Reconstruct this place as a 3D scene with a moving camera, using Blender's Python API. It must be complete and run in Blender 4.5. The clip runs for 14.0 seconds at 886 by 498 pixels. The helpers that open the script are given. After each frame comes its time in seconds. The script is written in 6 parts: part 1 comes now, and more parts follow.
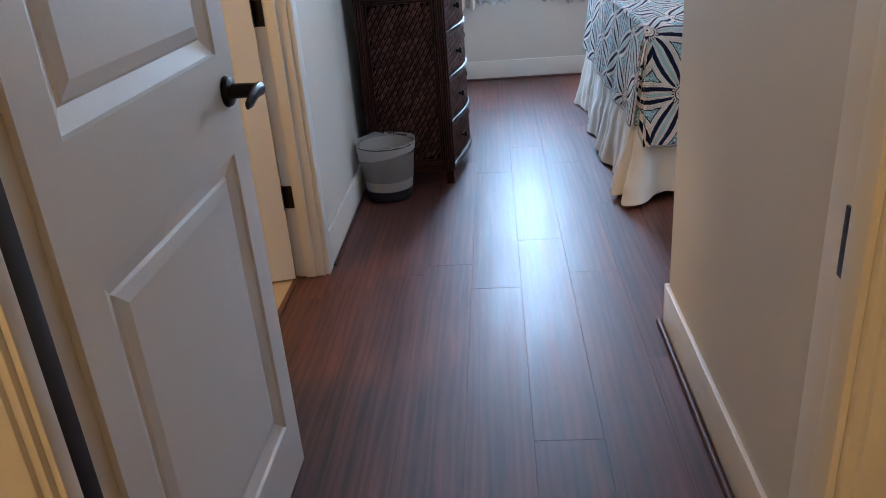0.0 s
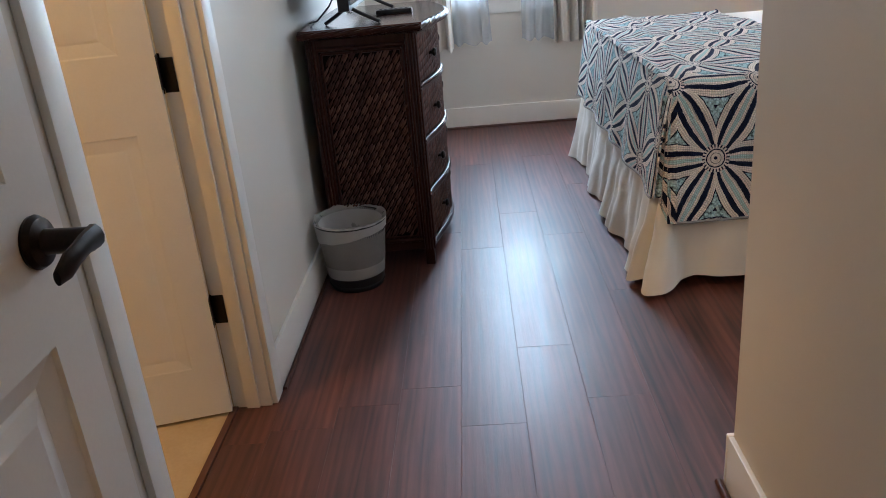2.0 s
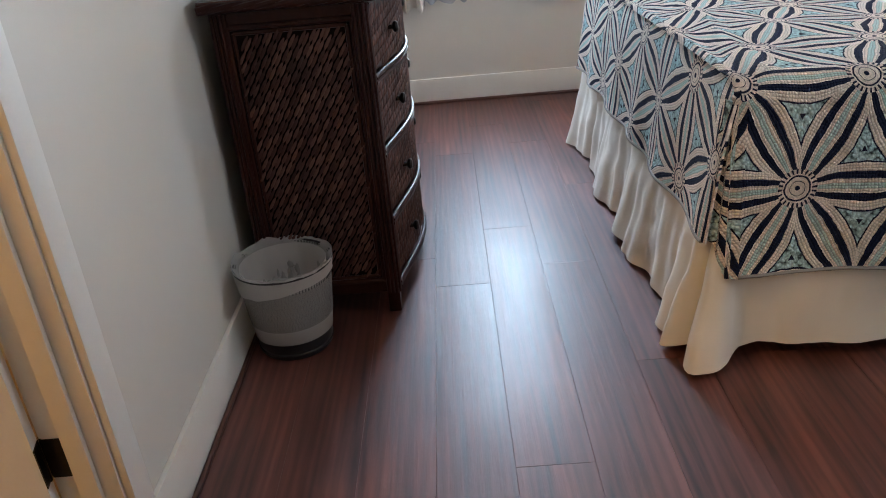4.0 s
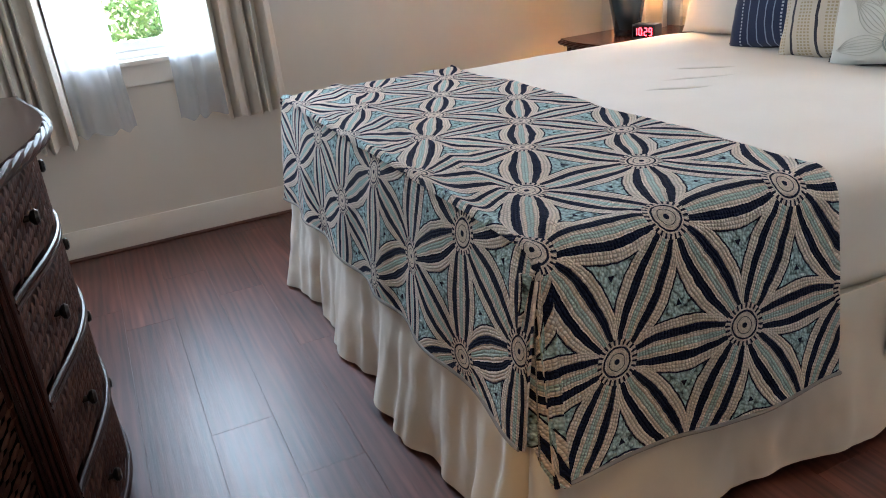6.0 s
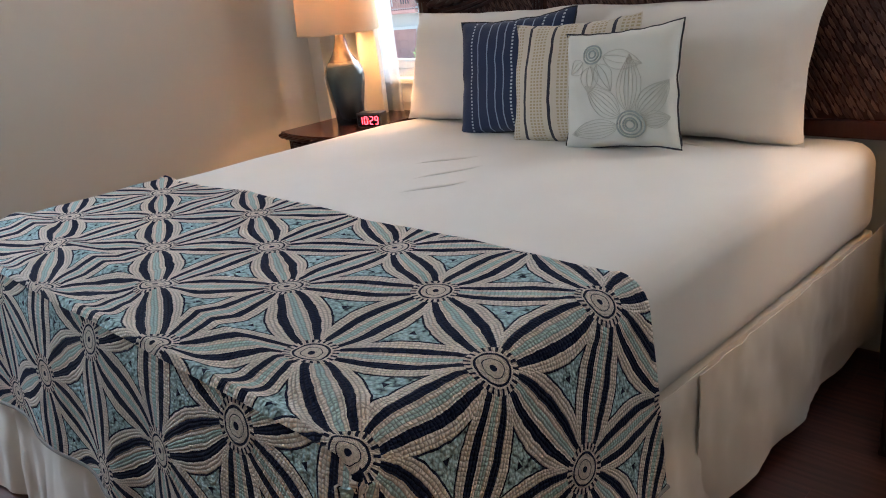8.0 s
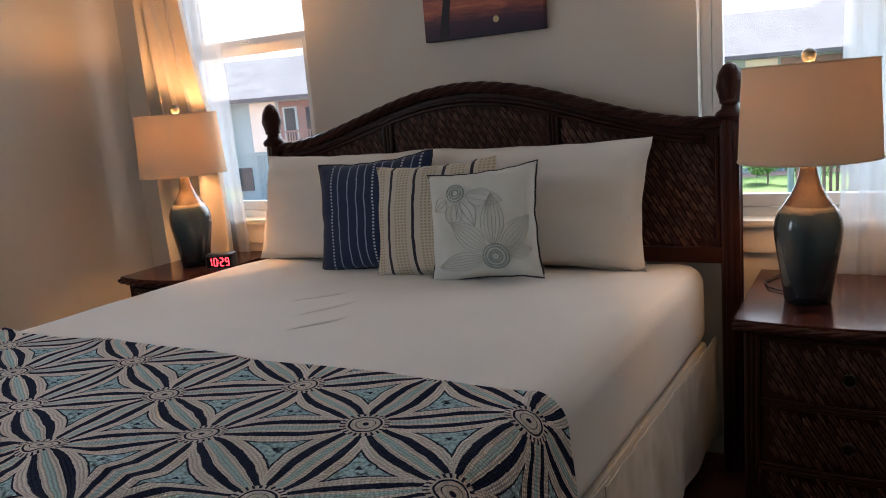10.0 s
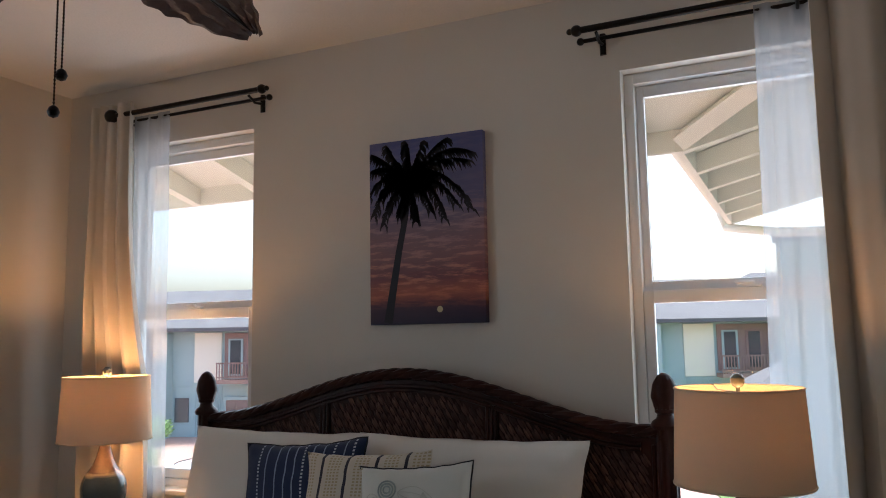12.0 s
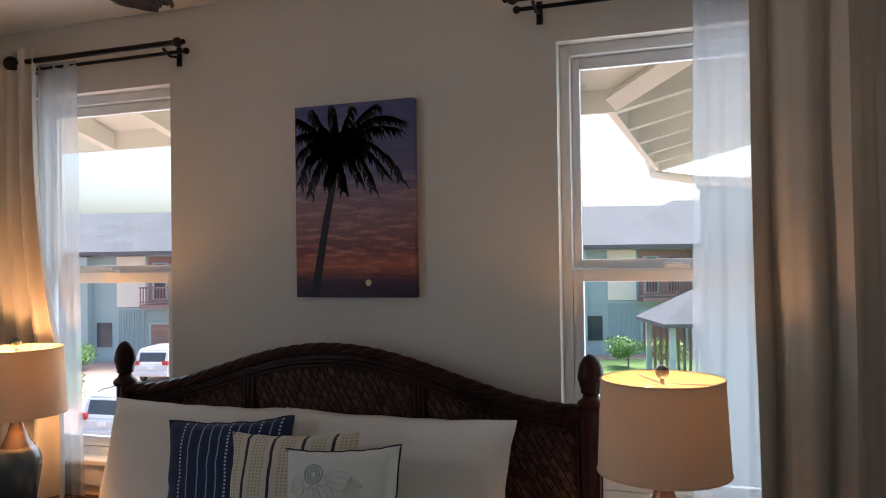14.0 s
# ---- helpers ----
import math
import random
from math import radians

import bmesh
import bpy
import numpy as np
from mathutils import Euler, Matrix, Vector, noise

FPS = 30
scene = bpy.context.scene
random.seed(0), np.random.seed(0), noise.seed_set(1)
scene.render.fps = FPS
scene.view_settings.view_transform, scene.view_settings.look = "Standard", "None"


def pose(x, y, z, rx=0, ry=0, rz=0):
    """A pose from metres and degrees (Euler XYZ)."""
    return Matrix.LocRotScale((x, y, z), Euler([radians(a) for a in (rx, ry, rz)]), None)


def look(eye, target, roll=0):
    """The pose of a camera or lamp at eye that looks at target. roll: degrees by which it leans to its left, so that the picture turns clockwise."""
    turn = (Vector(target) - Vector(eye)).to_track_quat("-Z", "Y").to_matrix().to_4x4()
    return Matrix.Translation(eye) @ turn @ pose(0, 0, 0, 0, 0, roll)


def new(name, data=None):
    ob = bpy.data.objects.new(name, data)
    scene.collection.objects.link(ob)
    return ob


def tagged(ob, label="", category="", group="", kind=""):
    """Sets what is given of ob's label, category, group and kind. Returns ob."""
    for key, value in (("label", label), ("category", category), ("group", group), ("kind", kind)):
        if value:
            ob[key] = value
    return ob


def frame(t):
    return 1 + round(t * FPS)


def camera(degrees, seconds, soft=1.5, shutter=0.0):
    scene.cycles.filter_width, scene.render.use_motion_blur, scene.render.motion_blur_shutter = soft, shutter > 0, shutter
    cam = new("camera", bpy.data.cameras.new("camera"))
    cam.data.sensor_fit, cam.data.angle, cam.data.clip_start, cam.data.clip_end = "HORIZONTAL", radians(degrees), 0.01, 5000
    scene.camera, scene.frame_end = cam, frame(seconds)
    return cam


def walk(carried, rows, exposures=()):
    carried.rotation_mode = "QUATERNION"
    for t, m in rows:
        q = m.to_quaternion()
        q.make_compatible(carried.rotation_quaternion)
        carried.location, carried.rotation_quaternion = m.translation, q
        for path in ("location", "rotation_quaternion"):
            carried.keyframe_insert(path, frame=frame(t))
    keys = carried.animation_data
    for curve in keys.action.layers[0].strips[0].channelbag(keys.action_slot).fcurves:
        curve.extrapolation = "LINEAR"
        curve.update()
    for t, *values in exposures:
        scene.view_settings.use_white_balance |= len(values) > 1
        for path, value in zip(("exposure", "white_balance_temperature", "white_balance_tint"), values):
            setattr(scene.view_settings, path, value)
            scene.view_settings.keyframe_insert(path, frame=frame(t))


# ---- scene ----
cam = camera(59.3, 14.0, 1.0)
PATH = [
    (0, (0.415, 0.341, 1.334), (0.257, 2.159, 0.516), -4.6),
    (0.5, (0.401, 0.392, 1.333), (0.313, 2.218, 0.521), -5.6),
    (1, (0.414, 0.581, 1.319), (0.334, 2.415, 0.525), -5.6),
    (1.5, (0.412, 0.821, 1.313), (0.327, 2.664, 0.54), -4.8),
    (2, (0.381, 1.07, 1.301), (0.278, 2.921, 0.551), -5.2),
    (2.2, (0.333, 1.146, 1.318), (0.262, 2.995, 0.558), -4.8),
    (4.3, (0.418, 2.107, 1.267), (0.374, 3.899, 0.382), -5.4),
    (4.5, (0.44, 2.202, 1.276), (0.41, 3.995, 0.39), -5.4),
    (5, (0.472, 2.351, 1.29), (0.441, 4.157, 0.43), -5.2),
    (5.5, (0.453, 2.509, 1.298), (0.749, 4.307, 0.473), -6.7),
    (6, (0.421, 2.611, 1.321), (1.119, 4.321, 0.554), -6.2),
    (6.5, (0.418, 2.667, 1.336), (1.346, 4.285, 0.615), -6.1),
    (7, (0.436, 2.713, 1.335), (1.537, 4.235, 0.649), -5.5),
    (7.5, (0.515, 2.835, 1.332), (1.757, 4.254, 0.664), -5.1),
    (7.7, (0.543, 2.91, 1.351), (1.819, 4.297, 0.684), -5.5),
    (9.8, (0.362, 3.142, 1.374), (2.033, 4.114, 0.862), -4.4),
    (10, (0.361, 3.151, 1.377), (2.07, 4.12, 1.002), -4.8),
    (10.5, (0.374, 3.143, 1.438), (2.122, 4.1, 1.268), -3.6),
    (11, (0.398, 3.141, 1.501), (2.17, 4.066, 1.545), -1.9),
    (11.5, (0.397, 3.142, 1.538), (2.187, 4.022, 1.683), -1.3),
    (12, (0.399, 3.132, 1.548), (2.203, 3.965, 1.776), -1.0),
    (12.5, (0.393, 3.136, 1.591), (2.21, 3.926, 1.865), -0.9),
    (13, (0.421, 3.153, 1.647), (2.262, 3.905, 1.857), -0.6),
    (13.5, (0.438, 3.161, 1.704), (2.309, 3.865, 1.759), -0.5),
    (14, (0.454, 3.149, 1.749), (2.336, 3.824, 1.774), -0.8),
]
walk(cam, [(t, look(eye, target, roll)) for t, eye, target, roll in PATH],
     [(0.0, 3.24, 4950, 9), (1.0, 3.18, 5400, 10), (2.0, 3.08, 5550, 10), (4.4, 3.2, 5850, 11), (5.2, 3.14, 5850, 11), (6.5, 2.50, 6100, 13), (7.7, 2.36, 6050, 13), (10.0, 1.50, 6200, 16), (11.0, 1.06, 6100, 15), (14.0, 0.97, 6000, 14)])
SKY, SUN, LAMP_W, BATH_W, HALL_W, WIN_EAST, WIN_NORTH = 0.28, 3.2, 6.2, 2.6, 2.2, 3.0, 10.2

# ---- light ----
world = bpy.data.worlds.new("overcast_sky")
scene.world = world
world.use_nodes = True
sky = world.node_tree.nodes.new("ShaderNodeTexSky")
sky.sky_type, sky.sun_disc = "NISHITA", False
sky.sun_elevation, sky.sun_rotation = radians(62), radians(110)
sky.air_density, sky.dust_density, sky.ozone_density = 1.0, 6.0, 1.0
world.node_tree.nodes["Background"].inputs["Strength"].default_value = SKY
world.node_tree.links.new(sky.outputs["Color"], world.node_tree.nodes["Background"].inputs["Color"])


def lamp(name, kind, where, energy, colour, size=0.05):
    data = bpy.data.lights.new(name, kind)
    data.energy, data.color = energy, colour
    if kind == "AREA":
        data.size = size
    else:
        data.shadow_soft_size = size
    ob = new(name, data)
    ob.location = where
    return ob


sun = bpy.data.lights.new("sun", "SUN")
sun.energy, sun.angle, sun.color = SUN, radians(20), (1.0, 0.97, 0.92)
sun_ob = new("sun", sun)
sun_ob.rotation_euler = (radians(28), 0, radians(70))

# the sky's light at the three windows
for nm, where, turn, high, watts in (("window_light_a", (3.30, 5.757, 1.70), (0, 90, 0), 0.70, 0.8 * WIN_EAST), ("window_light_b", (3.30, 3.296, 1.70), (0, 90, 0), 0.70, 1.35 * WIN_EAST), ("window_light_n", (0.67, 6.66, 1.70), (-90, 0, 0), 0.70, WIN_NORTH)):
    wl = lamp(nm, "AREA", where, watts, (0.80, 0.91, 1.0))
    wl.data.shape, wl.data.size, wl.data.size_y = "RECTANGLE", (1.5 if "_n" not in nm[-2:] else 0.70), (0.70 if "_n" not in nm[-2:] else 1.5)
    wl.rotation_euler = [radians(a) for a in turn]

# ---- materials ----


def mat(name):
    m = bpy.data.materials.new(name)
    m.use_nodes = True
    return m, m.node_tree.nodes, m.node_tree.links, m.node_tree.nodes["Principled BSDF"]


def ramp(nodes, stops):
    r = nodes.new("ShaderNodeValToRGB")
    e = r.color_ramp.elements
    while len(e) < len(stops):
        e.new(0.5)
    for i, (p, c) in enumerate(stops):
        e[i].position, e[i].color = p, (*c, 1)
    return r


def mixcol(nodes, links, fac, a, b, mode="MIX"):
    n = nodes.new("ShaderNodeMix")
    n.data_type, n.blend_type = "RGBA", mode
    for sock, v in ((n.inputs[0], fac), (n.inputs[6], a), (n.inputs[7], b)):
        if hasattr(v, "is_linked"):
            links.new(v, sock)
        elif isinstance(v, tuple):
            sock.default_value = (*v, 1)
        else:
            sock.default_value = v
    return n.outputs[2]


def mth(nodes, links, op, a, b=None, c=None):
    n = nodes.new("ShaderNodeMath")
    n.operation = op
    for i, v in enumerate((a, b, c)):
        if v is None:
            continue
        if hasattr(v, "is_linked"):
            links.new(v, n.inputs[i])
        else:
            n.inputs[i].default_value = v
    return n.outputs[0]


def coords(nodes, links, scale=(1, 1, 1), kind="Object", rot=(0, 0, 0)):
    tc = nodes.new("ShaderNodeTexCoord")
    mp = nodes.new("ShaderNodeMapping")
    mp.inputs["Scale"].default_value = scale
    mp.inputs["Rotation"].default_value = rot
    links.new(tc.outputs[kind], mp.inputs["Vector"])
    return mp.outputs[0]


def noise_tex(nodes, links, vec, scale, detail=4, rough=0.55):
    n = nodes.new("ShaderNodeTexNoise")
    n.inputs["Scale"].default_value, n.inputs["Detail"].default_value, n.inputs["Roughness"].default_value = scale, detail, rough
    links.new(vec, n.inputs["Vector"])
    return n.outputs["Fac"]


def bump(nodes, links, height, bsdf, strength=0.3, dist=0.005):
    b = nodes.new("ShaderNodeBump")
    b.inputs["Strength"].default_value, b.inputs["Distance"].default_value = strength, dist
    links.new(height, b.inputs["Height"])
    links.new(b.outputs[0], bsdf.inputs["Normal"])


def surface(name, dark, light, rough=0.5, scale=6.0, fine=120.0, bumps=0.15, dist=0.002, metal=0.0, stretch=(1, 1, 1), sheen=0.0, spec=0.5):
    """Paint, wood, cloth or plaster: two scales of variation and fine relief."""
    m, n, l, p = mat(name)
    v = coords(n, l, stretch)
    big, small = noise_tex(n, l, v, scale), noise_tex(n, l, v, fine, 3)
    both = mth(n, l, "ADD", mth(n, l, "MULTIPLY", big, 0.65), mth(n, l, "MULTIPLY", small, 0.35))
    r = ramp(n, ((0.3, dark), (0.7, light)))
    l.new(both, r.inputs[0])
    l.new(r.outputs[0], p.inputs["Base Color"])
    l.new(mth(n, l, "MULTIPLY_ADD", big, 0.16, rough - 0.08), p.inputs["Roughness"])
    p.inputs["Metallic"].default_value = metal
    p.inputs["Sheen Weight"].default_value = sheen
    p.inputs["Specular IOR Level"].default_value = spec
    bump(n, l, small, p, bumps, dist)
    return m


WALL = surface("wall_paint", (0.62, 0.58, 0.515), (0.66, 0.62, 0.555), 0.6, 1.5, 260, 0.25, 0.001)
CEIL = surface("ceiling_paint", (0.70, 0.67, 0.62), (0.75, 0.72, 0.67), 0.75, 2, 90, 0.5, 0.003)
TRIM = surface("white_trim_paint", (0.72, 0.69, 0.63), (0.78, 0.75, 0.69), 0.38, 3, 200, 0.06, 0.001)
DOORPAINT = surface("white_door_paint", (0.74, 0.73, 0.71), (0.80, 0.79, 0.77), 0.36, 3, 160, 0.08, 0.001)
VINYL = surface("white_vinyl", (0.74, 0.75, 0.75), (0.80, 0.80, 0.80), 0.3, 4, 200, 0.03, 0.001)
DARKWOOD = surface("dark_stained_wood", (0.016, 0.0050, 0.0038), (0.046, 0.015, 0.0105), 0.34, 9, 60, 0.12, 0.001, stretch=(1, 1, 0.15), spec=0.16)
REDWOOD = surface("red_brown_wood_top", (0.034, 0.010, 0.006), (0.078, 0.023, 0.014), 0.2, 5, 60, 0.06, 0.001, stretch=(1, 0.12, 1))
BRONZE = surface("oil_rubbed_bronze", (0.012, 0.010, 0.009), (0.03, 0.024, 0.02), 0.32, 20, 150, 0.05, 0.001, metal=0.8)
BLACK = surface("black_plastic", (0.008, 0.008, 0.009), (0.02, 0.02, 0.022), 0.35, 12, 200, 0.05, 0.001)
SHEET = surface("white_cotton_sheet", (0.68, 0.66, 0.615), (0.745, 0.725, 0.68), 0.8, 4, 700, 0.2, 0.001, sheen=0.25, spec=0.25)
SKIRT = surface("cream_sateen", (0.66, 0.62, 0.54), (0.74, 0.70, 0.62), 0.42, 5, 500, 0.15, 0.001, sheen=0.3)
SHOE = surface("brown_shoe_moulding", (0.055, 0.020, 0.014), (0.11, 0.042, 0.028), 0.4, 8, 90, 0.1, 0.001, stretch=(1, 0.1, 1))
TILE = surface("tan_tile", (0.38, 0.29, 0.17), (0.47, 0.37, 0.24), 0.35, 7, 90, 0.1, 0.001)
DRAPE = surface("greige_drape", (0.54, 0.495, 0.43), (0.62, 0.57, 0.50), 0.85, 5, 600, 0.3, 0.001, sheen=0.3, spec=0.2)
CREAM = surface("cream_exterior_paint", (0.86, 0.85, 0.73), (0.90, 0.89, 0.78), 0.6, 3, 50, 0.1, 0.003)
STEEL = surface("brushed_metal", (0.45, 0.44, 0.42), (0.6, 0.59, 0.57), 0.3, 10, 200, 0.05, 0.001, metal=1.0)


def plank_material():
    m, n, l, p = mat("red_brown_plank")
    info = n.new("ShaderNodeObjectInfo")
    tc = n.new("ShaderNodeTexCoord")
    shift = n.new("ShaderNodeVectorMath")
    shift.operation = "MULTIPLY_ADD"
    l.new(info.outputs["Random"], shift.inputs[0])
    shift.inputs[1].default_value = (3.0, 17.0, 5.0)
    l.new(tc.outputs["Object"], shift.inputs[2])
    mp = n.new("ShaderNodeMapping")
    mp.inputs["Scale"].default_value = (1, 0.045, 1)
    l.new(shift.outputs[0], mp.inputs["Vector"])
    mp2 = n.new("ShaderNodeMapping")
    mp2.inputs["Scale"].default_value = (1, 0.10, 1)
    l.new(shift.outputs[0], mp2.inputs["Vector"])
    fine = noise_tex(n, l, mp.outputs[0], 70, 4, 0.6)
    band = noise_tex(n, l, mp2.outputs[0], 15, 6, 0.6)
    wave = n.new("ShaderNodeTexWave")
    wave.bands_direction = "X"
    wave.inputs["Scale"].default_value, wave.inputs["Distortion"].default_value, wave.inputs["Detail"].default_value = 11, 7, 3
    wave.inputs["Detail Scale"].default_value = 2.2
    l.new(mp.outputs[0], wave.inputs["Vector"])
    g = mth(n, l, "ADD", mth(n, l, "MULTIPLY", fine, 0.2), mth(n, l, "ADD", mth(n, l, "MULTIPLY", band, 0.68), mth(n, l, "MULTIPLY", wave.outputs["Fac"], 0.12)))
    r = ramp(n, ((0.33, (0.024, 0.007, 0.005)), (0.45, (0.072, 0.022, 0.015)), (0.57, (0.112, 0.036, 0.025)), (0.69, (0.165, 0.058, 0.040))))
    l.new(g, r.inputs[0])
    tone = mth(n, l, "MULTIPLY_ADD", info.outputs["Random"], 0.35, 0.82)
    hsv = n.new("ShaderNodeHueSaturation")
    l.new(r.outputs[0], hsv.inputs["Color"])
    l.new(tone, hsv.inputs["Value"])
    l.new(hsv.outputs[0], p.inputs["Base Color"])
    l.new(mth(n, l, "MULTIPLY_ADD", band, 0.22, 0.345), p.inputs["Roughness"])
    p.inputs["Specular Tint"].default_value = (0.93, 0.95, 1.0, 1)
    p.inputs["Specular IOR Level"].default_value = 0.65
    p.inputs["Coat Weight"].default_value, p.inputs["Coat Roughness"].default_value = 0.12, 0.2
    bump(n, l, mth(n, l, "ADD", mth(n, l, "MULTIPLY", fine, 0.6), band), p, 0.5, 0.0018)
    return m


def strand_material():
    m, n, l, p = mat("woven_rattan_strand")
    geo = n.new("ShaderNodeNewGeometry")
    v = coords(n, l)
    small = noise_tex(n, l, v, 160, 3)
    r = ramp(n, ((0.0, (0.022, 0.009, 0.007)), (0.5, (0.064, 0.028, 0.021)), (1.0, (0.135, 0.066, 0.048))))
    l.new(mth(n, l, "ADD", mth(n, l, "MULTIPLY", geo.outputs["Random Per Island"], 0.7), mth(n, l, "MULTIPLY", small, 0.4)), r.inputs[0])
    l.new(r.outputs[0], p.inputs["Base Color"])
    p.inputs["Roughness"].default_value = 0.42
    p.inputs["Specular IOR Level"].default_value = 0.22
    bump(n, l, small, p, 0.2, 0.001)
    return m


def throw_material():
    """Quilted throw: medallions on a triangular lattice of 0.316 m, each joined to its six neighbours by pointed ovals."""
    m, n, l, p = mat("patterned_quilt")
    A, W = 0.316, 0.059
    uv = n.new("ShaderNodeUVMap")
    uv.uv_map = "cloth"
    wob = n.new("ShaderNodeTexNoise")
    wob.inputs["Scale"].default_value = 18
    l.new(uv.outputs[0], wob.inputs["Vector"])
    add = n.new("ShaderNodeVectorMath")
    add.operation = "MULTIPLY_ADD"
    l.new(wob.outputs["Color"], add.inputs[0])
    add.inputs[1].default_value = (0.009, 0.009, 0)
    l.new(uv.outputs[0], add.inputs[2])
    tight = n.new("ShaderNodeTexNoise")
    tight.inputs["Scale"].default_value = 75
    l.new(uv.outputs[0], tight.inputs["Vector"])
    add2 = n.new("ShaderNodeVectorMath")
    add2.operation = "MULTIPLY_ADD"
    l.new(tight.outputs["Color"], add2.inputs[0])
    add2.inputs[1].default_value = (0.0035, 0.0035, 0)
    l.new(add.outputs[0], add2.inputs[2])
    sep = n.new("ShaderNodeSeparateXYZ")
    l.new(add2.outputs[0], sep.inputs[0])
    M = lambda op, a, b=None, c=None: mth(n, l, op, a, b, c)
    H = A * math.sqrt(3) / 2
    jitter = M("MULTIPLY", noise_tex(n, l, uv.outputs[0], 60, 2), 5.0)
    lens = dist2 = cords = inside = angle = gap = None
    for k in range(3):
        ca, sa = math.cos(k * math.pi / 3), math.sin(k * math.pi / 3)
        s = M("ADD", M("MULTIPLY", sep.outputs[0], ca), M("MULTIPLY", sep.outputs[1], sa))
        q = M("ADD", M("MULTIPLY", sep.outputs[0], -sa), M("MULTIPLY", sep.outputs[1], ca))
        row = M("ROUND", M("DIVIDE", q, H))
        off = M("ABSOLUTE", M("SUBTRACT", q, M("MULTIPLY", row, H)))
        t = M("FRACT", M("SUBTRACT", M("DIVIDE", s, A), M("MULTIPLY", row, 0.5)))
        wide = M("MULTIPLY_ADD", M("POWER", M("SINE", M("MULTIPLY", t, math.pi)), 0.75), W, 0.003)
        rho = M("DIVIDE", off, wide)
        gap = M("SUBTRACT", off, wide) if gap is None else M("MINIMUM", gap, M("SUBTRACT", off, wide))
        lens = rho if lens is None else M("MINIMUM", lens, rho)
        on = M("LESS_THAN", rho, 1.02)
        rowbead = M("MULTIPLY", M("POWER", M("ABSOLUTE", M("SINE", M("MULTIPLY", rho, math.pi / 0.126))), 0.5), M("POWER", M("ABSOLUTE", M("SINE", M("ADD", M("MULTIPLY", s, math.pi / 0.0078), jitter))), 0.4))
        cords = M("MULTIPLY", on, rowbead) if cords is None else M("MAXIMUM", cords, M("MULTIPLY", on, rowbead))
        inside = on if inside is None else M("MAXIMUM", inside, on)
        near = M("MULTIPLY", M("MINIMUM", t, M("SUBTRACT", 1.0, t)), A)
        d2 = M("ADD", M("MULTIPLY", near, near), M("MULTIPLY", off, off))
        dist2 = d2 if dist2 is None else M("MINIMUM", dist2, d2)
        if k == 0:
            along = M("MULTIPLY", M("SUBTRACT", M("FRACT", M("ADD", t, 0.5)), 0.5), A)
            angle = M("ARCTAN2", M("SUBTRACT", q, M("MULTIPLY", row, H)), along)
    dist = M("SQRT", dist2)
    NAVY, BEIGE, TEAL, PALE = (0.008, 0.013, 0.042), (0.74, 0.66, 0.60), (0.48, 0.60, 0.58), (0.57, 0.74, 0.79)
    rp = ramp(n, ((0.0, TEAL), (0.062, BEIGE), (0.155, NAVY), (0.315, BEIGE), (0.50, NAVY)))
    rp.color_ramp.interpolation = "CONSTANT"
    l.new(M("MULTIPLY", lens, 0.5), rp.inputs[0])
    vor = n.new("ShaderNodeTexVoronoi")
    vor.inputs["Scale"].default_value = 95
    l.new(uv.outputs[0], vor.inputs["Vector"])
    speck = ramp(n, ((0.0, PALE), (0.62, (0.38, 0.54, 0.56)), (0.92, (0.04, 0.06, 0.08))))
    l.new(vor.outputs["Distance"], speck.inputs[0])
    col = mixcol(n, l, M("GREATER_THAN", gap, 0.0038), rp.outputs[0], speck.outputs[0])
    col = mixcol(n, l, M("GREATER_THAN", gap, 0.0245), col, NAVY)
    rings = ramp(n, ((0.0, NAVY), (0.12, BEIGE), (0.34, NAVY), (0.375, BEIGE), (0.55, NAVY), (0.63, BEIGE)))
    rings.color_ramp.interpolation = "CONSTANT"
    l.new(M("DIVIDE", dist, 0.054), rings.inputs[0])
    tick = M("MULTIPLY", M("GREATER_THAN", M("SINE", M("MULTIPLY", angle, 24.0)), 0.25), M("GREATER_THAN", dist, 0.038))
    disc = mixcol(n, l, tick, rings.outputs[0], NAVY)
    col = mixcol(n, l, M("LESS_THAN", dist, 0.050), col, disc)
    # raised stitches, like rows of small beads
    st = n.new("ShaderNodeTexVoronoi")
    st.inputs["Scale"].default_value = 150
    l.new(uv.outputs[0], st.inputs["Vector"])
    dots = M("SUBTRACT", 1.0, st.outputs["Distance"])
    bead = M("ADD", M("MULTIPLY", cords, inside), M("MULTIPLY", dots, M("SUBTRACT", 1.0, inside)))
    # shading of the beads multiplied into the colour, darker in the grooves
    shade = M("MULTIPLY_ADD", bead, 0.70, 0.72)
    col = mixcol(n, l, 1.0, col, shade, "MULTIPLY")
    l.new(col, p.inputs["Base Color"])
    p.inputs["Roughness"].default_value = 0.85
    p.inputs["Specular IOR Level"].default_value = 0.15
    big = noise_tex(n, l, uv.outputs[0], 45, 2)
    bump(n, l, M("ADD", bead, M("MULTIPLY", big, 2.6)), p, 0.9, 0.009)
    return m


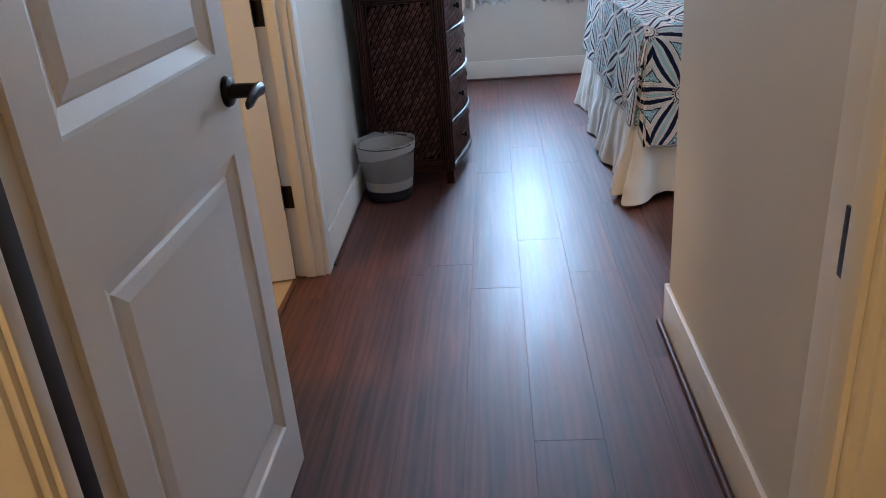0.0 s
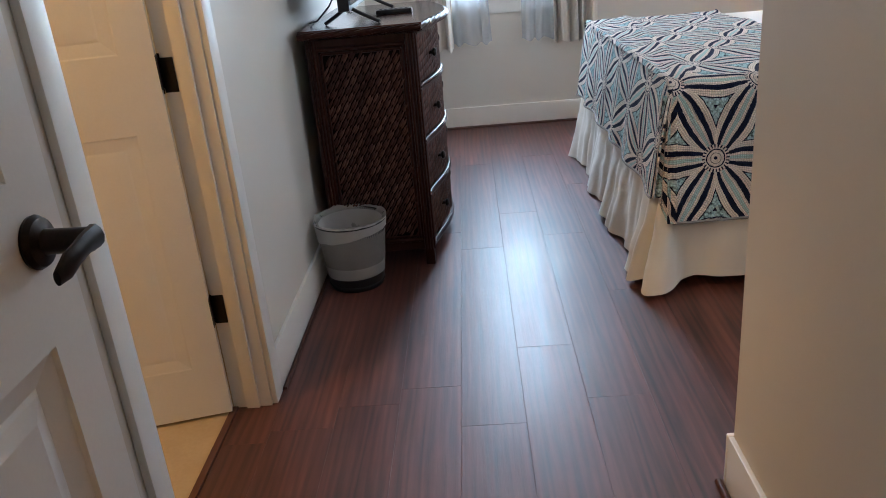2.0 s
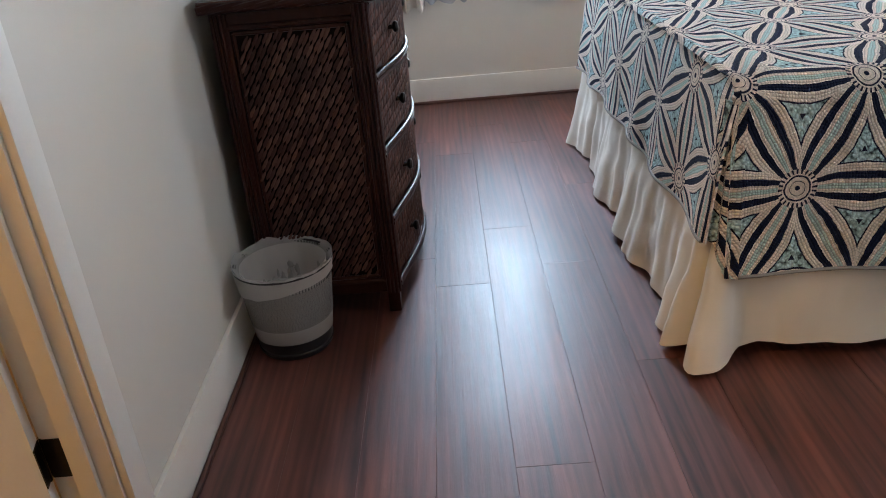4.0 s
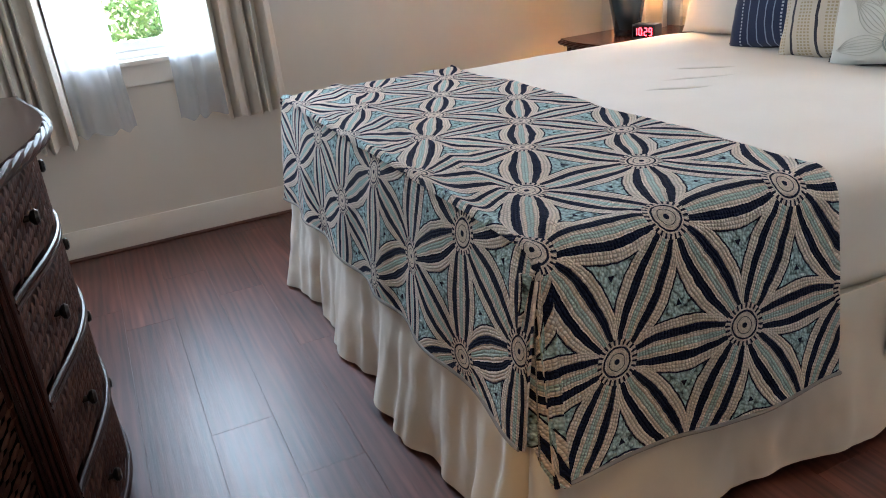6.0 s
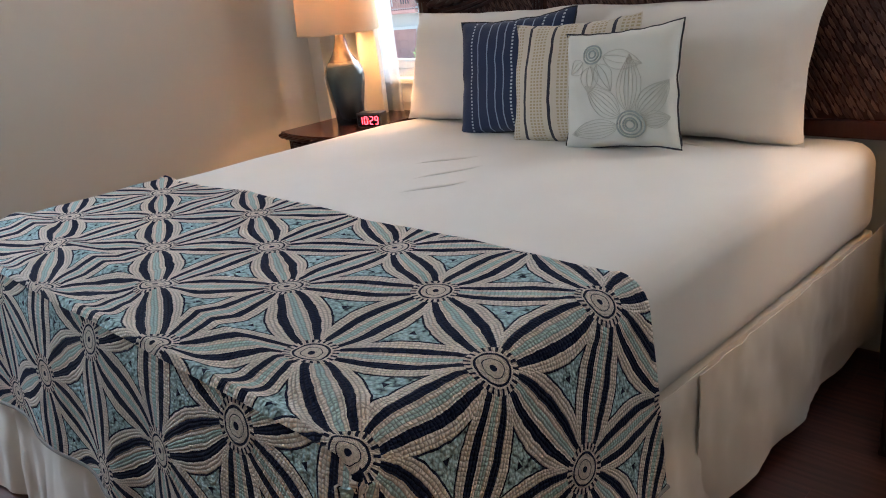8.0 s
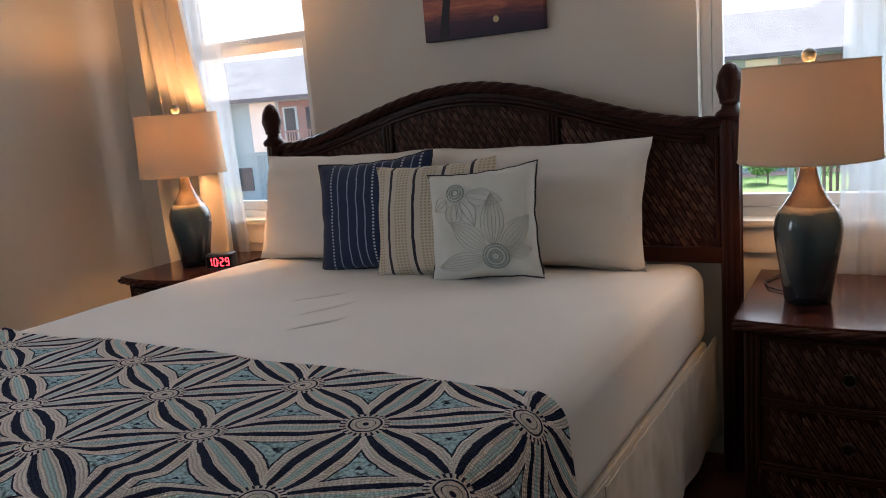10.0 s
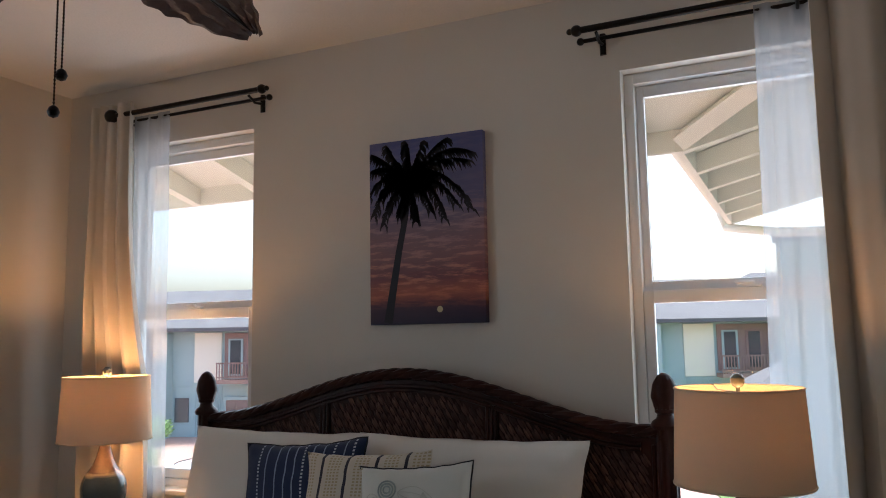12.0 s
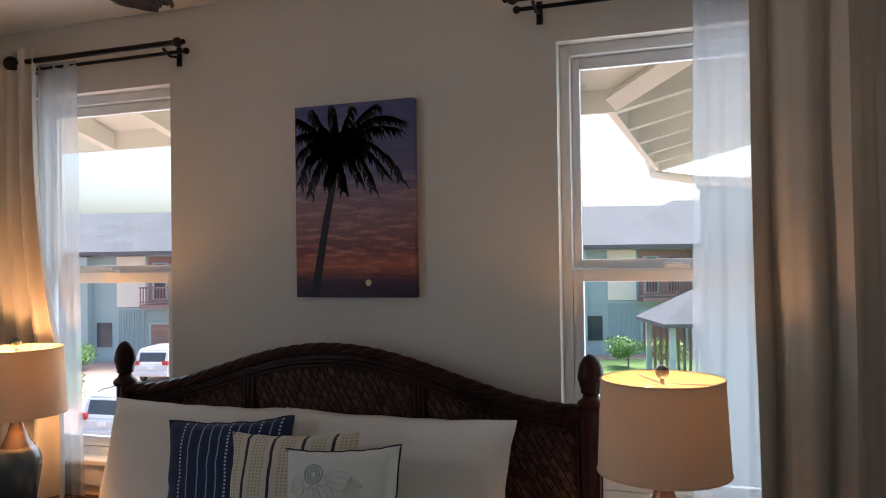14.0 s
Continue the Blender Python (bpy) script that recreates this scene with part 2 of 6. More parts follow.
def sheer_material(name, colour, clear):
    m, n, l, p = mat(name)
    out = n["Material Output"]
    v = coords(n, l)
    thread = noise_tex(n, l, v, 900, 2)
    tr, tl, df = n.new("ShaderNodeBsdfTransparent"), n.new("ShaderNodeBsdfTranslucent"), n.new("ShaderNodeBsdfDiffuse")
    tl.inputs["Color"].default_value = df.inputs["Color"].default_value = (*colour, 1)
    a, b = n.new("ShaderNodeMixShader"), n.new("ShaderNodeMixShader")
    a.inputs[0].default_value = 0.5
    l.new(tl.outputs[0], a.inputs[1])
    l.new(df.outputs[0], a.inputs[2])
    l.new(mth(n, l, "MULTIPLY_ADD", thread, 0.2, clear - 0.1), b.inputs[0])
    l.new(a.outputs[0], b.inputs[1])
    l.new(tr.outputs[0], b.inputs[2])
    l.new(b.outputs[0], out.inputs["Surface"])
    return m


def shade_material():
    m, n, l, p = mat("white_linen_shade")
    out = n["Material Output"]
    v = coords(n, l, (1, 1, 3))
    thread = noise_tex(n, l, v, 300, 2)
    r = ramp(n, ((0.2, (0.62, 0.50, 0.36)), (0.8, (0.70, 0.58, 0.44))))
    l.new(thread, r.inputs[0])
    tl, df = n.new("ShaderNodeBsdfTranslucent"), n.new("ShaderNodeBsdfDiffuse")
    l.new(r.outputs[0], tl.inputs["Color"])
    l.new(r.outputs[0], df.inputs["Color"])
    a = n.new("ShaderNodeMixShader")
    a.inputs[0].default_value = 0.82
    l.new(tl.outputs[0], a.inputs[1])
    l.new(df.outputs[0], a.inputs[2])
    l.new(a.outputs[0], out.inputs["Surface"])
    return m


def glass_material(name, rough=0.0, tint=(1, 1, 1)):
    m, n, l, p = mat(name)
    out = n["Material Output"]
    tr, gl, mx, fr = n.new("ShaderNodeBsdfTransparent"), n.new("ShaderNodeBsdfGlossy"), n.new("ShaderNodeMixShader"), n.new("ShaderNodeLayerWeight")
    tr.inputs["Color"].default_value = (*tint, 1)
    gl.inputs["Roughness"].default_value = rough
    l.new(mth(n, l, "MULTIPLY_ADD", mth(n, l, "POWER", fr.outputs["Facing"], 5.0), 0.6, 0.03), mx.inputs[0])
    l.new(tr.outputs[0], mx.inputs[1])
    l.new(gl.outputs[0], mx.inputs[2])
    l.new(mx.outputs[0], out.inputs["Surface"])
    return m


def emitter(name, colour, strength):
    m, n, l, p = mat(name)
    p.inputs["Base Color"].default_value = (*colour, 1)
    p.inputs["Emission Color"].default_value = (*colour, 1)
    p.inputs["Emission Strength"].default_value = strength
    return m


PLANK = plank_material()
STRAND = strand_material()
QUILT = throw_material()
SHEER = sheer_material("white_voile", (0.58, 0.62, 0.66), 0.47)
SHADE = shade_material()
# near-black wood: shade between the woven strands is put into the colour
GAP_SHADOW = surface("gap_shadow_backing", (0.004, 0.002, 0.0015), (0.008, 0.003, 0.0025), 0.7, 9, 60, 0.1, 0.001, spec=0.1)
GLASS = glass_material("window_glass", 0.0, (0.93, 0.96, 0.95))
DIGIT = emitter("red_led_digits", (1.0, 0.03, 0.04), 3.0)

# ---- building blocks ----
ORIGIN = {}


def thing(name, where, label, category, group="", kind=""):
    ob = new(name)
    ob.empty_display_size = 0.05
    ob.location = where
    ORIGIN[ob.name] = Vector(where)
    return tagged(ob, label, category, group, kind)


def mesh_of(name, bm, material, shift=Vector((0, 0, 0)), smooth=True):
    bmesh.ops.translate(bm, verts=bm.verts, vec=-Vector(shift))
    me = bpy.data.meshes.new(name)
    bm.normal_update()
    bm.to_mesh(me)
    bm.free()
    me.materials.append(material)
    if smooth:
        for f in me.polygons:
            f.use_smooth = True
        me.set_sharp_from_angle(angle=radians(38))
    return me


def part(name, bm, material, parent, label="", smooth=True):
    """One mesh object, given in world places, under a thing or under a part of one."""
    base = ORIGIN[parent.name]
    ob = new(name, mesh_of(name, bm, material, base, smooth))
    ob.parent = parent
    ORIGIN[ob.name] = base
    return tagged(ob, label)


def solo(name, bm, material, label="", category="", group="", kind="", smooth=True, where=(0, 0, 0)):
    ob = new(name, mesh_of(name, bm, material, Vector(where), smooth))
    ob.location = where
    ORIGIN[ob.name] = Vector(where)
    return tagged(ob, label, category, group, kind)


def block(bm, x0, x1, y0, y1, z0, z1, bevel=0.0, seg=2):
    x0, x1, y0, y1, z0, z1 = min(x0, x1), max(x0, x1), min(y0, y1), max(y0, y1), min(z0, z1), max(z0, z1)
    r = bmesh.ops.create_cube(bm, size=1)
    bmesh.ops.scale(bm, verts=r["verts"], vec=(x1 - x0, y1 - y0, z1 - z0))
    bmesh.ops.translate(bm, verts=r["verts"], vec=((x0 + x1) / 2, (y0 + y1) / 2, (z0 + z1) / 2))
    if bevel:
        edges = list({e for v in r["verts"] for e in v.link_edges})
        bmesh.ops.bevel(bm, geom=edges, offset=min(bevel, (x1 - x0) / 2.1, (y1 - y0) / 2.1, (z1 - z0) / 2.1), segments=seg, profile=0.6, affect="EDGES")
    return bm


def boxes(*rows, bevel=0.0, seg=2):
    bm = bmesh.new()
    for r in rows:
        block(bm, *r, bevel=bevel, seg=seg)
    return bm


def lathe(profile, centre, steps=28, flute=None):
    """Turned shape: rows of (radius, z). flute: count and depth of grooves."""
    bm = bmesh.new()
    rings = []
    for r, z in profile:
        ring = []
        for i in range(steps):
            a = 2 * math.pi * i / steps
            rr = r * (1 - (flute[1] * (0.5 + 0.5 * math.cos(flute[0] * a)) if flute else 0))
            ring.append(bm.verts.new((centre[0] + rr * math.cos(a), centre[1] + rr * math.sin(a), centre[2] + z)))
        rings.append(ring)
    for a, b in zip(rings, rings[1:]):
        for i in range(steps):
            bm.faces.new((a[i], a[(i + 1) % steps], b[(i + 1) % steps], b[i]))
    bm.faces.new(rings[0][::-1])
    bm.faces.new(rings[-1])
    return bm


def tube(points, radius, steps=8, bm=None, twist=0.0, taper=None):
    """A round bar along points."""
    bm = bm or bmesh.new()
    pts = [Vector(p) for p in points]
    rings = []
    for i, p in enumerate(pts):
        d = (pts[min(i + 1, len(pts) - 1)] - pts[max(i - 1, 0)]).normalized()
        side = d.cross(Vector((0, 0, 1)))
        side = side.normalized() if side.length > 1e-3 else Vector((1, 0, 0))
        up = side.cross(d).normalized()
        r = radius * (taper[i] if taper else 1)
        rings.append([bm.verts.new(p + r * (math.cos(2 * math.pi * k / steps + twist * i) * side + math.sin(2 * math.pi * k / steps + twist * i) * up)) for k in range(steps)])
    for a, b in zip(rings, rings[1:]):
        for i in range(steps):
            bm.faces.new((a[i], a[(i + 1) % steps], b[(i + 1) % steps], b[i]))
    bm.faces.new(rings[0][::-1])
    bm.faces.new(rings[-1])
    return bm


def sheet(f, nu, nv, thick=0.0, uv=None):
    """A grid of points f(a, b), a and b from 0 to 1, given a thickness."""
    bm = bmesh.new()
    g = [[bm.verts.new(f(i / nu, j / nv)) for j in range(nv + 1)] for i in range(nu + 1)]
    lay = bm.loops.layers.uv.new("cloth") if uv else None
    for i in range(nu):
        for j in range(nv):
            face = bm.faces.new((g[i][j], g[i + 1][j], g[i + 1][j + 1], g[i][j + 1]))
            if uv:
                for loop, (a, b) in zip(face.loops, ((i, j), (i + 1, j), (i + 1, j + 1), (i, j + 1))):
                    loop[lay].uv = uv(a / nu, b / nv)
    if thick:
        bm.normal_update()
        bmesh.ops.solidify(bm, geom=bm.faces[:], thickness=thick)
    return bm


def wob(x, y, z=0.0, s=1.0):
    return noise.noise((x * s, y * s, z * s))


def outline(points, x0, x1, axis="x"):
    """A flat shape with a thickness, from (a, b) points in the plane across the axis."""
    bm = bmesh.new()
    put = {"x": lambda a, b, c: (c, a, b), "y": lambda a, b, c: (a, c, b), "z": lambda a, b, c: (a, b, c)}[axis]
    lo = [bm.verts.new(put(a, b, x0)) for a, b in points]
    hi = [bm.verts.new(put(a, b, x1)) for a, b in points]
    bm.faces.new(lo[::-1])
    bm.faces.new(hi)
    for i in range(len(points)):
        j = (i + 1) % len(points)
        bm.faces.new((lo[i], lo[j], hi[j], hi[i]))
    bmesh.ops.recalc_face_normals(bm, faces=bm.faces)
    return bm

# ---- the plan ----
XW, XE, YN, YS, XR, CEILING = -0.30, 3.19, 6.55, 2.618, 0.94, 2.83
DOOR_Y0, DOOR_Y1, JAMB_L, JAMB_R = 1.08, 1.20, -0.16, 0.79
SILL, HEAD = 0.885, 2.515
BATH0, BATH1 = 2.33, 3.115
WIN_B, WIN_A, WIN_N = (2.90, 3.693), (5.361, 6.154), (0.27, 1.07)

floor = solo("floor", boxes((-0.9, 3.3, -1.2, 6.7, -0.2, -0.006)), SHOE, "dark red-brown wood-look plank floor with grain", "floor", kind="structure")
solo("floor_bathroom", boxes((-2.2, XW - 0.115, 1.6, 4.0, -0.02, 0.002)), TILE, "warm tan tiled bathroom floor", "floor", kind="structure")
solo("trim", boxes((2.99, 3.13, 2.63, 4.15, CEILING - 0.006, CEILING + 0.001), bevel=0.003), CEIL, "shallow off-white patch strip on the ceiling", "trim", kind="structure")
solo("ceiling", boxes((-2.4, 3.4, -1.3, 6.75, CEILING, CEILING + 0.12)), CEIL, "off-white textured painted ceiling", "ceiling", kind="structure")


def wall(name, *rows, label="warm greige painted plaster wall"):
    return solo(name, boxes(*rows), WALL, label, "wall", kind="structure", smooth=False)


T = 0.14
wall("wall_west", (XW - 0.12, XW, DOOR_Y1, BATH0, 0, CEILING), (XW - 0.12, XW, BATH1, YN + T, 0, CEILING), (XW - 0.12, XW, BATH0, BATH1, 2.05, CEILING))
wall("wall_east", (XE, XE + T, YS - 0.12, WIN_B[0], 0, CEILING), (XE, XE + T, WIN_B[1], WIN_A[0], 0, CEILING), (XE, XE + T, WIN_A[1], YN + T, 0, CEILING),
     (XE, XE + T, *WIN_B, 0, SILL), (XE, XE + T, *WIN_A, 0, SILL), (XE, XE + T, *WIN_B, HEAD, CEILING), (XE, XE + T, *WIN_A, HEAD, CEILING))
wall("wall_north", (XW, WIN_N[0], YN, YN + T, 0, CEILING), (WIN_N[1], XE, YN, YN + T, 0, CEILING), (*WIN_N, YN, YN + T, 0, SILL), (*WIN_N, YN, YN + T, HEAD, CEILING))
wall("wall_south", (XR, XE, YS - 0.12, YS, 0, CEILING))
wall("wall_passage", (XR, XR + 0.12, DOOR_Y1, YS - 0.12, 0, CEILING))
wall("wall_entry", (-0.9, JAMB_L - 0.02, DOOR_Y0, DOOR_Y1, 0, CEILING), (JAMB_R + 0.02, 1.3, DOOR_Y0, DOOR_Y1, 0, CEILING), (JAMB_L - 0.02, JAMB_R + 0.02, DOOR_Y0, DOOR_Y1, 2.07, CEILING))
wall("wall_hall", (-1.0, -0.9, -1.2, DOOR_Y1, 0, CEILING), (1.3, 1.4, -1.2, DOOR_Y1, 0, CEILING), (-1.0, 1.4, -1.3, -1.2, 0, CEILING))
wall("wall_bathroom", (-2.3, -2.2, 1.5, 4.1, 0, CEILING), (-2.2, XW - 0.12, 1.5, 1.6, 0, CEILING), (-2.2, XW - 0.12, 4.0, 4.1, 0, CEILING), label="warm cream painted bathroom wall")


def baseboard(name, x0, x1, y0, y1, facing):
    """A board 0.147 high with a rounded top and a dark shoe strip along the floor."""
    solo(name, boxes((x0, x1, y0, y1, 0.002, 0.147), bevel=0.004), TRIM, "white painted wooden baseboard", "baseboard", kind="structure")


baseboard("baseboard", XW, XW + 0.014, BATH1 + 0.062, YN - 0.014, "x")
baseboard("baseboard", XW, XE, YN - 0.014, YN, "y")
baseboard("baseboard", XE - 0.014, XE, YS + 0.014, YN - 0.014, "x")
baseboard("baseboard", XR - 0.014, XE - 0.014, YS, YS + 0.014, "y")
baseboard("baseboard", XR - 0.014, XR, DOOR_Y1 + 0.002, YS, "x")
solo("trim", tube([(XR - 0.026, DOOR_Y1 + 0.02, 0.008), (XR - 0.026, YS + 0.012, 0.008)], 0.010, 10), SHOE, "dark brown wooden shoe moulding strip", "trim", kind="structure")
solo("trim", tube([(XW + 0.03, YN - 0.022, 0.006), (XE - 0.03, YN - 0.022, 0.006)], 0.010, 10), SHOE, "dark brown wooden shoe moulding strip", "trim", kind="structure")
solo("trim", tube([(XW + 0.022, BATH1 + 0.07, 0.004), (XW + 0.022, YN - 0.03, 0.004)], 0.007, 10), SHOE, "dark brown wooden shoe moulding strip", "trim", kind="structure")
solo("trim", boxes((XW - 0.125, XW - 0.105, BATH0 + 0.02, BATH1 - 0.02, 0.0, 0.006)), SHOE, "dark brown threshold strip at the bathroom door", "trim", kind="structure")

# entry frame: jambs, stops, a dark seal and the strike plate
solo("door_frame", boxes((JAMB_L - 0.02, JAMB_L, DOOR_Y0 - 0.01, DOOR_Y1 + 0.004, 0, 2.05), (JAMB_R, JAMB_R + 0.02, DOOR_Y0 - 0.01, DOOR_Y1 + 0.004, 0, 2.05), (JAMB_L, JAMB_R, DOOR_Y0 - 0.01, DOOR_Y1 + 0.004, 2.05, 2.07), bevel=0.002), TRIM, "white painted wooden door frame of the entry", "door frame", kind="structure")
solo("trim", boxes((JAMB_R - 0.011, JAMB_R - 0.001, DOOR_Y0, DOOR_Y0 + 0.045, 0.002, 2.04), (JAMB_L + 0.001, JAMB_L + 0.011, DOOR_Y0, DOOR_Y0 + 0.03, 0.002, 2.04), bevel=0.002), TRIM, "white painted door stop", "trim", kind="structure")
solo("trim", boxes((JAMB_L + 0.001, JAMB_L + 0.008, DOOR_Y0 + 0.032, DOOR_Y0 + 0.072, 0.002, 2.04), bevel=0.001), BLACK, "dark rubber door seal in the frame", "trim", kind="structure")
solo("trim", boxes((JAMB_L - 0.085, JAMB_L - 0.012, DOOR_Y0 - 0.02, DOOR_Y0 - 0.001, 0.002, 2.12), (JAMB_R + 0.012, JAMB_R + 0.085, DOOR_Y0 - 0.02, DOOR_Y0 - 0.001, 0.002, 2.12), bevel=0.004), TRIM, "white painted casing round the entry door", "trim", kind="structure")
plate = thing("strike_plate", (JAMB_R, 1.14, 0.957), "dark bronze strike plate set in the door jamb", "strike plate")
part("plate", boxes((JAMB_R - 0.003, JAMB_R + 0.001, 1.126, 1.154, 0.915, 1.0), bevel=0.001), BRONZE, plate)
part("latch_hole", boxes((JAMB_R - 0.0045, JAMB_R - 0.0025, 1.133, 1.147, 0.945, 0.972)), BLACK, plate)

# bathroom opening: jamb, stop and casing
solo("door_frame", boxes((XW - 0.12, XW, BATH1 - 0.018, BATH1, 0, 2.05), (XW - 0.12, XW, BATH0, BATH0 + 0.018, 0, 2.05), (XW - 0.12, XW, BATH0 + 0.018, BATH1 - 0.018, 2.032, 2.05), bevel=0.002), TRIM, "white painted wooden door frame of the bathroom", "door frame", kind="structure")
solo("trim", boxes((XW - 0.075, XW - 0.035, BATH1 - 0.03, BATH1 - 0.018, 0.002, 2.03), (XW - 0.075, XW - 0.035, BATH0 + 0.018, BATH0 + 0.03, 0.002, 2.03), bevel=0.003), TRIM, "white painted door stop", "trim", kind="structure")
solo("trim", boxes((XW, XW + 0.018, BATH1 - 0.012, BATH1 + 0.06, 0.002, 2.11), (XW, XW + 0.018, BATH0 - 0.06, BATH0 + 0.012, 0.002, 2.11), (XW, XW + 0.018, BATH0 + 0.012, BATH1 - 0.012, 2.04, 2.11), bevel=0.005), TRIM, "white painted casing round the bathroom door", "trim", kind="structure")


def panel_door(name, label, width, height, m, relief, hinges):
    """Two-panel moulded door; u runs from the hinge, the thickness along v."""
    t = 0.036
    door = thing(name, m.translation, label, "door", kind="structure")
    bm = bmesh.new()
    st, z1, z2, top = 0.085, 0.165, 0.868, height - 0.12
    rows = ((0, st, 0, height), (width - st, width, 0, height), (st, width - st, 0, z1), (st, width - st, z2, z2 + 0.205), (st, width - st, top, height))
    for u0, u1, za, zb in rows:
        block(bm, u0, u1, 0, t, za, zb)
    for za, zb in ((z1, z2), (z2 + 0.205, top)):
        for side in (0, 1):
            face = t if side else 0.0
            sign = -1 if side else 1
            loops = []
            for inset, depth in ((0, 0), (0.004, 0.004), (0.036, 0.0105), (0.042, 0.008), (0.066, 0.0045)):
                u0, u1, a, b = st + inset, width - st - inset, za + inset, zb - inset
                loops.append([bm.verts.new((u, face + sign * depth * relief, z)) for u, z in ((u0, a), (u1, a), (u1, b), (u0, b))])
            for p, q in zip(loops, loops[1:]):
                for i in range(4):
                    bm.faces.new((p[i], p[(i + 1) % 4], q[(i + 1) % 4], q[i]))
            bm.faces.new(loops[-1])
    bmesh.ops.recalc_face_normals(bm, faces=bm.faces)
    bmesh.ops.transform(bm, matrix=m, verts=bm.verts)
    part("leaf", bm, DOORPAINT, door, smooth=False)
    for s in (0, 1):
        face, sign = (t, 1) if s else (0.0, -1)
        uc = width - 0.066
        rose = lathe(((0.0, 0), (0.032, 0), (0.033, 0.004), (0.029, 0.011), (0.016, 0.015), (0.0155, 0.018), (0.0145, 0.070), (0.0, 0.071)), (0, 0, 0), 24)
        place = m @ Matrix.Translation((uc, face, 0.995)) @ Matrix.Rotation(radians(-90 * sign), 4, "X")
        bmesh.ops.transform(rose, matrix=place, verts=rose.verts)
        h = part("door_handle", rose, BRONZE, door, "oil-rubbed bronze lever handle")
        lever = bmesh.new()
        pts = [(0.012, 0.068, 0), (-0.02, 0.071, 0.002), (-0.045, 0.073, 0.000), (-0.068, 0.072, -0.005), (-0.088, 0.069, -0.011)]
        for i, p in enumerate(pts):
            w = (0.015, 0.013, 0.013, 0.015, 0.009)[i]
            d = (0.011, 0.009, 0.007, 0.006, 0.004)[i]
            for k in range(10):
                a = 2 * math.pi * k / 10
                lever.verts.new((uc + p[0], face + sign * (p[1] + d * math.cos(a)), 0.995 + p[2] + w * math.sin(a)))
        lever.verts.ensure_lookup_table()
        for i in range(len(pts) - 1):
            for k in range(10):
                lever.faces.new([lever.verts[j] for j in (10 * i + k, 10 * i + (k + 1) % 10, 10 * i + 10 + (k + 1) % 10, 10 * i + 10 + k)])
        lever.faces.new([lever.verts[k] for k in range(10)])
        lever.faces.new([lever.verts[10 * (len(pts) - 1) + k] for k in range(10)][::-1])
        bmesh.ops.recalc_face_normals(lever, faces=lever.faces)
        bmesh.ops.transform(lever, matrix=m, verts=lever.verts)
        part("lever", lever, BRONZE, h)
    for z in hinges:
        hb = tube([(-0.006, -0.006, z - 0.045), (-0.006, -0.006, z + 0.045)], 0.006, 8)
        block(hb, -0.002, 0.0, 0.0, t, z - 0.044, z + 0.044)
        bmesh.ops.transform(hb, matrix=m, verts=hb.verts)
        part("hinge", hb, BRONZE, door, "dark bronze butt hinge")
    latch = boxes((width, width + 0.002, t * 0.15, t * 0.85, 0.965, 1.025))
    bmesh.ops.transform(latch, matrix=m, verts=latch.verts)
    part("latch_plate", latch, BRONZE, door)
    return door


# entry leaf stands open into the passage; its face looks east
panel_door("door_1", "white two-panel moulded door with dark lever, standing open", 0.77, 2.03,
           Matrix.Translation((JAMB_L + 0.012, DOOR_Y1, 0.012)) @ Matrix.Rotation(radians(89.4), 4, "Z"), 1.6, (0.2, 1.85))
# bathroom leaf stands open into the bathroom
panel_door("door_2", "white two-panel bathroom door standing open in warm light", 0.74, 2.02,
           Matrix.Translation((XW - 0.122, BATH1 - 0.02, 0.012)) @ Matrix.Rotation(radians(194), 4, "Z"), 0.3, (0.33, 1.02, 1.8))
for z in (0.34, 1.02, 1.81):
    leafplate = thing("hinge_plate", (XW - 0.1, BATH1 - 0.02, z), "black hinge plate screwed to the white jamb", "hinge", "hinges of the bathroom door")
    part("plate", boxes((XW - 0.118, XW - 0.082, BATH1 - 0.0205, BATH1 - 0.0175, z - 0.045, z + 0.045), bevel=0.001), BRONZE, leafplate)
    part("knuckle", tube([(XW - 0.124, BATH1 - 0.026, z - 0.046), (XW - 0.124, BATH1 - 0.026, z + 0.046)], 0.007, 10), BRONZE, leafplate)


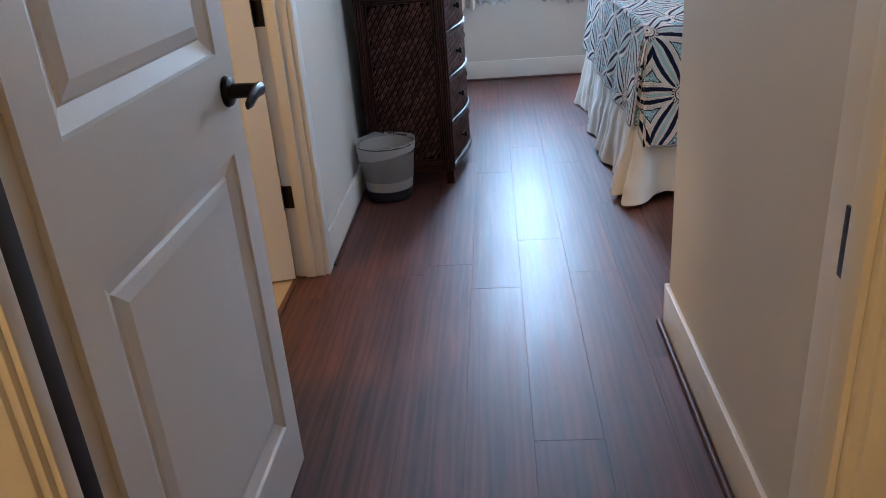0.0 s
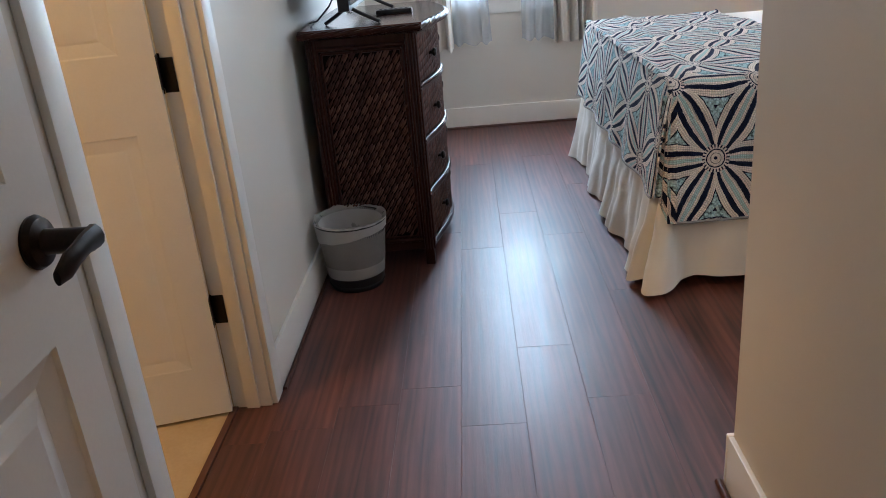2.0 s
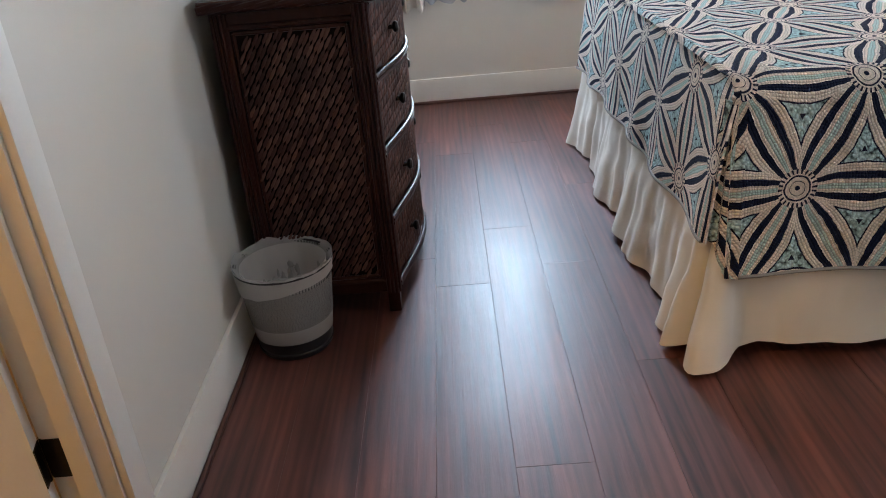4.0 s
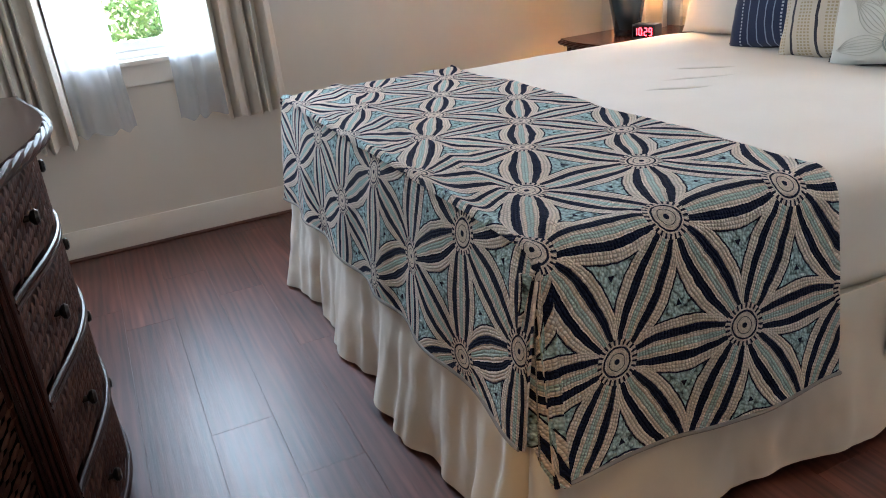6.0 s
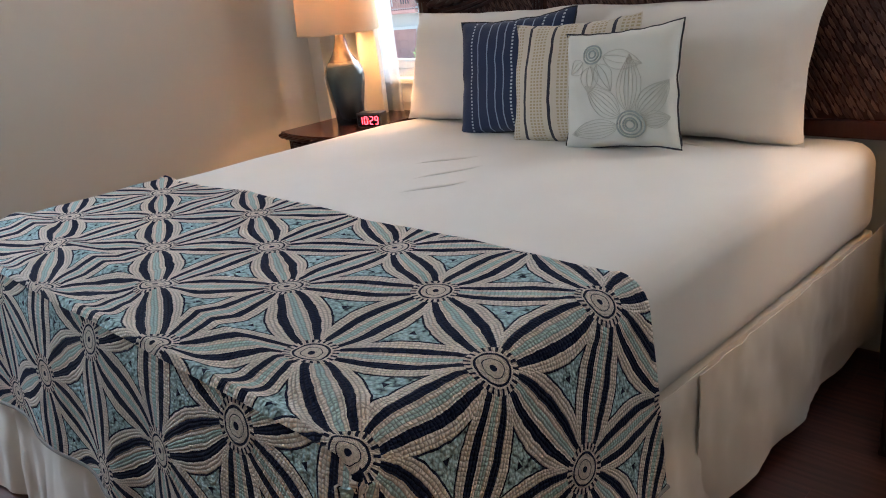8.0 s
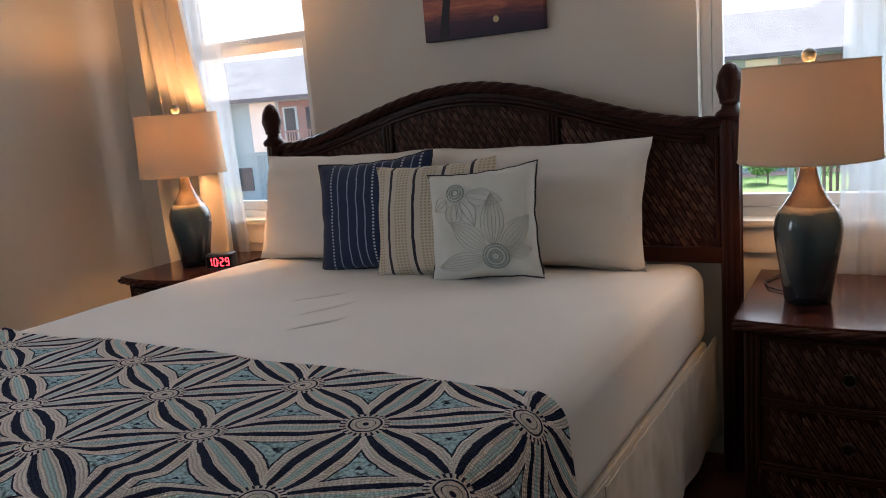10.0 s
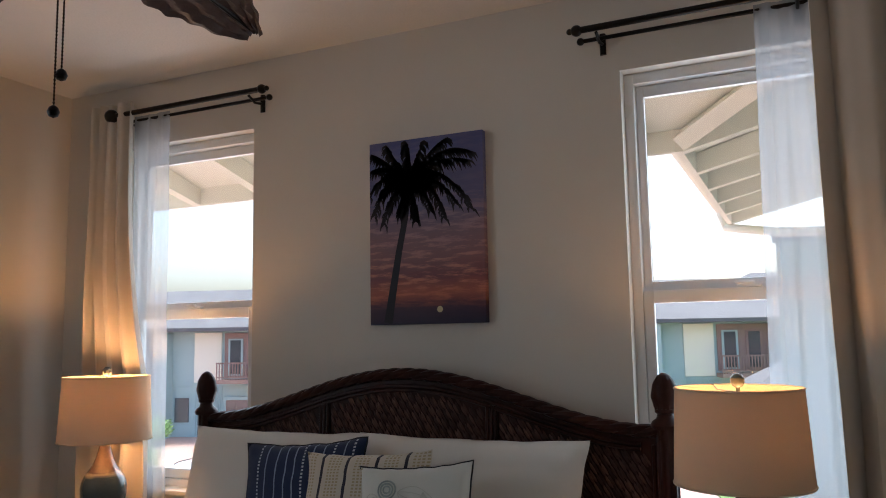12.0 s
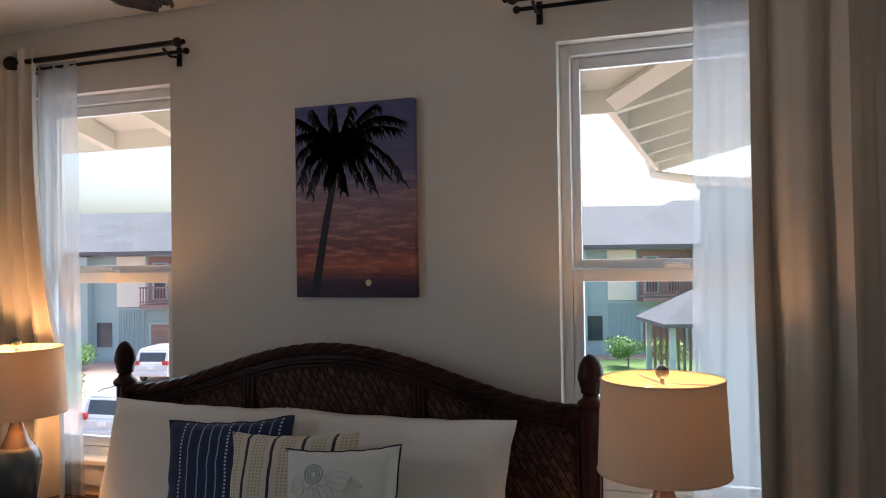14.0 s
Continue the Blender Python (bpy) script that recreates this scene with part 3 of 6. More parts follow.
def window(name, span, wallaxis, label):
    """Single-hung vinyl window in a plastered opening: frame, two sashes, latch, wooden sill with apron."""
    a, b = span
    mid = 1.705
    flip = wallaxis == "y"
    face = YN if flip else XE

    def rows(*rr, bevel=0.003):
        bm = bmesh.new()
        for p0, p1, d0, d1, z0, z1 in rr:
            if flip:
                block(bm, p0, p1, face + d0, face + d1, z0, z1, bevel)
            else:
                block(bm, face + d0, face + d1, p0, p1, z0, z1, bevel)
        return bm
    win = thing(name, ((a + b) / 2, face + 0.08, SILL) if flip else (face + 0.08, (a + b) / 2, SILL), label, "window", kind="structure")
    part("window_frame", rows((a, a + 0.035, 0.06, 0.13, SILL, HEAD), (b - 0.035, b, 0.06, 0.13, SILL, HEAD), (a + 0.035, b - 0.035, 0.06, 0.13, HEAD - 0.04, HEAD), (a + 0.035, b - 0.035, 0.06, 0.13, SILL, SILL + 0.035)), VINYL, win)
    ia, ib = a + 0.037, b - 0.037
    up = part("upper_sash", rows((ia, ia + 0.028, 0.095, 0.125, mid, HEAD - 0.042), (ib - 0.028, ib, 0.095, 0.125, mid, HEAD - 0.042), (ia + 0.028, ib - 0.028, 0.095, 0.125, HEAD - 0.085, HEAD - 0.042), (ia + 0.028, ib - 0.028, 0.095, 0.125, mid - 0.01, mid + 0.034)), VINYL, win)
    lo = part("lower_sash", rows((ia, ia + 0.036, 0.065, 0.093, SILL + 0.037, mid), (ib - 0.036, ib, 0.065, 0.093, SILL + 0.037, mid), (ia + 0.036, ib - 0.036, 0.065, 0.093, mid - 0.045, mid), (ia + 0.036, ib - 0.036, 0.065, 0.093, SILL + 0.037, SILL + 0.08)), VINYL, win)
    p1 = part("pane", rows((ia + 0.027, ib - 0.027, 0.108, 0.112, mid + 0.03, HEAD - 0.08), bevel=0), GLASS, up)
    p2 = part("pane", rows((ia + 0.035, ib - 0.035, 0.077, 0.081, SILL + 0.075, mid - 0.04), bevel=0), GLASS, lo)
    p1.visible_shadow = p2.visible_shadow = False
    m2 = (a + b) / 2
    part("latch", rows((m2 - 0.04, m2 + 0.04, 0.062, 0.09, mid + 0.001, mid + 0.012), (m2 - 0.015, m2 + 0.045, 0.055, 0.066, mid + 0.012, mid + 0.022)), VINYL, lo)
    part("window_sill", rows((a - 0.045, b + 0.045, -0.035, 0.062, SILL - 0.022, SILL + 0.002), bevel=0.005), TRIM, win)
    part("apron", rows((a - 0.03, b + 0.03, -0.016, 0.0, SILL - 0.115, SILL - 0.022), bevel=0.003), TRIM, win)
    return win


window("window_1", WIN_A, "x", "white vinyl single-hung window beside the headboard")
window("window_2", WIN_B, "x", "white vinyl single-hung window beside the headboard")
window("window_3", WIN_N, "y", "white vinyl single-hung window facing green trees")

# warm lamps of the bathroom and of the hall outside the entry door
for nm, where, watts, lab in (("ceiling_light", (-1.2, 2.4, CEILING - 0.05), BATH_W, "round white glowing ceiling light of the bathroom"), ("ceiling_light", (-0.45, -0.6, CEILING - 0.05), HALL_W, "round white glowing ceiling light of the hall")):
    lt = thing(nm, where, lab, "ceiling light")
    part("base", lathe(((0.0, 0.05), (0.15, 0.05), (0.15, 0.03), (0.0, 0.03)), where, 32), VINYL, lt)
    part("diffuser", lathe(((0.0, -0.01), (0.07, -0.005), (0.12, 0.012), (0.14, 0.03), (0.0, 0.03)), where, 32), emitter("warm_diffuser", (1.0, 0.72, 0.38), 3.0), lt)
    lp = lamp("ceiling_lamp", "AREA", (where[0], where[1], where[2] - 0.03), watts, (1.0, 0.50, 0.10), 0.3)

# ---- woven panels ----


def weave(region, place, pitch=(0.038, 0.0105), tilt=radians(58), spread=((0, 1), (0, 1))):
    """Interlaced rattan: slim raised strands laid in staggered slanting pairs."""
    verts, faces = [], []
    L, Wd = pitch
    (a0, a1), (b0, b1) = spread
    ca, sa = math.cos(tilt), math.sin(tilt)
    n = int(max(a1 - a0, b1 - b0) * 1.5 / Wd) + 4
    cx, cy = (a0 + a1) / 2, (b0 + b1) / 2
    rnd = random.Random(7)
    for j in range(-n, n):
        for i in range(-int(n * Wd / L) - 2, int(n * Wd / L) + 3):
            p, q = (i + (j // 2 % 2) / 2) * L, (j // 2 * 2 + j % 2 * 0.88) * Wd
            a, b = cx + ca * p - sa * q, cy + sa * p + ca * q
            if not region(a, b):
                continue
            base = len(verts)
            hl, hw, lift = L * (0.50 + 0.05 * rnd.random()), Wd * 0.45, 0.0034 + 0.0014 * rnd.random()
            for s, w, h in ((-1, 0.35, -0.001), (-0.45, 0.95, lift), (0.45, 0.95, lift), (1, 0.35, -0.001)):
                for k, hh in ((-1, 0.0), (0, 1.0), (1, 0.0)):
                    da, db = ca * s * hl - sa * k * w * hw, sa * s * hl + ca * k * w * hw
                    verts.append(place(a + da, b + db, h + 0.0030 * hh - 0.0014))
            for r in range(3):
                for c in range(2):
                    o = base + 3 * r + c
                    faces.append((o, o + 1, o + 4, o + 3))
    return verts, faces


def weave_part(name, parent, region, place, label="", **kw):
    v, f = weave(region, place, **kw)
    base = ORIGIN[parent.name]
    me = bpy.data.meshes.new(name)
    me.from_pydata([tuple(Vector(p) - base) for p in v], [], f)
    me.materials.append(STRAND)
    for poly in me.polygons:
        poly.use_smooth = True
    ob = new(name, me)
    ob.parent = parent
    ORIGIN[ob.name] = base
    return tagged(ob, label, kind="stuff")


# ---- dresser ----
DY0, DY1, DX0, DX1, DZ = 4.115, 5.06, -0.252, 0.178, 0.970


def bow(y):
    """How far the serpentine front stands out of the posts."""
    t = (y - DY0) / (DY1 - DY0)
    return 0.012 + 0.072 * max(0.0, math.sin(math.pi * min(1, max(0, (t - 0.04) / 0.92)))) ** 1.25


dresser = thing("dresser", ((DX0 + DX1) / 2, (DY0 + DY1) / 2, 0), "dark brown bow-front dresser with woven rattan panels", "dresser")
# carcass coloured near-black as the shade seen through the weave
part("carcass", boxes((DX0 + 0.02, DX1 - 0.012, DY0 + 0.018, DY1 - 0.018, 0.075, DZ - 0.005)), GAP_SHADOW, dresser)
for x, y in ((DX0 + 0.022, DY0 + 0.022), (DX1 - 0.022, DY0 + 0.022), (DX0 + 0.022, DY1 - 0.022), (DX1 - 0.022, DY1 - 0.022)):
    leg = part("leg", boxes((x - 0.02, x + 0.02, y - 0.02, y + 0.02, 0.0, DZ - 0.004), bevel=0.006), DARKWOOD, dresser)
    for k in (-1, 0, 1):
        part("reed", tube([(x + 0.012 * k, y - 0.021, 0.07), (x + 0.012 * k, y - 0.021, DZ - 0.01)], 0.0055, 8), DARKWOOD, leg)
        part("reed", tube([(x + 0.021, y + 0.012 * k, 0.07), (x + 0.021, y + 0.012 * k, DZ - 0.01)], 0.0055, 8), DARKWOOD, leg)
pa0, pa1, pb0, pb1 = DX0 + 0.055, DX1 - 0.055, 0.125, DZ - 0.06
for yy, sgn in ((DY0 + 0.014, -1), (DY1 - 0.014, 1)):
    fr = bmesh.new()
    for inset, rad in ((0.0, 0.009), (0.016, 0.006)):
        q = [(pa0 - 0.012 + inset, pb0 - 0.012 + inset), (pa1 + 0.012 - inset, pb0 - 0.012 + inset), (pa1 + 0.012 - inset, pb1 + 0.012 - inset), (pa0 - 0.012 + inset, pb1 + 0.012 - inset)]
        for i in range(4):
            a, b = q[i], q[(i + 1) % 4]
            tube([(a[0], yy, a[1]), (b[0], yy, b[1])], rad, 8, fr)
    part("panel_frame", fr, DARKWOOD, dresser)
    for ra, rb_ in ((0.07, pb0 - 0.02), (pb1 + 0.02, DZ - 0.01)):
        part("side_rail", boxes((DX0 + 0.03, DX1 - 0.03, min(yy, yy - 0.006 * sgn), max(yy, yy - 0.006 * sgn) + 0.001, ra, rb_)), DARKWOOD, dresser)
    weave_part("woven_panel", dresser, lambda a, b: pa0 + 0.008 < a < pa1 - 0.008 and pb0 + 0.012 < b < pb1 - 0.012, lambda a, b, h, yy=yy, sgn=sgn: (a, yy + sgn * (h + 0.002) - sgn * 0.001, b), "dark brown woven rattan side panel", pitch=(0.043, 0.0112), spread=((pa0, pa1), (pb0, pb1)))


def bowed(y0, y1, z0, z1, depth, proud, n=24):
    """A slab that follows the serpentine front."""
    bm = bmesh.new()
    cols = []
    for i in range(n + 1):
        y = y0 + (y1 - y0) * i / n
        x = DX1 - 0.02 + bow(y) + proud
        cols.append([bm.verts.new(p) for p in ((x - depth, y, z0), (x, y, z0 + 0.003), (x, y, z1 - 0.003), (x - depth, y, z1))])
    for a, b in zip(cols, cols[1:]):
        for k in range(4):
            bm.faces.new((a[k], b[k], b[(k + 1) % 4], a[(k + 1) % 4]))
    bm.faces.new(cols[0])
    bm.faces.new(cols[-1][::-1])
    bmesh.ops.recalc_face_normals(bm, faces=bm.faces)
    return bm


LEVELS = [0.085 + i * (DZ - 0.01 - 0.085) / 4 for i in range(5)]
for i in range(4):
    z0, z1 = LEVELS[i] + 0.016, LEVELS[i + 1] - 0.016
    dr = part("drawer", bowed(DY0 + 0.045, DY1 - 0.045, z0, z1, 0.05, 0.0), DARKWOOD, dresser, "bowed drawer with woven front")
    weave_part("woven_front", dr, lambda a, b: DY0 + 0.055 < a < DY1 - 0.055 and z0 + 0.01 < b < z1 - 0.01, lambda a, b, h: (DX1 - 0.02 + bow(a) + h + 0.001, a, b), spread=((DY0 + 0.05, DY1 - 0.05), (z0, z1)))
    for yk in (DY0 + 0.235, DY1 - 0.235):
        kb = lathe(((0.0, 0.0), (0.008, 0.0), (0.007, 0.012), (0.016, 0.018), (0.0175, 0.025), (0.013, 0.031), (0.0, 0.033)), (0, 0, 0), 16)
        bmesh.ops.transform(kb, matrix=Matrix.Translation((DX1 - 0.019 + bow(yk), yk, (z0 + z1) / 2)) @ Matrix.Rotation(radians(90), 4, "Y"), verts=kb.verts)
        part("knob", kb, BRONZE, dr, "round dark bronze knob")
for z in LEVELS:
    bm = bmesh.new()
    for dz in (-0.007, 0.007):
        tube([(DX1 - 0.012 + bow(DY0 + 0.03 + (DY1 - DY0 - 0.06) * k / 28), DY0 + 0.03 + (DY1 - DY0 - 0.06) * k / 28, z + dz) for k in range(29)], 0.0068, 8, bm)
    part("front_rail", bm, DARKWOOD, dresser, "twin polished rattan rail")
# top with a rope-turned edge
pts = [(DX0 - 0.012, DY0 - 0.03)] + [(DX1 + 0.018 + bow(DY0 + (DY1 - DY0) * k / 24) * 1.05, DY0 - 0.03 + (DY1 - DY0 + 0.06) * k / 24) for k in range(25)] + [(DX0 - 0.012, DY1 + 0.03)]
bm = outline(pts, DZ, DZ + 0.03, "z")
part("top", bm, REDWOOD, dresser, "polished red-brown wooden top", smooth=False)
bm = bmesh.new()
edge = [(DX0 - 0.012 + (DX1 + 0.03 - DX0) * k / 14, DY0 - 0.034, DZ + 0.012) for k in range(15)] + [(p[0] + 0.003, p[1], DZ + 0.012) for p in pts[2:-2]] + [(DX1 + 0.02 - (DX1 + 0.03 - DX0) * k / 14, DY1 + 0.034, DZ + 0.012) for k in range(15)]
for s in range(4):
    hel = []
    for i, p in enumerate(edge):
        d = (Vector(edge[min(i + 1, len(edge) - 1)]) - Vector(edge[max(i - 1, 0)])).normalized()
        side = d.cross(Vector((0, 0, 1)))
        a = i * 0.9 + s * math.pi / 2
        hel.append(Vector(p) + 0.007 * (math.cos(a) * side + math.sin(a) * Vector((0, 0, 1))))
    tube(hel, 0.0085, 7, bm)
part("rope_edge", bm, DARKWOOD, dresser)

# television on the dresser, on two forked feet, and the small box beside it
tv = thing("television", (-0.08, 4.55, DZ + 0.03), "black flat-screen television on two forked feet", "television")
part("body", boxes((-0.105, -0.06, 4.13, 5.02, DZ + 0.085, DZ + 0.60), bevel=0.006), BLACK, tv)
part("screen", boxes((-0.0598, -0.0585, 4.145, 5.005, DZ + 0.105, DZ + 0.585)), glass_material("dark_screen", 0.08, (0.01, 0.01, 0.012)), tv)
for yk in (4.235, 4.86):
    bm = tube([(-0.18, yk + 0.012, DZ + 0.036), (-0.13, yk + 0.006, DZ + 0.065), (-0.085, yk, DZ + 0.095)], 0.0075, 8)
    tube([(0.045, yk - 0.055, DZ + 0.036), (-0.02, yk - 0.03, DZ + 0.065), (-0.08, yk, DZ + 0.095)], 0.0075, 8, bm)
    block(bm, -0.105, -0.065, yk - 0.02, yk + 0.02, DZ + 0.085, DZ + 0.12)
    part("foot", bm, BLACK, tv)
box = thing("remote_control", (0.07, 4.53, DZ + 0.03), "black remote control lying on the dresser top", "remote control")
bm = boxes((-0.005, 0.15, 4.505, 4.555, DZ + 0.031, DZ + 0.05), bevel=0.006)
part("casing", bm, BLACK, box)
for i in range(6):
    part("button", boxes((0.01 + 0.022 * i, 0.022 + 0.022 * i, 4.52, 4.54, DZ + 0.05, DZ + 0.0525), bevel=0.001), BRONZE, box)
cable = thing("power_cable", (-0.24, 4.2, DZ + 0.03), "thin black power cable behind the television", "cable")
part("wire", tube([(-0.1, 4.3, DZ + 0.2), (-0.16, 4.27, DZ + 0.10), (-0.21, 4.25, DZ + 0.05), (-0.25, 4.3, DZ + 0.04), (-0.262, 4.45, DZ + 0.035)], 0.0035, 7), BLACK, cable)

# ---- bin ----
BX, BY = -0.142, 3.985
bin_ = thing("waste_bin", (BX, BY, 0), "round black wire-mesh bin with a frosted plastic liner", "waste bin")
part("base", lathe(((0.0, 0.0), (0.107, 0.0), (0.110, 0.006), (0.1145, 0.055), (0.108, 0.055), (0.0, 0.05)), (BX, BY, 0), 40), BLACK, bin_)
mesh_lines = bmesh.new()
for k in range(84):
    for sgn in (-1, 1):
        a0 = 2 * math.pi * k / 84
        tube([(BX + (0.109 + 0.027 * s / 5) * math.cos(a0 + sgn * 0.1 * s), BY + (0.109 + 0.027 * s / 5) * math.sin(a0 + sgn * 0.1 * s), 0.02 + 0.258 * s / 5) for s in range(6)], 0.0011, 4, mesh_lines)
part("mesh", mesh_lines, BLACK, bin_)
for z, r in ((0.018, 0.111), (0.278, 0.143)):
    part("rim", tube([(BX + r * math.cos(2 * math.pi * k / 40), BY + r * math.sin(2 * math.pi * k / 40), z) for k in range(41)], 0.0038, 8), BLACK, bin_)
LINER_OUT = sheer_material("frosted_plastic_liner", (0.84, 0.81, 0.77), 0.42)
LINER_IN = sheer_material("crumpled_plastic_bag", (0.86, 0.83, 0.79), 0.62)


def liner_out(a, b):
    th = 2 * math.pi * a
    f = wob(math.cos(th) * 2.2, math.sin(th) * 2.2, b * 1.4, 1.6)
    g = wob(math.cos(th) * 7, math.sin(th) * 7, b * 3)
    low = 0.222 + 0.022 * math.cos(th + 0.4) + 0.006 * f
    z = low + (0.287 - low) * b + 0.006 * g * b
    r = 0.113 + 0.135 * (z - 0.02) * 0.75 + 0.006 + 0.002 * f + 0.0015 * g
    return (BX + r * math.cos(th), BY + r * math.sin(th), z)


def liner_foot(a, b):
    th = 2 * math.pi * a
    f = wob(math.cos(th) * 2.2, math.sin(th) * 2.2, b * 1.4, 1.6)
    z = 0.057 + (0.052 + 0.008 * f) * b
    r = 0.117 + 0.10 * (z - 0.057) + 0.001 * f
    return (BX + r * math.cos(th), BY + r * math.sin(th), z)


def bag_wall(a, b):
    th = 2 * math.pi * a
    f = wob(math.cos(th) * 3, math.sin(th) * 3, b * 2, 1.6)
    r = 0.104 + 0.027 * b - 0.004 + 0.003 * f
    return (BX + r * math.cos(th), BY + r * math.sin(th), 0.06 + 0.215 * b)


def liner_in(a, b):
    th = 2 * math.pi * a
    f = wob(math.cos(th) * 2.0, math.sin(th) * 2.0, b * 2.5, 1.5)
    ridge = abs(wob(math.cos(th) * 3.3 + 4, math.sin(th) * 3.3, b * 1.2, 1.5))
    crease = abs(math.sin(th * 5.5 + 4 * f + 2.5 * b)) ** 0.6
    r = 0.134 + 0.014 * max(0.0, 1 - b / 0.07) - 0.016 * b - 0.095 * max(0.0, b - 0.55) / 0.45 - b * (0.020 * ridge + 0.016 * crease) + 0.006 * f
    z = 0.290 + 0.012 * wob(math.cos(th) * 3, math.sin(th) * 3, 1.0) * (1 - b) - 0.225 * b + 0.02 * ridge * b
    return (BX + r * math.cos(th), BY + r * math.sin(th), z)


part("liner", sheet(liner_out, 84, 14), LINER_OUT, bin_, "frosted plastic bin liner folded over the rim")
part("bag", sheet(liner_in, 120, 30), LINER_IN, bin_, "crumpled frosted plastic bag inside")
LINER_FILM = sheer_material("clear_plastic_film", (0.80, 0.77, 0.72), 0.68)


def film(a, b):
    th = 2 * math.pi * a
    z = 0.105 + 0.125 * b
    r = 0.1145 + 0.027 * (z - 0.02) / 0.258 + 0.0015 * wob(math.cos(th) * 5, math.sin(th) * 5, b * 3)
    return (BX + r * math.cos(th), BY + r * math.sin(th), z)


part("film", sheet(film, 72, 8), LINER_FILM, bin_, "thin clear part of the liner over the mesh")
part("liner_foot", sheet(liner_foot, 64, 5), LINER_OUT, bin_, "smooth frosted lower band of the liner")
part("bag_wall", sheet(bag_wall, 72, 10), LINER_OUT, bin_, "frosted bag behind the wire mesh")

# ---- bed ----
MX0, MX1, MY0, MY1, MZ0, MZ1 = 1.055, 3.13, 3.735, 5.61, 0.44, 0.768
bed = thing("bed", (2.05, 4.68, 0), "king bed with white sheet, cream pleated skirt and dark headboard", "bed")


LEAN_Y = 0.036


def askew(bm):
    """The bed stands slightly askew to the wall."""
    for v in bm.verts:
        v.co.y -= LEAN_Y * (v.co.x - 1.06)
    return bm


def mattress():
    bm = boxes((MX0, MX1, MY0, MY1, MZ0, MZ1))
    bmesh.ops.subdivide_edges(bm, edges=bm.edges[:], cuts=44, use_grid_fill=True)
    cx, cy, cz = (MX0 + MX1) / 2, (MY0 + MY1) / 2, (MZ0 + MZ1) / 2
    hx, hy, hz, r = (MX1 - MX0) / 2, (MY1 - MY0) / 2, (MZ1 - MZ0) / 2, 0.075
    for v in bm.verts:
        d = Vector((v.co.x - cx, v.co.y - cy, v.co.z - cz))
        q = Vector((max(-hx + r, min(hx - r, d.x)), max(-hy + r, min(hy - r, d.y)), max(-hz + r, min(hz - r, d.z))))
        e = d - q
        if e.length > 1e-6:
            d = q + e.normalized() * min(r, e.length if max(abs(e.x), abs(e.y), abs(e.z)) > r else r)
        v.co = Vector((cx, cy, cz)) + d
        v.co.z += (0.012 * wob(v.co.x, v.co.y, 0, 1.3) + 0.0035 * wob(v.co.x * 3.5, v.co.y * 6, 4.0)) * (d.z > 0) - 0.022 * max(0, 1 - (MX1 - v.co.x) / 0.35) * (d.z > 0)
        v.co.y += 0.006 * wob(v.co.x * 3, v.co.z * 3, 5, 1.2)
    return bm


part("mattress", askew(mattress()), SHEET, bed, "mattress in a smooth white fitted sheet")
part("box_spring", askew(boxes((MX0 + 0.002, MX1, MY0 + 0.006, MY1 + 0.01, 0.14, 0.455), bevel=0.02)), SKIRT, bed)
# creases pressed in the sheet
CREASE = [((1.95, 4.62), (2.2, 4.50)), ((2.05, 4.70), (2.42, 4.58)), ((2.25, 4.86), (2.5, 4.66)), ((2.75, 3.95), (2.9, 4.4))]
for (xa, ya), (xb, yb) in CREASE:
    part("crease", tube([(xa + (xb - xa) * k / 10, ya + (yb - ya) * k / 10 + 0.012 * math.sin(k * 0.7), MZ1 - 0.0045 + 0.012 * wob(xa + (xb - xa) * k / 10, ya + (yb - ya) * k / 10, 0, 1.3)) for k in range(11)], 0.007, 8, taper=[0.15 + math.sin(math.pi * k / 10) for k in range(11)]), SHEET, bed)


def skirt_panel(p0, p1, out, n, phase, drop=0.47, folds=9.0, flare=0.045, hem=0.012, deep=0.028):
    """Gathered cloth from the box spring to just above the floor, between two plan points."""
    (xa, ya), (xb, yb) = p0, p1
    length = math.hypot(xb - xa, yb - ya)

    def f(a, b):
        s = a * length
        g = math.sin(s * folds + phase + 2.2 * wob(s * 2.1, phase)) + 0.45 * math.sin(s * folds * 2.7 + phase * 2)
        d = (0.004 + flare * b + deep * b * g * (0.4 + 0.6 * b)) + 0.007 * wob(s * 9, b * 5, phase) + 0.004 * wob(s * 23, b * 9, phase)
        z = drop - (drop - hem + 0.04 * (hem > 0.05) * math.exp(-s / 0.10)) * b + (0.018 * max(0, wob(s * 1.7, 3.1 + phase)) if b > 0.9 else 0)
        return (xa + (xb - xa) * a + out[0] * d, ya + (yb - ya) * a + out[1] * d, z)
    return sheet(f, n, 14, 0.003)


FX, NY, FY = MX0 - 0.008, MY0 - 0.002, MY1 + 0.02


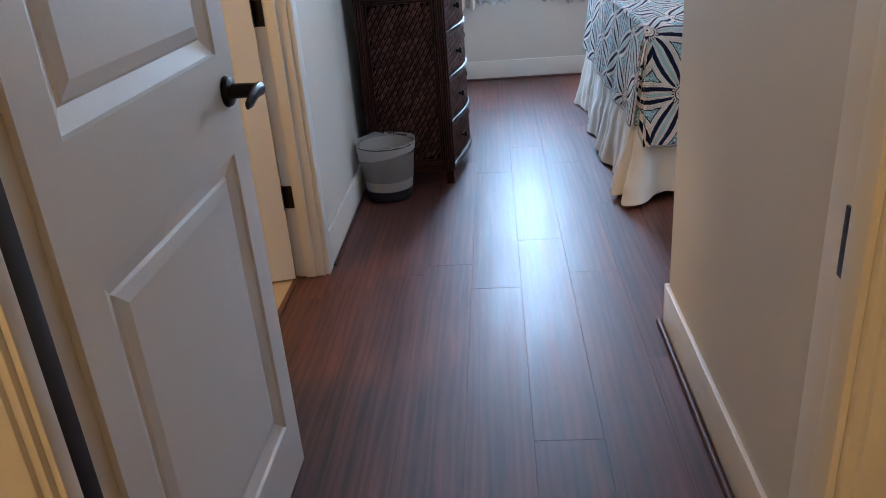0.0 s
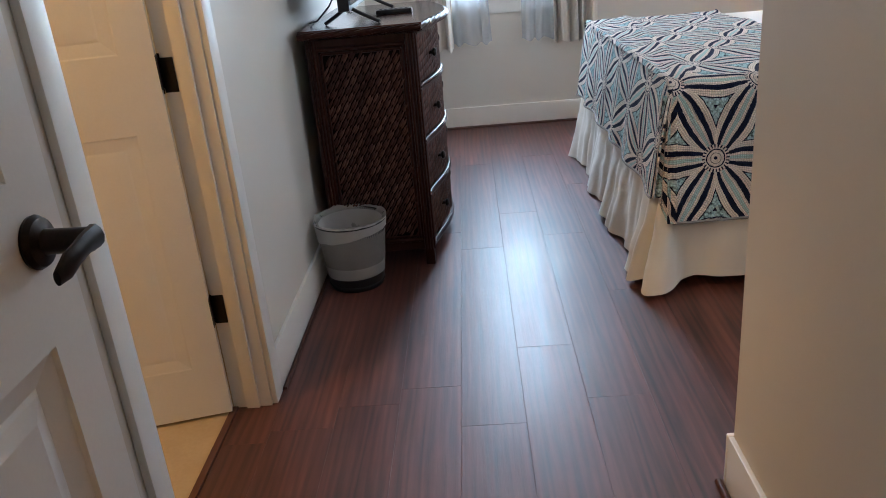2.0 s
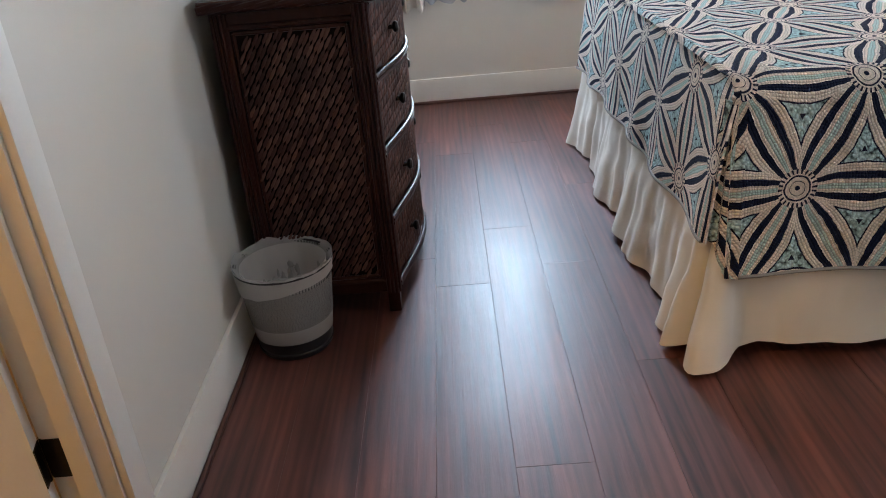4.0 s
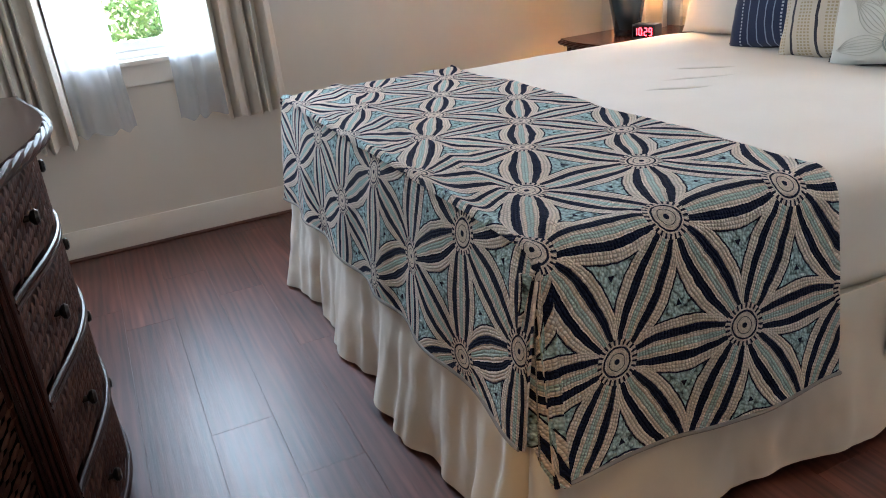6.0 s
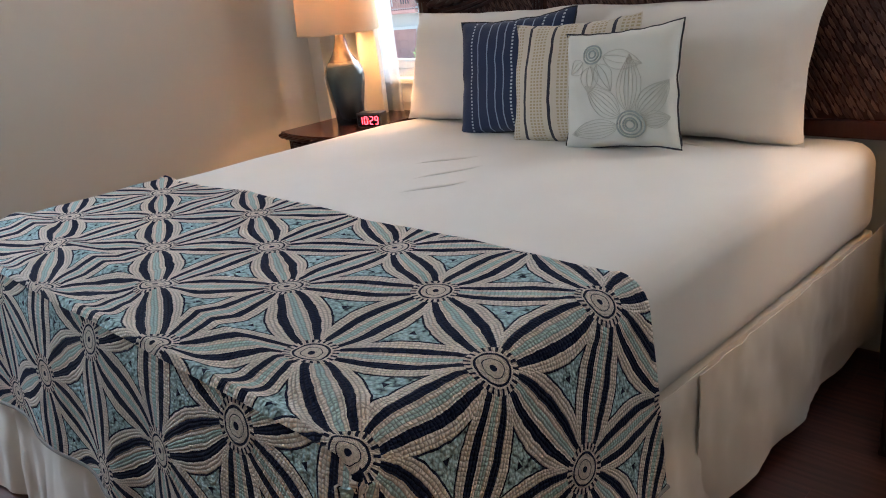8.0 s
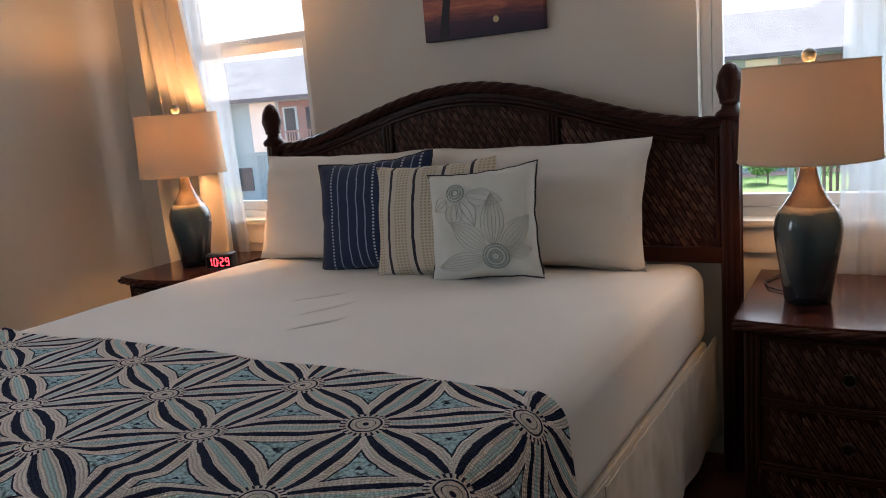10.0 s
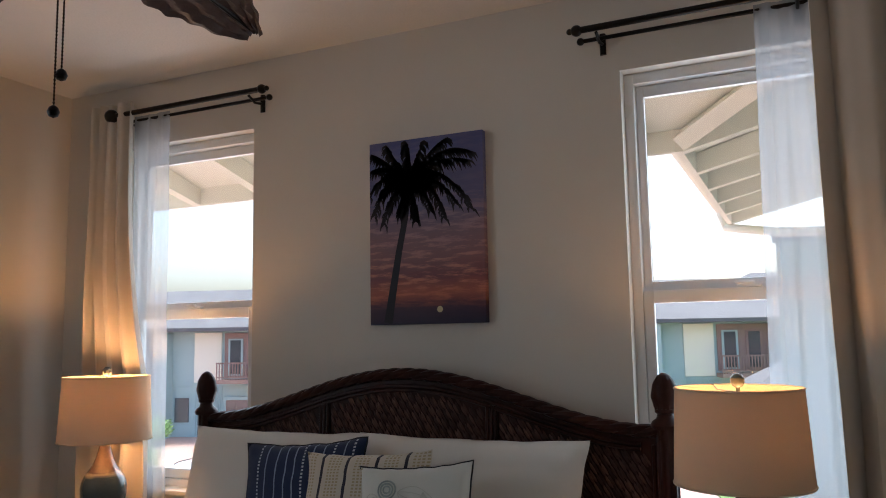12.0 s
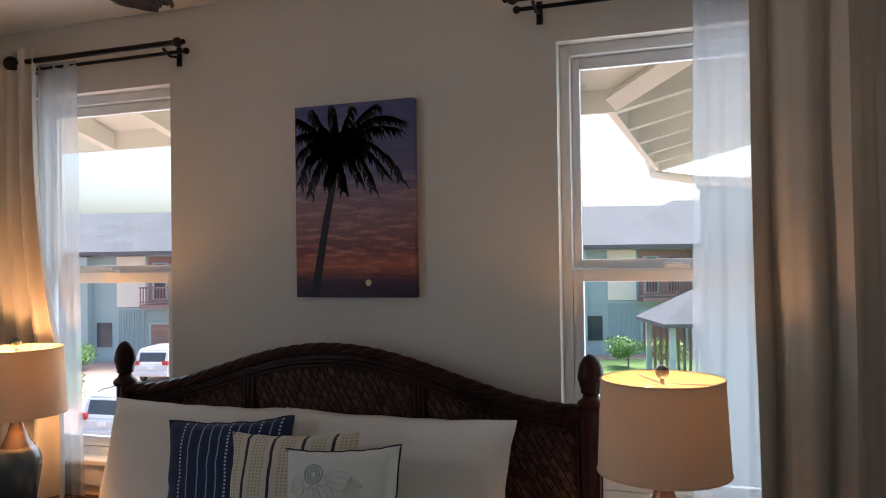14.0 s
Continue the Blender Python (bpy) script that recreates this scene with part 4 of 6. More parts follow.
def skirt_round(n, phase):
    """The skirt of the foot, carried round the near corner in one gathered length with two pleats at the corner."""
    rc, arc = 0.03, 0.17
    foot, side = FY - NY - rc, 2.02 - FX - rc
    total = foot + arc + side

    def f(a, b):
        s = a * total
        c = s - foot
        if c < 0:
            x, y, ox, oy = FX, FY - s, -1.0, 0.0
        elif c < arc:
            th = c / arc * math.pi / 2
            ox, oy = -math.cos(th), -math.sin(th)
            x, y = FX + rc + rc * ox, NY + rc + rc * oy
        else:
            x, y, ox, oy = FX + rc + c - arc, NY, 0.0, -1.0
        k = max(0.0, min(1.0, (c - 0.08) / 0.2))
        k = k * k * (3 - 2 * k)
        flare, folds = 0.068 + (0.008 - 0.068) * k, 1.0 - 0.62 * k
        g = math.sin(s * 11 + phase + 2.2 * wob(s * 2.1, phase)) + 0.5 * math.sin(s * 29 + phase * 2)
        near = math.exp(-(c / 0.16) ** 2)
        d = 0.004 + flare * b + folds * (1 - 0.6 * near) * 0.030 * b * g * (0.4 + 0.6 * b) + folds * 0.011 * b * abs(math.sin(s * 19 + 1.5 * wob(s * 3, 2.0))) + folds * 0.006 * b * math.sin(s * 52 + 3 * wob(s * 4, 6.0)) + 0.007 * wob(s * 9, b * 5, phase) + 0.004 * wob(s * 23, b * 9, phase)
        pleat = 0.045 * math.exp(-((c + 0.03) / 0.030) ** 2) - 0.050 * math.exp(-((c - 0.025) / 0.022) ** 2) + 0.045 * math.exp(-((c - 0.10) / 0.045) ** 2) - 0.012 * math.exp(-((c - 0.105) / 0.012) ** 2) - 0.020 * math.exp(-((c - 0.22) / 0.04) ** 2)
        d = max(0.004, d + b ** 0.8 * pleat)
        lift = 0.012 + 0.035 * math.exp(-((c - 0.025) / 0.03) ** 2) + 0.035 * max(0.0, min(1.0, (c - 0.17) / 0.08)) + 0.05 * max(0.0, wob(s * 2.3, 8.0)) * (1 - near)
        return (x + ox * d, y + oy * d, 0.47 - (0.47 - lift) * b)
    return sheet(f, n, 16, 0.003)


part("skirt", askew(skirt_round(330, 0.7)), SKIRT, bed, "cream sateen gathered bed skirt round the foot")
part("skirt", askew(skirt_panel((1.965, NY - 0.012), (MX1 + 0.02, NY - 0.012), (0, -1), 90, 5.1, folds=7, flare=0.004, hem=0.088, deep=0.016)), SKIRT, bed, "cream sateen bed skirt along the side")
part("skirt", askew(skirt_panel((MX1, FY), (FX, FY), (0, 1), 90, 1.1, folds=6)), SKIRT, bed, "cream sateen bed skirt along the side")
for y in (MY0 + 0.2, MY1 - 0.2):
    for x in (MX0 + 0.15, MX1 - 0.2):
        part("bed_leg", boxes((x - 0.03, x + 0.03, y - 0.03, y + 0.03, 0, 0.15), bevel=0.006), DARKWOOD, bed)

# headboard
HX, PL, PR = 3.09, 5.523, 3.573
HC = (PL + PR) / 2


def crest(y):
    """Height of the arched top rail."""
    t = min(1.0, abs(y - HC) / (PL - HC))
    return 1.235 + 0.185 * (0.5 + 0.5 * math.cos(math.pi * min(1, t / 0.93))) ** 0.9


for y in (PL, PR):
    post = lathe(((0.0, 0), (0.034, 0), (0.036, 0.03), (0.036, 1.24), (0.0, 1.24)), (HX, y, 0), 48, (10, 0.12))
    pst = part("headboard_post", post, DARKWOOD, bed, "dark reeded bedpost")
    part("collar", lathe(((0.0, 1.235), (0.045, 1.237), (0.05, 1.25), (0.044, 1.262), (0.030, 1.272), (0.026, 1.285), (0.034, 1.292), (0.034, 1.302), (0.0, 1.305)), (HX, y, 0), 32), DARKWOOD, pst)
    fin = bmesh.new()
    for i in range(13):
        for k in range(24):
            t, a = i / 12, 2 * math.pi * k / 24
            r = 0.012 + 0.033 * math.sin(math.pi * min(1, (0.16 + 0.84 * t))) ** 0.75 * (1 - 0.12 * t) if t < 1 else 0.006
            r += 0.0022 * math.cos(6 * a + 9 * t) * math.cos(6 * a - 9 * t) * (t < 0.97)
            fin.verts.new((HX + r * math.cos(a), y + r * math.sin(a), 1.300 + 0.122 * t))
    fin.verts.ensure_lookup_table()
    for i in range(12):
        for k in range(24):
            fin.faces.new([fin.verts[j] for j in (24 * i + k, 24 * i + (k + 1) % 24, 24 * i + 24 + (k + 1) % 24, 24 * i + 24 + k)])
    fin.faces.new([fin.verts[12 * 24 + k] for k in range(24)])
    part("finial", fin, DARKWOOD, pst, "carved pineapple finial")

N = 60
ys = [PR + 0.02 + (PL - PR - 0.04) * k / N for k in range(N + 1)]
back = outline([(y, crest(y) - 0.02) for y in ys] + [(PL - 0.02, 0.76), (PR + 0.02, 0.76)], HX - 0.002, HX + 0.02, "x")
part("headboard_panel", back, DARKWOOD, bed)
rope = bmesh.new()
for s in range(3):
    path = []
    for k in range(161):
        y = PR + 0.02 + (PL - PR - 0.04) * k / 160
        a = k * 0.42 + s * 2.0944
        path.append((HX - 0.004 + 0.0075 * math.cos(a), y, crest(y) - 0.006 + 0.0075 * math.sin(a)))
    tube(path, 0.0165, 8, rope)
part("rope_rail", rope, DARKWOOD, bed, "rope-twisted top rail of the headboard")
rail = boxes((HX - 0.022, HX + 0.022, PR + 0.02, PL - 0.02, 0.752, 0.808), bevel=0.008)
part("lower_rail", rail, DARKWOOD, bed)
for off in (0.05, 0.066):
    part("panel_bead", tube([(HX - 0.010, y, crest(y) - off) for y in ys[2:-2]], 0.0075, 7), DARKWOOD, bed)
for off in (0.028, 0.042):
    for y in (PR + off, PL - off):
        part("panel_bead", tube([(HX - 0.010, y, 0.81), (HX - 0.010, y, crest(y) - 0.05)], 0.0075, 7), DARKWOOD, bed)
for yc in (HC - 0.36, HC + 0.36):
    for k in (-1, 0, 1):
        part("panel_bead", tube([(HX - 0.010, yc + 0.016 * k, 0.81), (HX - 0.010, yc + 0.016 * k, crest(yc) - 0.06)], 0.0075, 7), DARKWOOD, bed)
weave_part("woven_panel", bed, lambda a, b: PR + 0.055 < a < PL - 0.055 and 0.82 < b < crest(a) - 0.078 and abs(abs(a - HC) - 0.36) > 0.034, lambda a, b, h: (HX - 0.004 - h, a, b), "dark woven rattan headboard panel", pitch=(0.043, 0.0118), spread=((PR, PL), (0.8, 1.4)))

# ---- throw across the foot of the bed ----
EX, EY0, EY1, R, RF, TOP = MX0 - 0.02, MY0 - 0.022, MY1 + 0.014, 0.07, 0.022, MZ1 + 0.012
U0, U1 = EX - 0.40, 1.748


def over(s, e, R=R):
    """Horizontal place and drop at s along a cloth that turns down over an edge at e with a radius R."""
    if s >= e + R:
        return s, 0.0
    th = (e + R - s) / R
    if th <= math.pi / 2:
        return e + R - R * math.sin(th), R * (1 - math.cos(th))
    return e, R + (th - math.pi / 2) * R


def throw_point(u, v):
    x, dx = over(u, EX, RF)
    if v < (EY0 + EY1) / 2:
        y, dy = over(v, EY0)
        side = -1
    else:
        w, dy = over(EY0 + EY1 - v, EY0)
        y, side = EY0 + EY1 - w, 1
    hang = max(0.0, dx - RF)
    hangy = max(0.0, dy - R)
    if u < EX:
        x += 0.016 * math.exp(-(EX - u) / 0.06) * (dy < R)
    x += 0.125 * hangy * max(0.0, (u - EX) / (U1 - EX))
    x -= hang * 0.10 + 0.010 * hang / 0.35 * math.sin(v * 17 + 2 * wob(v, 0, 4, 2))
    y += side * (0.004 + hangy * 0.05 + 0.012 * hangy / 0.4 * math.sin(u * 13 + 1.0))
    z = TOP - max(dx, dy) + 0.008 * wob(u * 3.1, v * 3.1, 2.0, 1.3) + 0.005 * wob(u * 9, v * 7, 7)
    z += 0.006 * math.exp(-((u - EX - 0.016) / 0.012) ** 2) * (dy < R) - 0.005 * math.exp(-((u - EX - 0.05) / 0.02) ** 2) * (dy < R)
    if dx == 0 and dy == 0:
        z += 0.014 * wob(x, y, 0, 1.3) + 0.010 * max(0, 1 - abs(u - (1.16 + 0.07 * v - 0.3)) / 0.05) * 1.5
        z += 0.02 * max(0, 1 - (U1 - u) / 0.06) * max(0, wob(v * 4, 1.0, 3))
    return (x, y - LEAN_Y * (x - 1.06), z)


def cloth_uv(u, v, foot):
    """Place in the pattern; a tuck along the edge of the foot hides part of it."""
    return ((u - 1.0573) * 1.085 - (0.085 if foot else 0.0), v - 3.7443)


def make_throw():
    V0, V1 = EY0 - 0.47, EY1 + 0.38
    nu, nv = 150, 200
    bm = bmesh.new()
    lay = bm.loops.layers.uv.new("cloth")
    us = [U0 + (U1 - U0) * i / nu for i in range(nu + 1)]
    vs = [V0 + (V1 - V0) * j / nv for j in range(nv + 1)]
    g = {}
    for i, u in enumerate(us):
        for j, v in enumerate(vs):
            foot, near, far = u < EX + 0.0, v < EY0 + 0.0, v > EY1
            if foot and (v < EY0 - 0.03 or far):
                continue
            lift = 0.0
            if u < EX and v < EY0:
                lift = -0.004
            uu = u + (0.035 * wob(v * 1.5, 0, 9) if i == nu else 0)
            p = Vector(throw_point(uu, v + (0.02 * wob(u * 2, 5) if j in (0, nv) else 0)))
            p.y += lift
            g[i, j] = bm.verts.new(p)
    for i in range(nu):
        for j in range(nv):
            k = ((i, j), (i + 1, j), (i + 1, j + 1), (i, j + 1))
            if all(q in g for q in k):
                f = bm.faces.new([g[q] for q in k])
                for loop, q in zip(f.loops, k):
                    loop[lay].uv = cloth_uv(us[q[0]], vs[q[1]], us[i] < EX)
    loose = [v for v in bm.verts if not v.link_faces]
    bmesh.ops.delete(bm, geom=loose, context="VERTS")
    bm.normal_update()
    upper = list(bm.faces)
    rim = [e for e in bm.edges if len(e.link_faces) == 1]
    low = {v: bm.verts.new(v.co - 0.007 * v.normal) for v in list(bm.verts)}
    for f in upper:
        g = bm.faces.new([low[v] for v in reversed(f.verts)])
        for loop, old in zip(g.loops, reversed(f.loops)):
            loop[lay].uv = old[lay].uv
    for e in rim:
        old = e.link_loops[0]
        a, b = old.vert, old.link_loop_next.vert
        g = bm.faces.new((b, a, low[a], low[b]))
        for loop in g.loops:
            loop[lay].uv = old[lay].uv
    return bm


throw = thing("bed_throw", (1.4, 4.68, TOP), "quilted throw with navy, teal and beige flower medallions", "throw")
part("quilt", make_throw(), QUILT, throw)


def corner_fold(a, b):
    hang = 0.02 + (0.36 + 0.085 * min(1.0, max(0.0, 4 * a - 1.5))) * b
    th = math.pi * (1.0 + 0.5 * a)
    r = 0.036 + 0.085 * hang - 0.012 * b * math.sin(math.pi * a) ** 2 + 0.003 * math.sin(9 * a + 4 * b) * b
    return (EX + 0.035 + r * math.cos(th), EY0 + 0.035 + r * math.sin(th), TOP - 0.035 - hang)


def corner_uv(a, b):
    hang = 0.02 + (0.36 + 0.085 * min(1.0, max(0.0, 4 * a - 1.5))) * b
    if a < 0.5:
        return cloth_uv(EX - 0.005 - hang, EY0 - 0.03 - 0.07 * a, True)
    return cloth_uv(EX - 0.07 * (1 - a), EY0 - 0.005 - hang, False)


part("corner_fold", sheet(corner_fold, 22, 26, 0.005, corner_uv), QUILT, throw)
HEM = surface("grey_hem_binding", (0.20, 0.19, 0.18), (0.27, 0.25, 0.23), 0.85, 10, 400, 0.2, 0.001)
hem = bmesh.new()
tube([throw_point(EX + 0.02 + (U1 - EX - 0.02) * k / 60, EY0 - 0.47) for k in range(61)], 0.0055, 6, hem)
tube([throw_point(U0, EY0 + (EY1 - EY0) * k / 120) for k in range(121)], 0.0055, 6, hem)
part("hem", hem, HEM, throw, "grey binding along the edge of the throw")

# ---- pillows ----


def pillow_shape(w, h, t, m, pinch=0.06, n=26, puff=0.42, seed=0.0):
    """A stuffed cushion with pointed corners; cloth coordinates run from 0 to 1. Returns the mesh and a way to find points on its front."""
    def f(a, b, side):
        x, y = 2 * a - 1, 2 * b - 1
        body = max(0.0, (1 - abs(x) ** 2.6)) ** puff * max(0.0, (1 - abs(y) ** 2.6)) ** puff
        px = x * w / 2 * (1 - pinch * (1 - y * y) * abs(x) ** 3)
        py = y * h / 2 * (1 - pinch * (1 - x * x) * abs(y) ** 3)
        d = t / 2 * body + (0.010 * wob(x * 1.7 + seed, y * 1.7, side + seed) + 0.004 * wob(x * 5 + seed, y * 5, side)) * min(1.0, body * 2)
        px += 0.005 * wob(y * 4, seed, x) * abs(x) ** 4
        py += 0.006 * wob(x * 4, seed + 5, y) * abs(y) ** 4
        return m @ Vector((px, -side * d, py + h / 2))
    bm = bmesh.new()
    lay = bm.loops.layers.uv.new("cloth")
    for side in (1, -1):
        g = [[bm.verts.new(f(i / n, j / n, side)) for j in range(n + 1)] for i in range(n + 1)]
        for i in range(n):
            for j in range(n):
                k = ((i, j), (i + 1, j), (i + 1, j + 1), (i, j + 1))
                face = bm.faces.new([g[a][b] for a, b in k])
                for loop, (a, b) in zip(face.loops, k):
                    loop[lay].uv = (a / n, b / n)
    bmesh.ops.remove_doubles(bm, verts=bm.verts, dist=0.0004)
    bmesh.ops.recalc_face_normals(bm, faces=bm.faces)
    return bm, f


def stripes(name, ground, bands, dashes=None, line=None):
    """Woven stripes across u: bands of (centre, half width, colour); dashes of (centre, half width, colour, count)."""
    m, n, l, p = mat(name)
    uv = n.new("ShaderNodeUVMap")
    uv.uv_map = "cloth"
    sep = n.new("ShaderNodeSeparateXYZ")
    l.new(uv.outputs[0], sep.inputs[0])
    u = mth(n, l, "ADD", sep.outputs[0], mth(n, l, "MULTIPLY", mth(n, l, "SUBTRACT", noise_tex(n, l, uv.outputs[0], 9, 2), 0.5), 0.012))
    v = sep.outputs[1]
    fine = noise_tex(n, l, uv.outputs[0], 170, 3)
    col = mixcol(n, l, fine, tuple(0.8 * c for c in ground), ground)
    for c, hw, colour in bands:
        col = mixcol(n, l, mth(n, l, "LESS_THAN", mth(n, l, "ABSOLUTE", mth(n, l, "SUBTRACT", u, c)), hw), col, colour)
    for c, hw, colour, count in dashes or ():
        on = mth(n, l, "LESS_THAN", mth(n, l, "FRACT", mth(n, l, "MULTIPLY", v, count)), 0.55)
        hit = mth(n, l, "LESS_THAN", mth(n, l, "ABSOLUTE", mth(n, l, "SUBTRACT", u, c)), hw)
        col = mixcol(n, l, mth(n, l, "MULTIPLY", on, hit), col, colour)
    l.new(col, p.inputs["Base Color"])
    p.inputs["Roughness"].default_value = 0.85
    p.inputs["Specular IOR Level"].default_value = 0.2
    p.inputs["Sheen Weight"].default_value = 0.2
    bump(n, l, fine, p, 0.4, 0.002)
    return m


NAVYCLOTH = stripes("navy_striped_cloth", (0.020, 0.034, 0.085), [(c, 0.005, (0.24, 0.30, 0.42)) for c in (0.24, 0.33, 0.41, 0.48, 0.62, 0.70, 0.86)],
                    [(c, 0.008, (0.42, 0.46, 0.54), 34) for c in (0.17, 0.55, 0.78, 0.93)])
CREAMCLOTH = stripes("cream_striped_cloth", (0.62, 0.56, 0.46), [(c, 0.012, (0.03, 0.03, 0.045)) for c in (0.17, 0.39, 0.62, 0.84)],
                     [(c + d, 0.009, (0.38, 0.32, 0.20), 38) for c in (0.05, 0.28, 0.505, 0.73, 0.94) for d in (-0.045, -0.015, 0.015, 0.045)])
FLORAL = surface("pale_floral_cloth", (0.58, 0.60, 0.55), (0.68, 0.68, 0.63), 0.85, 6, 420, 0.3, 0.001, sheen=0.2, spec=0.2)
BLACKCORD = surface("black_piping", (0.012, 0.012, 0.016), (0.03, 0.03, 0.04), 0.8, 20, 300, 0.2, 0.001)
STITCH = surface("grey_green_stitch", (0.30, 0.36, 0.34), (0.40, 0.46, 0.43), 0.8, 30, 300, 0.2, 0.001)
STITCH2 = surface("beige_stitch", (0.47, 0.48, 0.43), (0.54, 0.55, 0.49), 0.8, 30, 300, 0.2, 0.001)


def stand(x, y, z, lean, turn=0.0, tip=0.0):
    """Pose of a cushion that stands on its lower edge, its front to the foot of the bed, leaning back."""
    return Matrix.Translation((x, y, z)) @ Matrix.Rotation(radians(-90 + turn), 4, "Z") @ Matrix.Rotation(radians(-lean), 4, "X") @ Matrix.Rotation(radians(tip), 4, "Y")


PZ = MZ1 - 0.012


def pillow(name, label, w, h, t, m, material, seed, cord=None, **kw):
    ob = thing(name, m.translation, label, "pillow", "pillows on the bed")
    bm, f = pillow_shape(w, h, t, m, seed=seed, **kw)
    part("cover", bm, material, ob)
    if cord:
        ring = [f(a, 0, 1) for a in [i / 24 for i in range(25)]] + [f(1, b, 1) for b in [i / 24 for i in range(1, 25)]] + [f(1 - a, 1, 1) for a in [i / 24 for i in range(1, 25)]] + [f(0, 1 - b, 1) for b in [i / 24 for i in range(1, 25)]]
        part("piping", tube(ring, 0.0035, 6), cord, ob, "dark piping round the edge")
    return ob, f


pillow("pillow", "plump white pillow leaning on the headboard", 0.90, 0.46, 0.19, stand(2.90, 4.265, PZ, 17), SHEET, 1.3, pinch=0.06)
pillow("pillow", "plump white pillow leaning on the headboard", 0.90, 0.46, 0.19, stand(2.90, 5.07, PZ, 17), SHEET, 5.3, pinch=0.06)
pillow("cushion", "navy blue cushion with fine pale stripes", 0.51, 0.44, 0.13, stand(2.755, 4.80, PZ, 14, 3, -4.5), NAVYCLOTH, 2.2, BLACKCORD, pinch=0.085)
pillow("cushion", "cream cushion with black stripes and woven dashes", 0.49, 0.42, 0.13, stand(2.70, 4.515, PZ, 14, 2, -3.0), CREAMCLOTH, 7.7, None, pinch=0.075)
fl, ff = pillow("cushion", "pale cushion embroidered with flowers, with dark piping", 0.415, 0.385, 0.13, stand(2.655, 4.292, PZ + 0.010, 13, 0, -5.5), FLORAL, 9.1, BLACKCORD, pinch=0.085)


def on_front(a, b):
    return ff(a, b, 1) + Vector((-0.0015, 0, 0))


def petal(ca, cb, ang, length, width, lines):
    bm = bmesh.new()
    for s in [i / (lines - 1) * 2 - 1 for i in range(lines)]:
        pts = []
        for k in range(15):
            t = k / 14
            along, across = 0.10 + length * t, s * width * math.sin(math.pi * t ** 0.8)
            a, b = ca + along * math.cos(ang) - across * math.sin(ang), cb + along * math.sin(ang) + across * math.cos(ang)
            pts.append(on_front(min(0.97, max(0.03, a)), min(0.97, max(0.03, b))))
        tube(pts, 0.0011, 5, bm)
    return bm


for ang, ln, wd in ((92, 0.46, 0.10), (140, 0.42, 0.10), (186, 0.46, 0.085), (48, 0.36, 0.10), (10, 0.22, 0.07)):
    part("petal", petal(0.66, 0.20, radians(ang), ln, wd, 7), STITCH2, fl, "stitched petal outline")
for ang, ln, wd in ((265, 0.22, 0.08), (345, 0.34, 0.08), (215, 0.16, 0.07), (300, 0.26, 0.08)):
    part("petal", petal(0.32, 0.79, radians(ang), ln, wd, 4), STITCH2, fl, "stitched petal outline")
for ca, cb, rs in ((0.66, 0.20, (0.035, 0.055, 0.085, 0.11)), (0.32, 0.79, (0.03, 0.055, 0.08))):
    for r in rs:
        part("flower_ring", tube([on_front(ca + r * math.cos(2 * math.pi * k / 28), cb + r * math.sin(2 * math.pi * k / 28)) for k in range(29)], 0.0028, 6), STITCH, fl, "grey-green stitched ring")

# ---- nightstands and lamps ----
NZ = 0.715


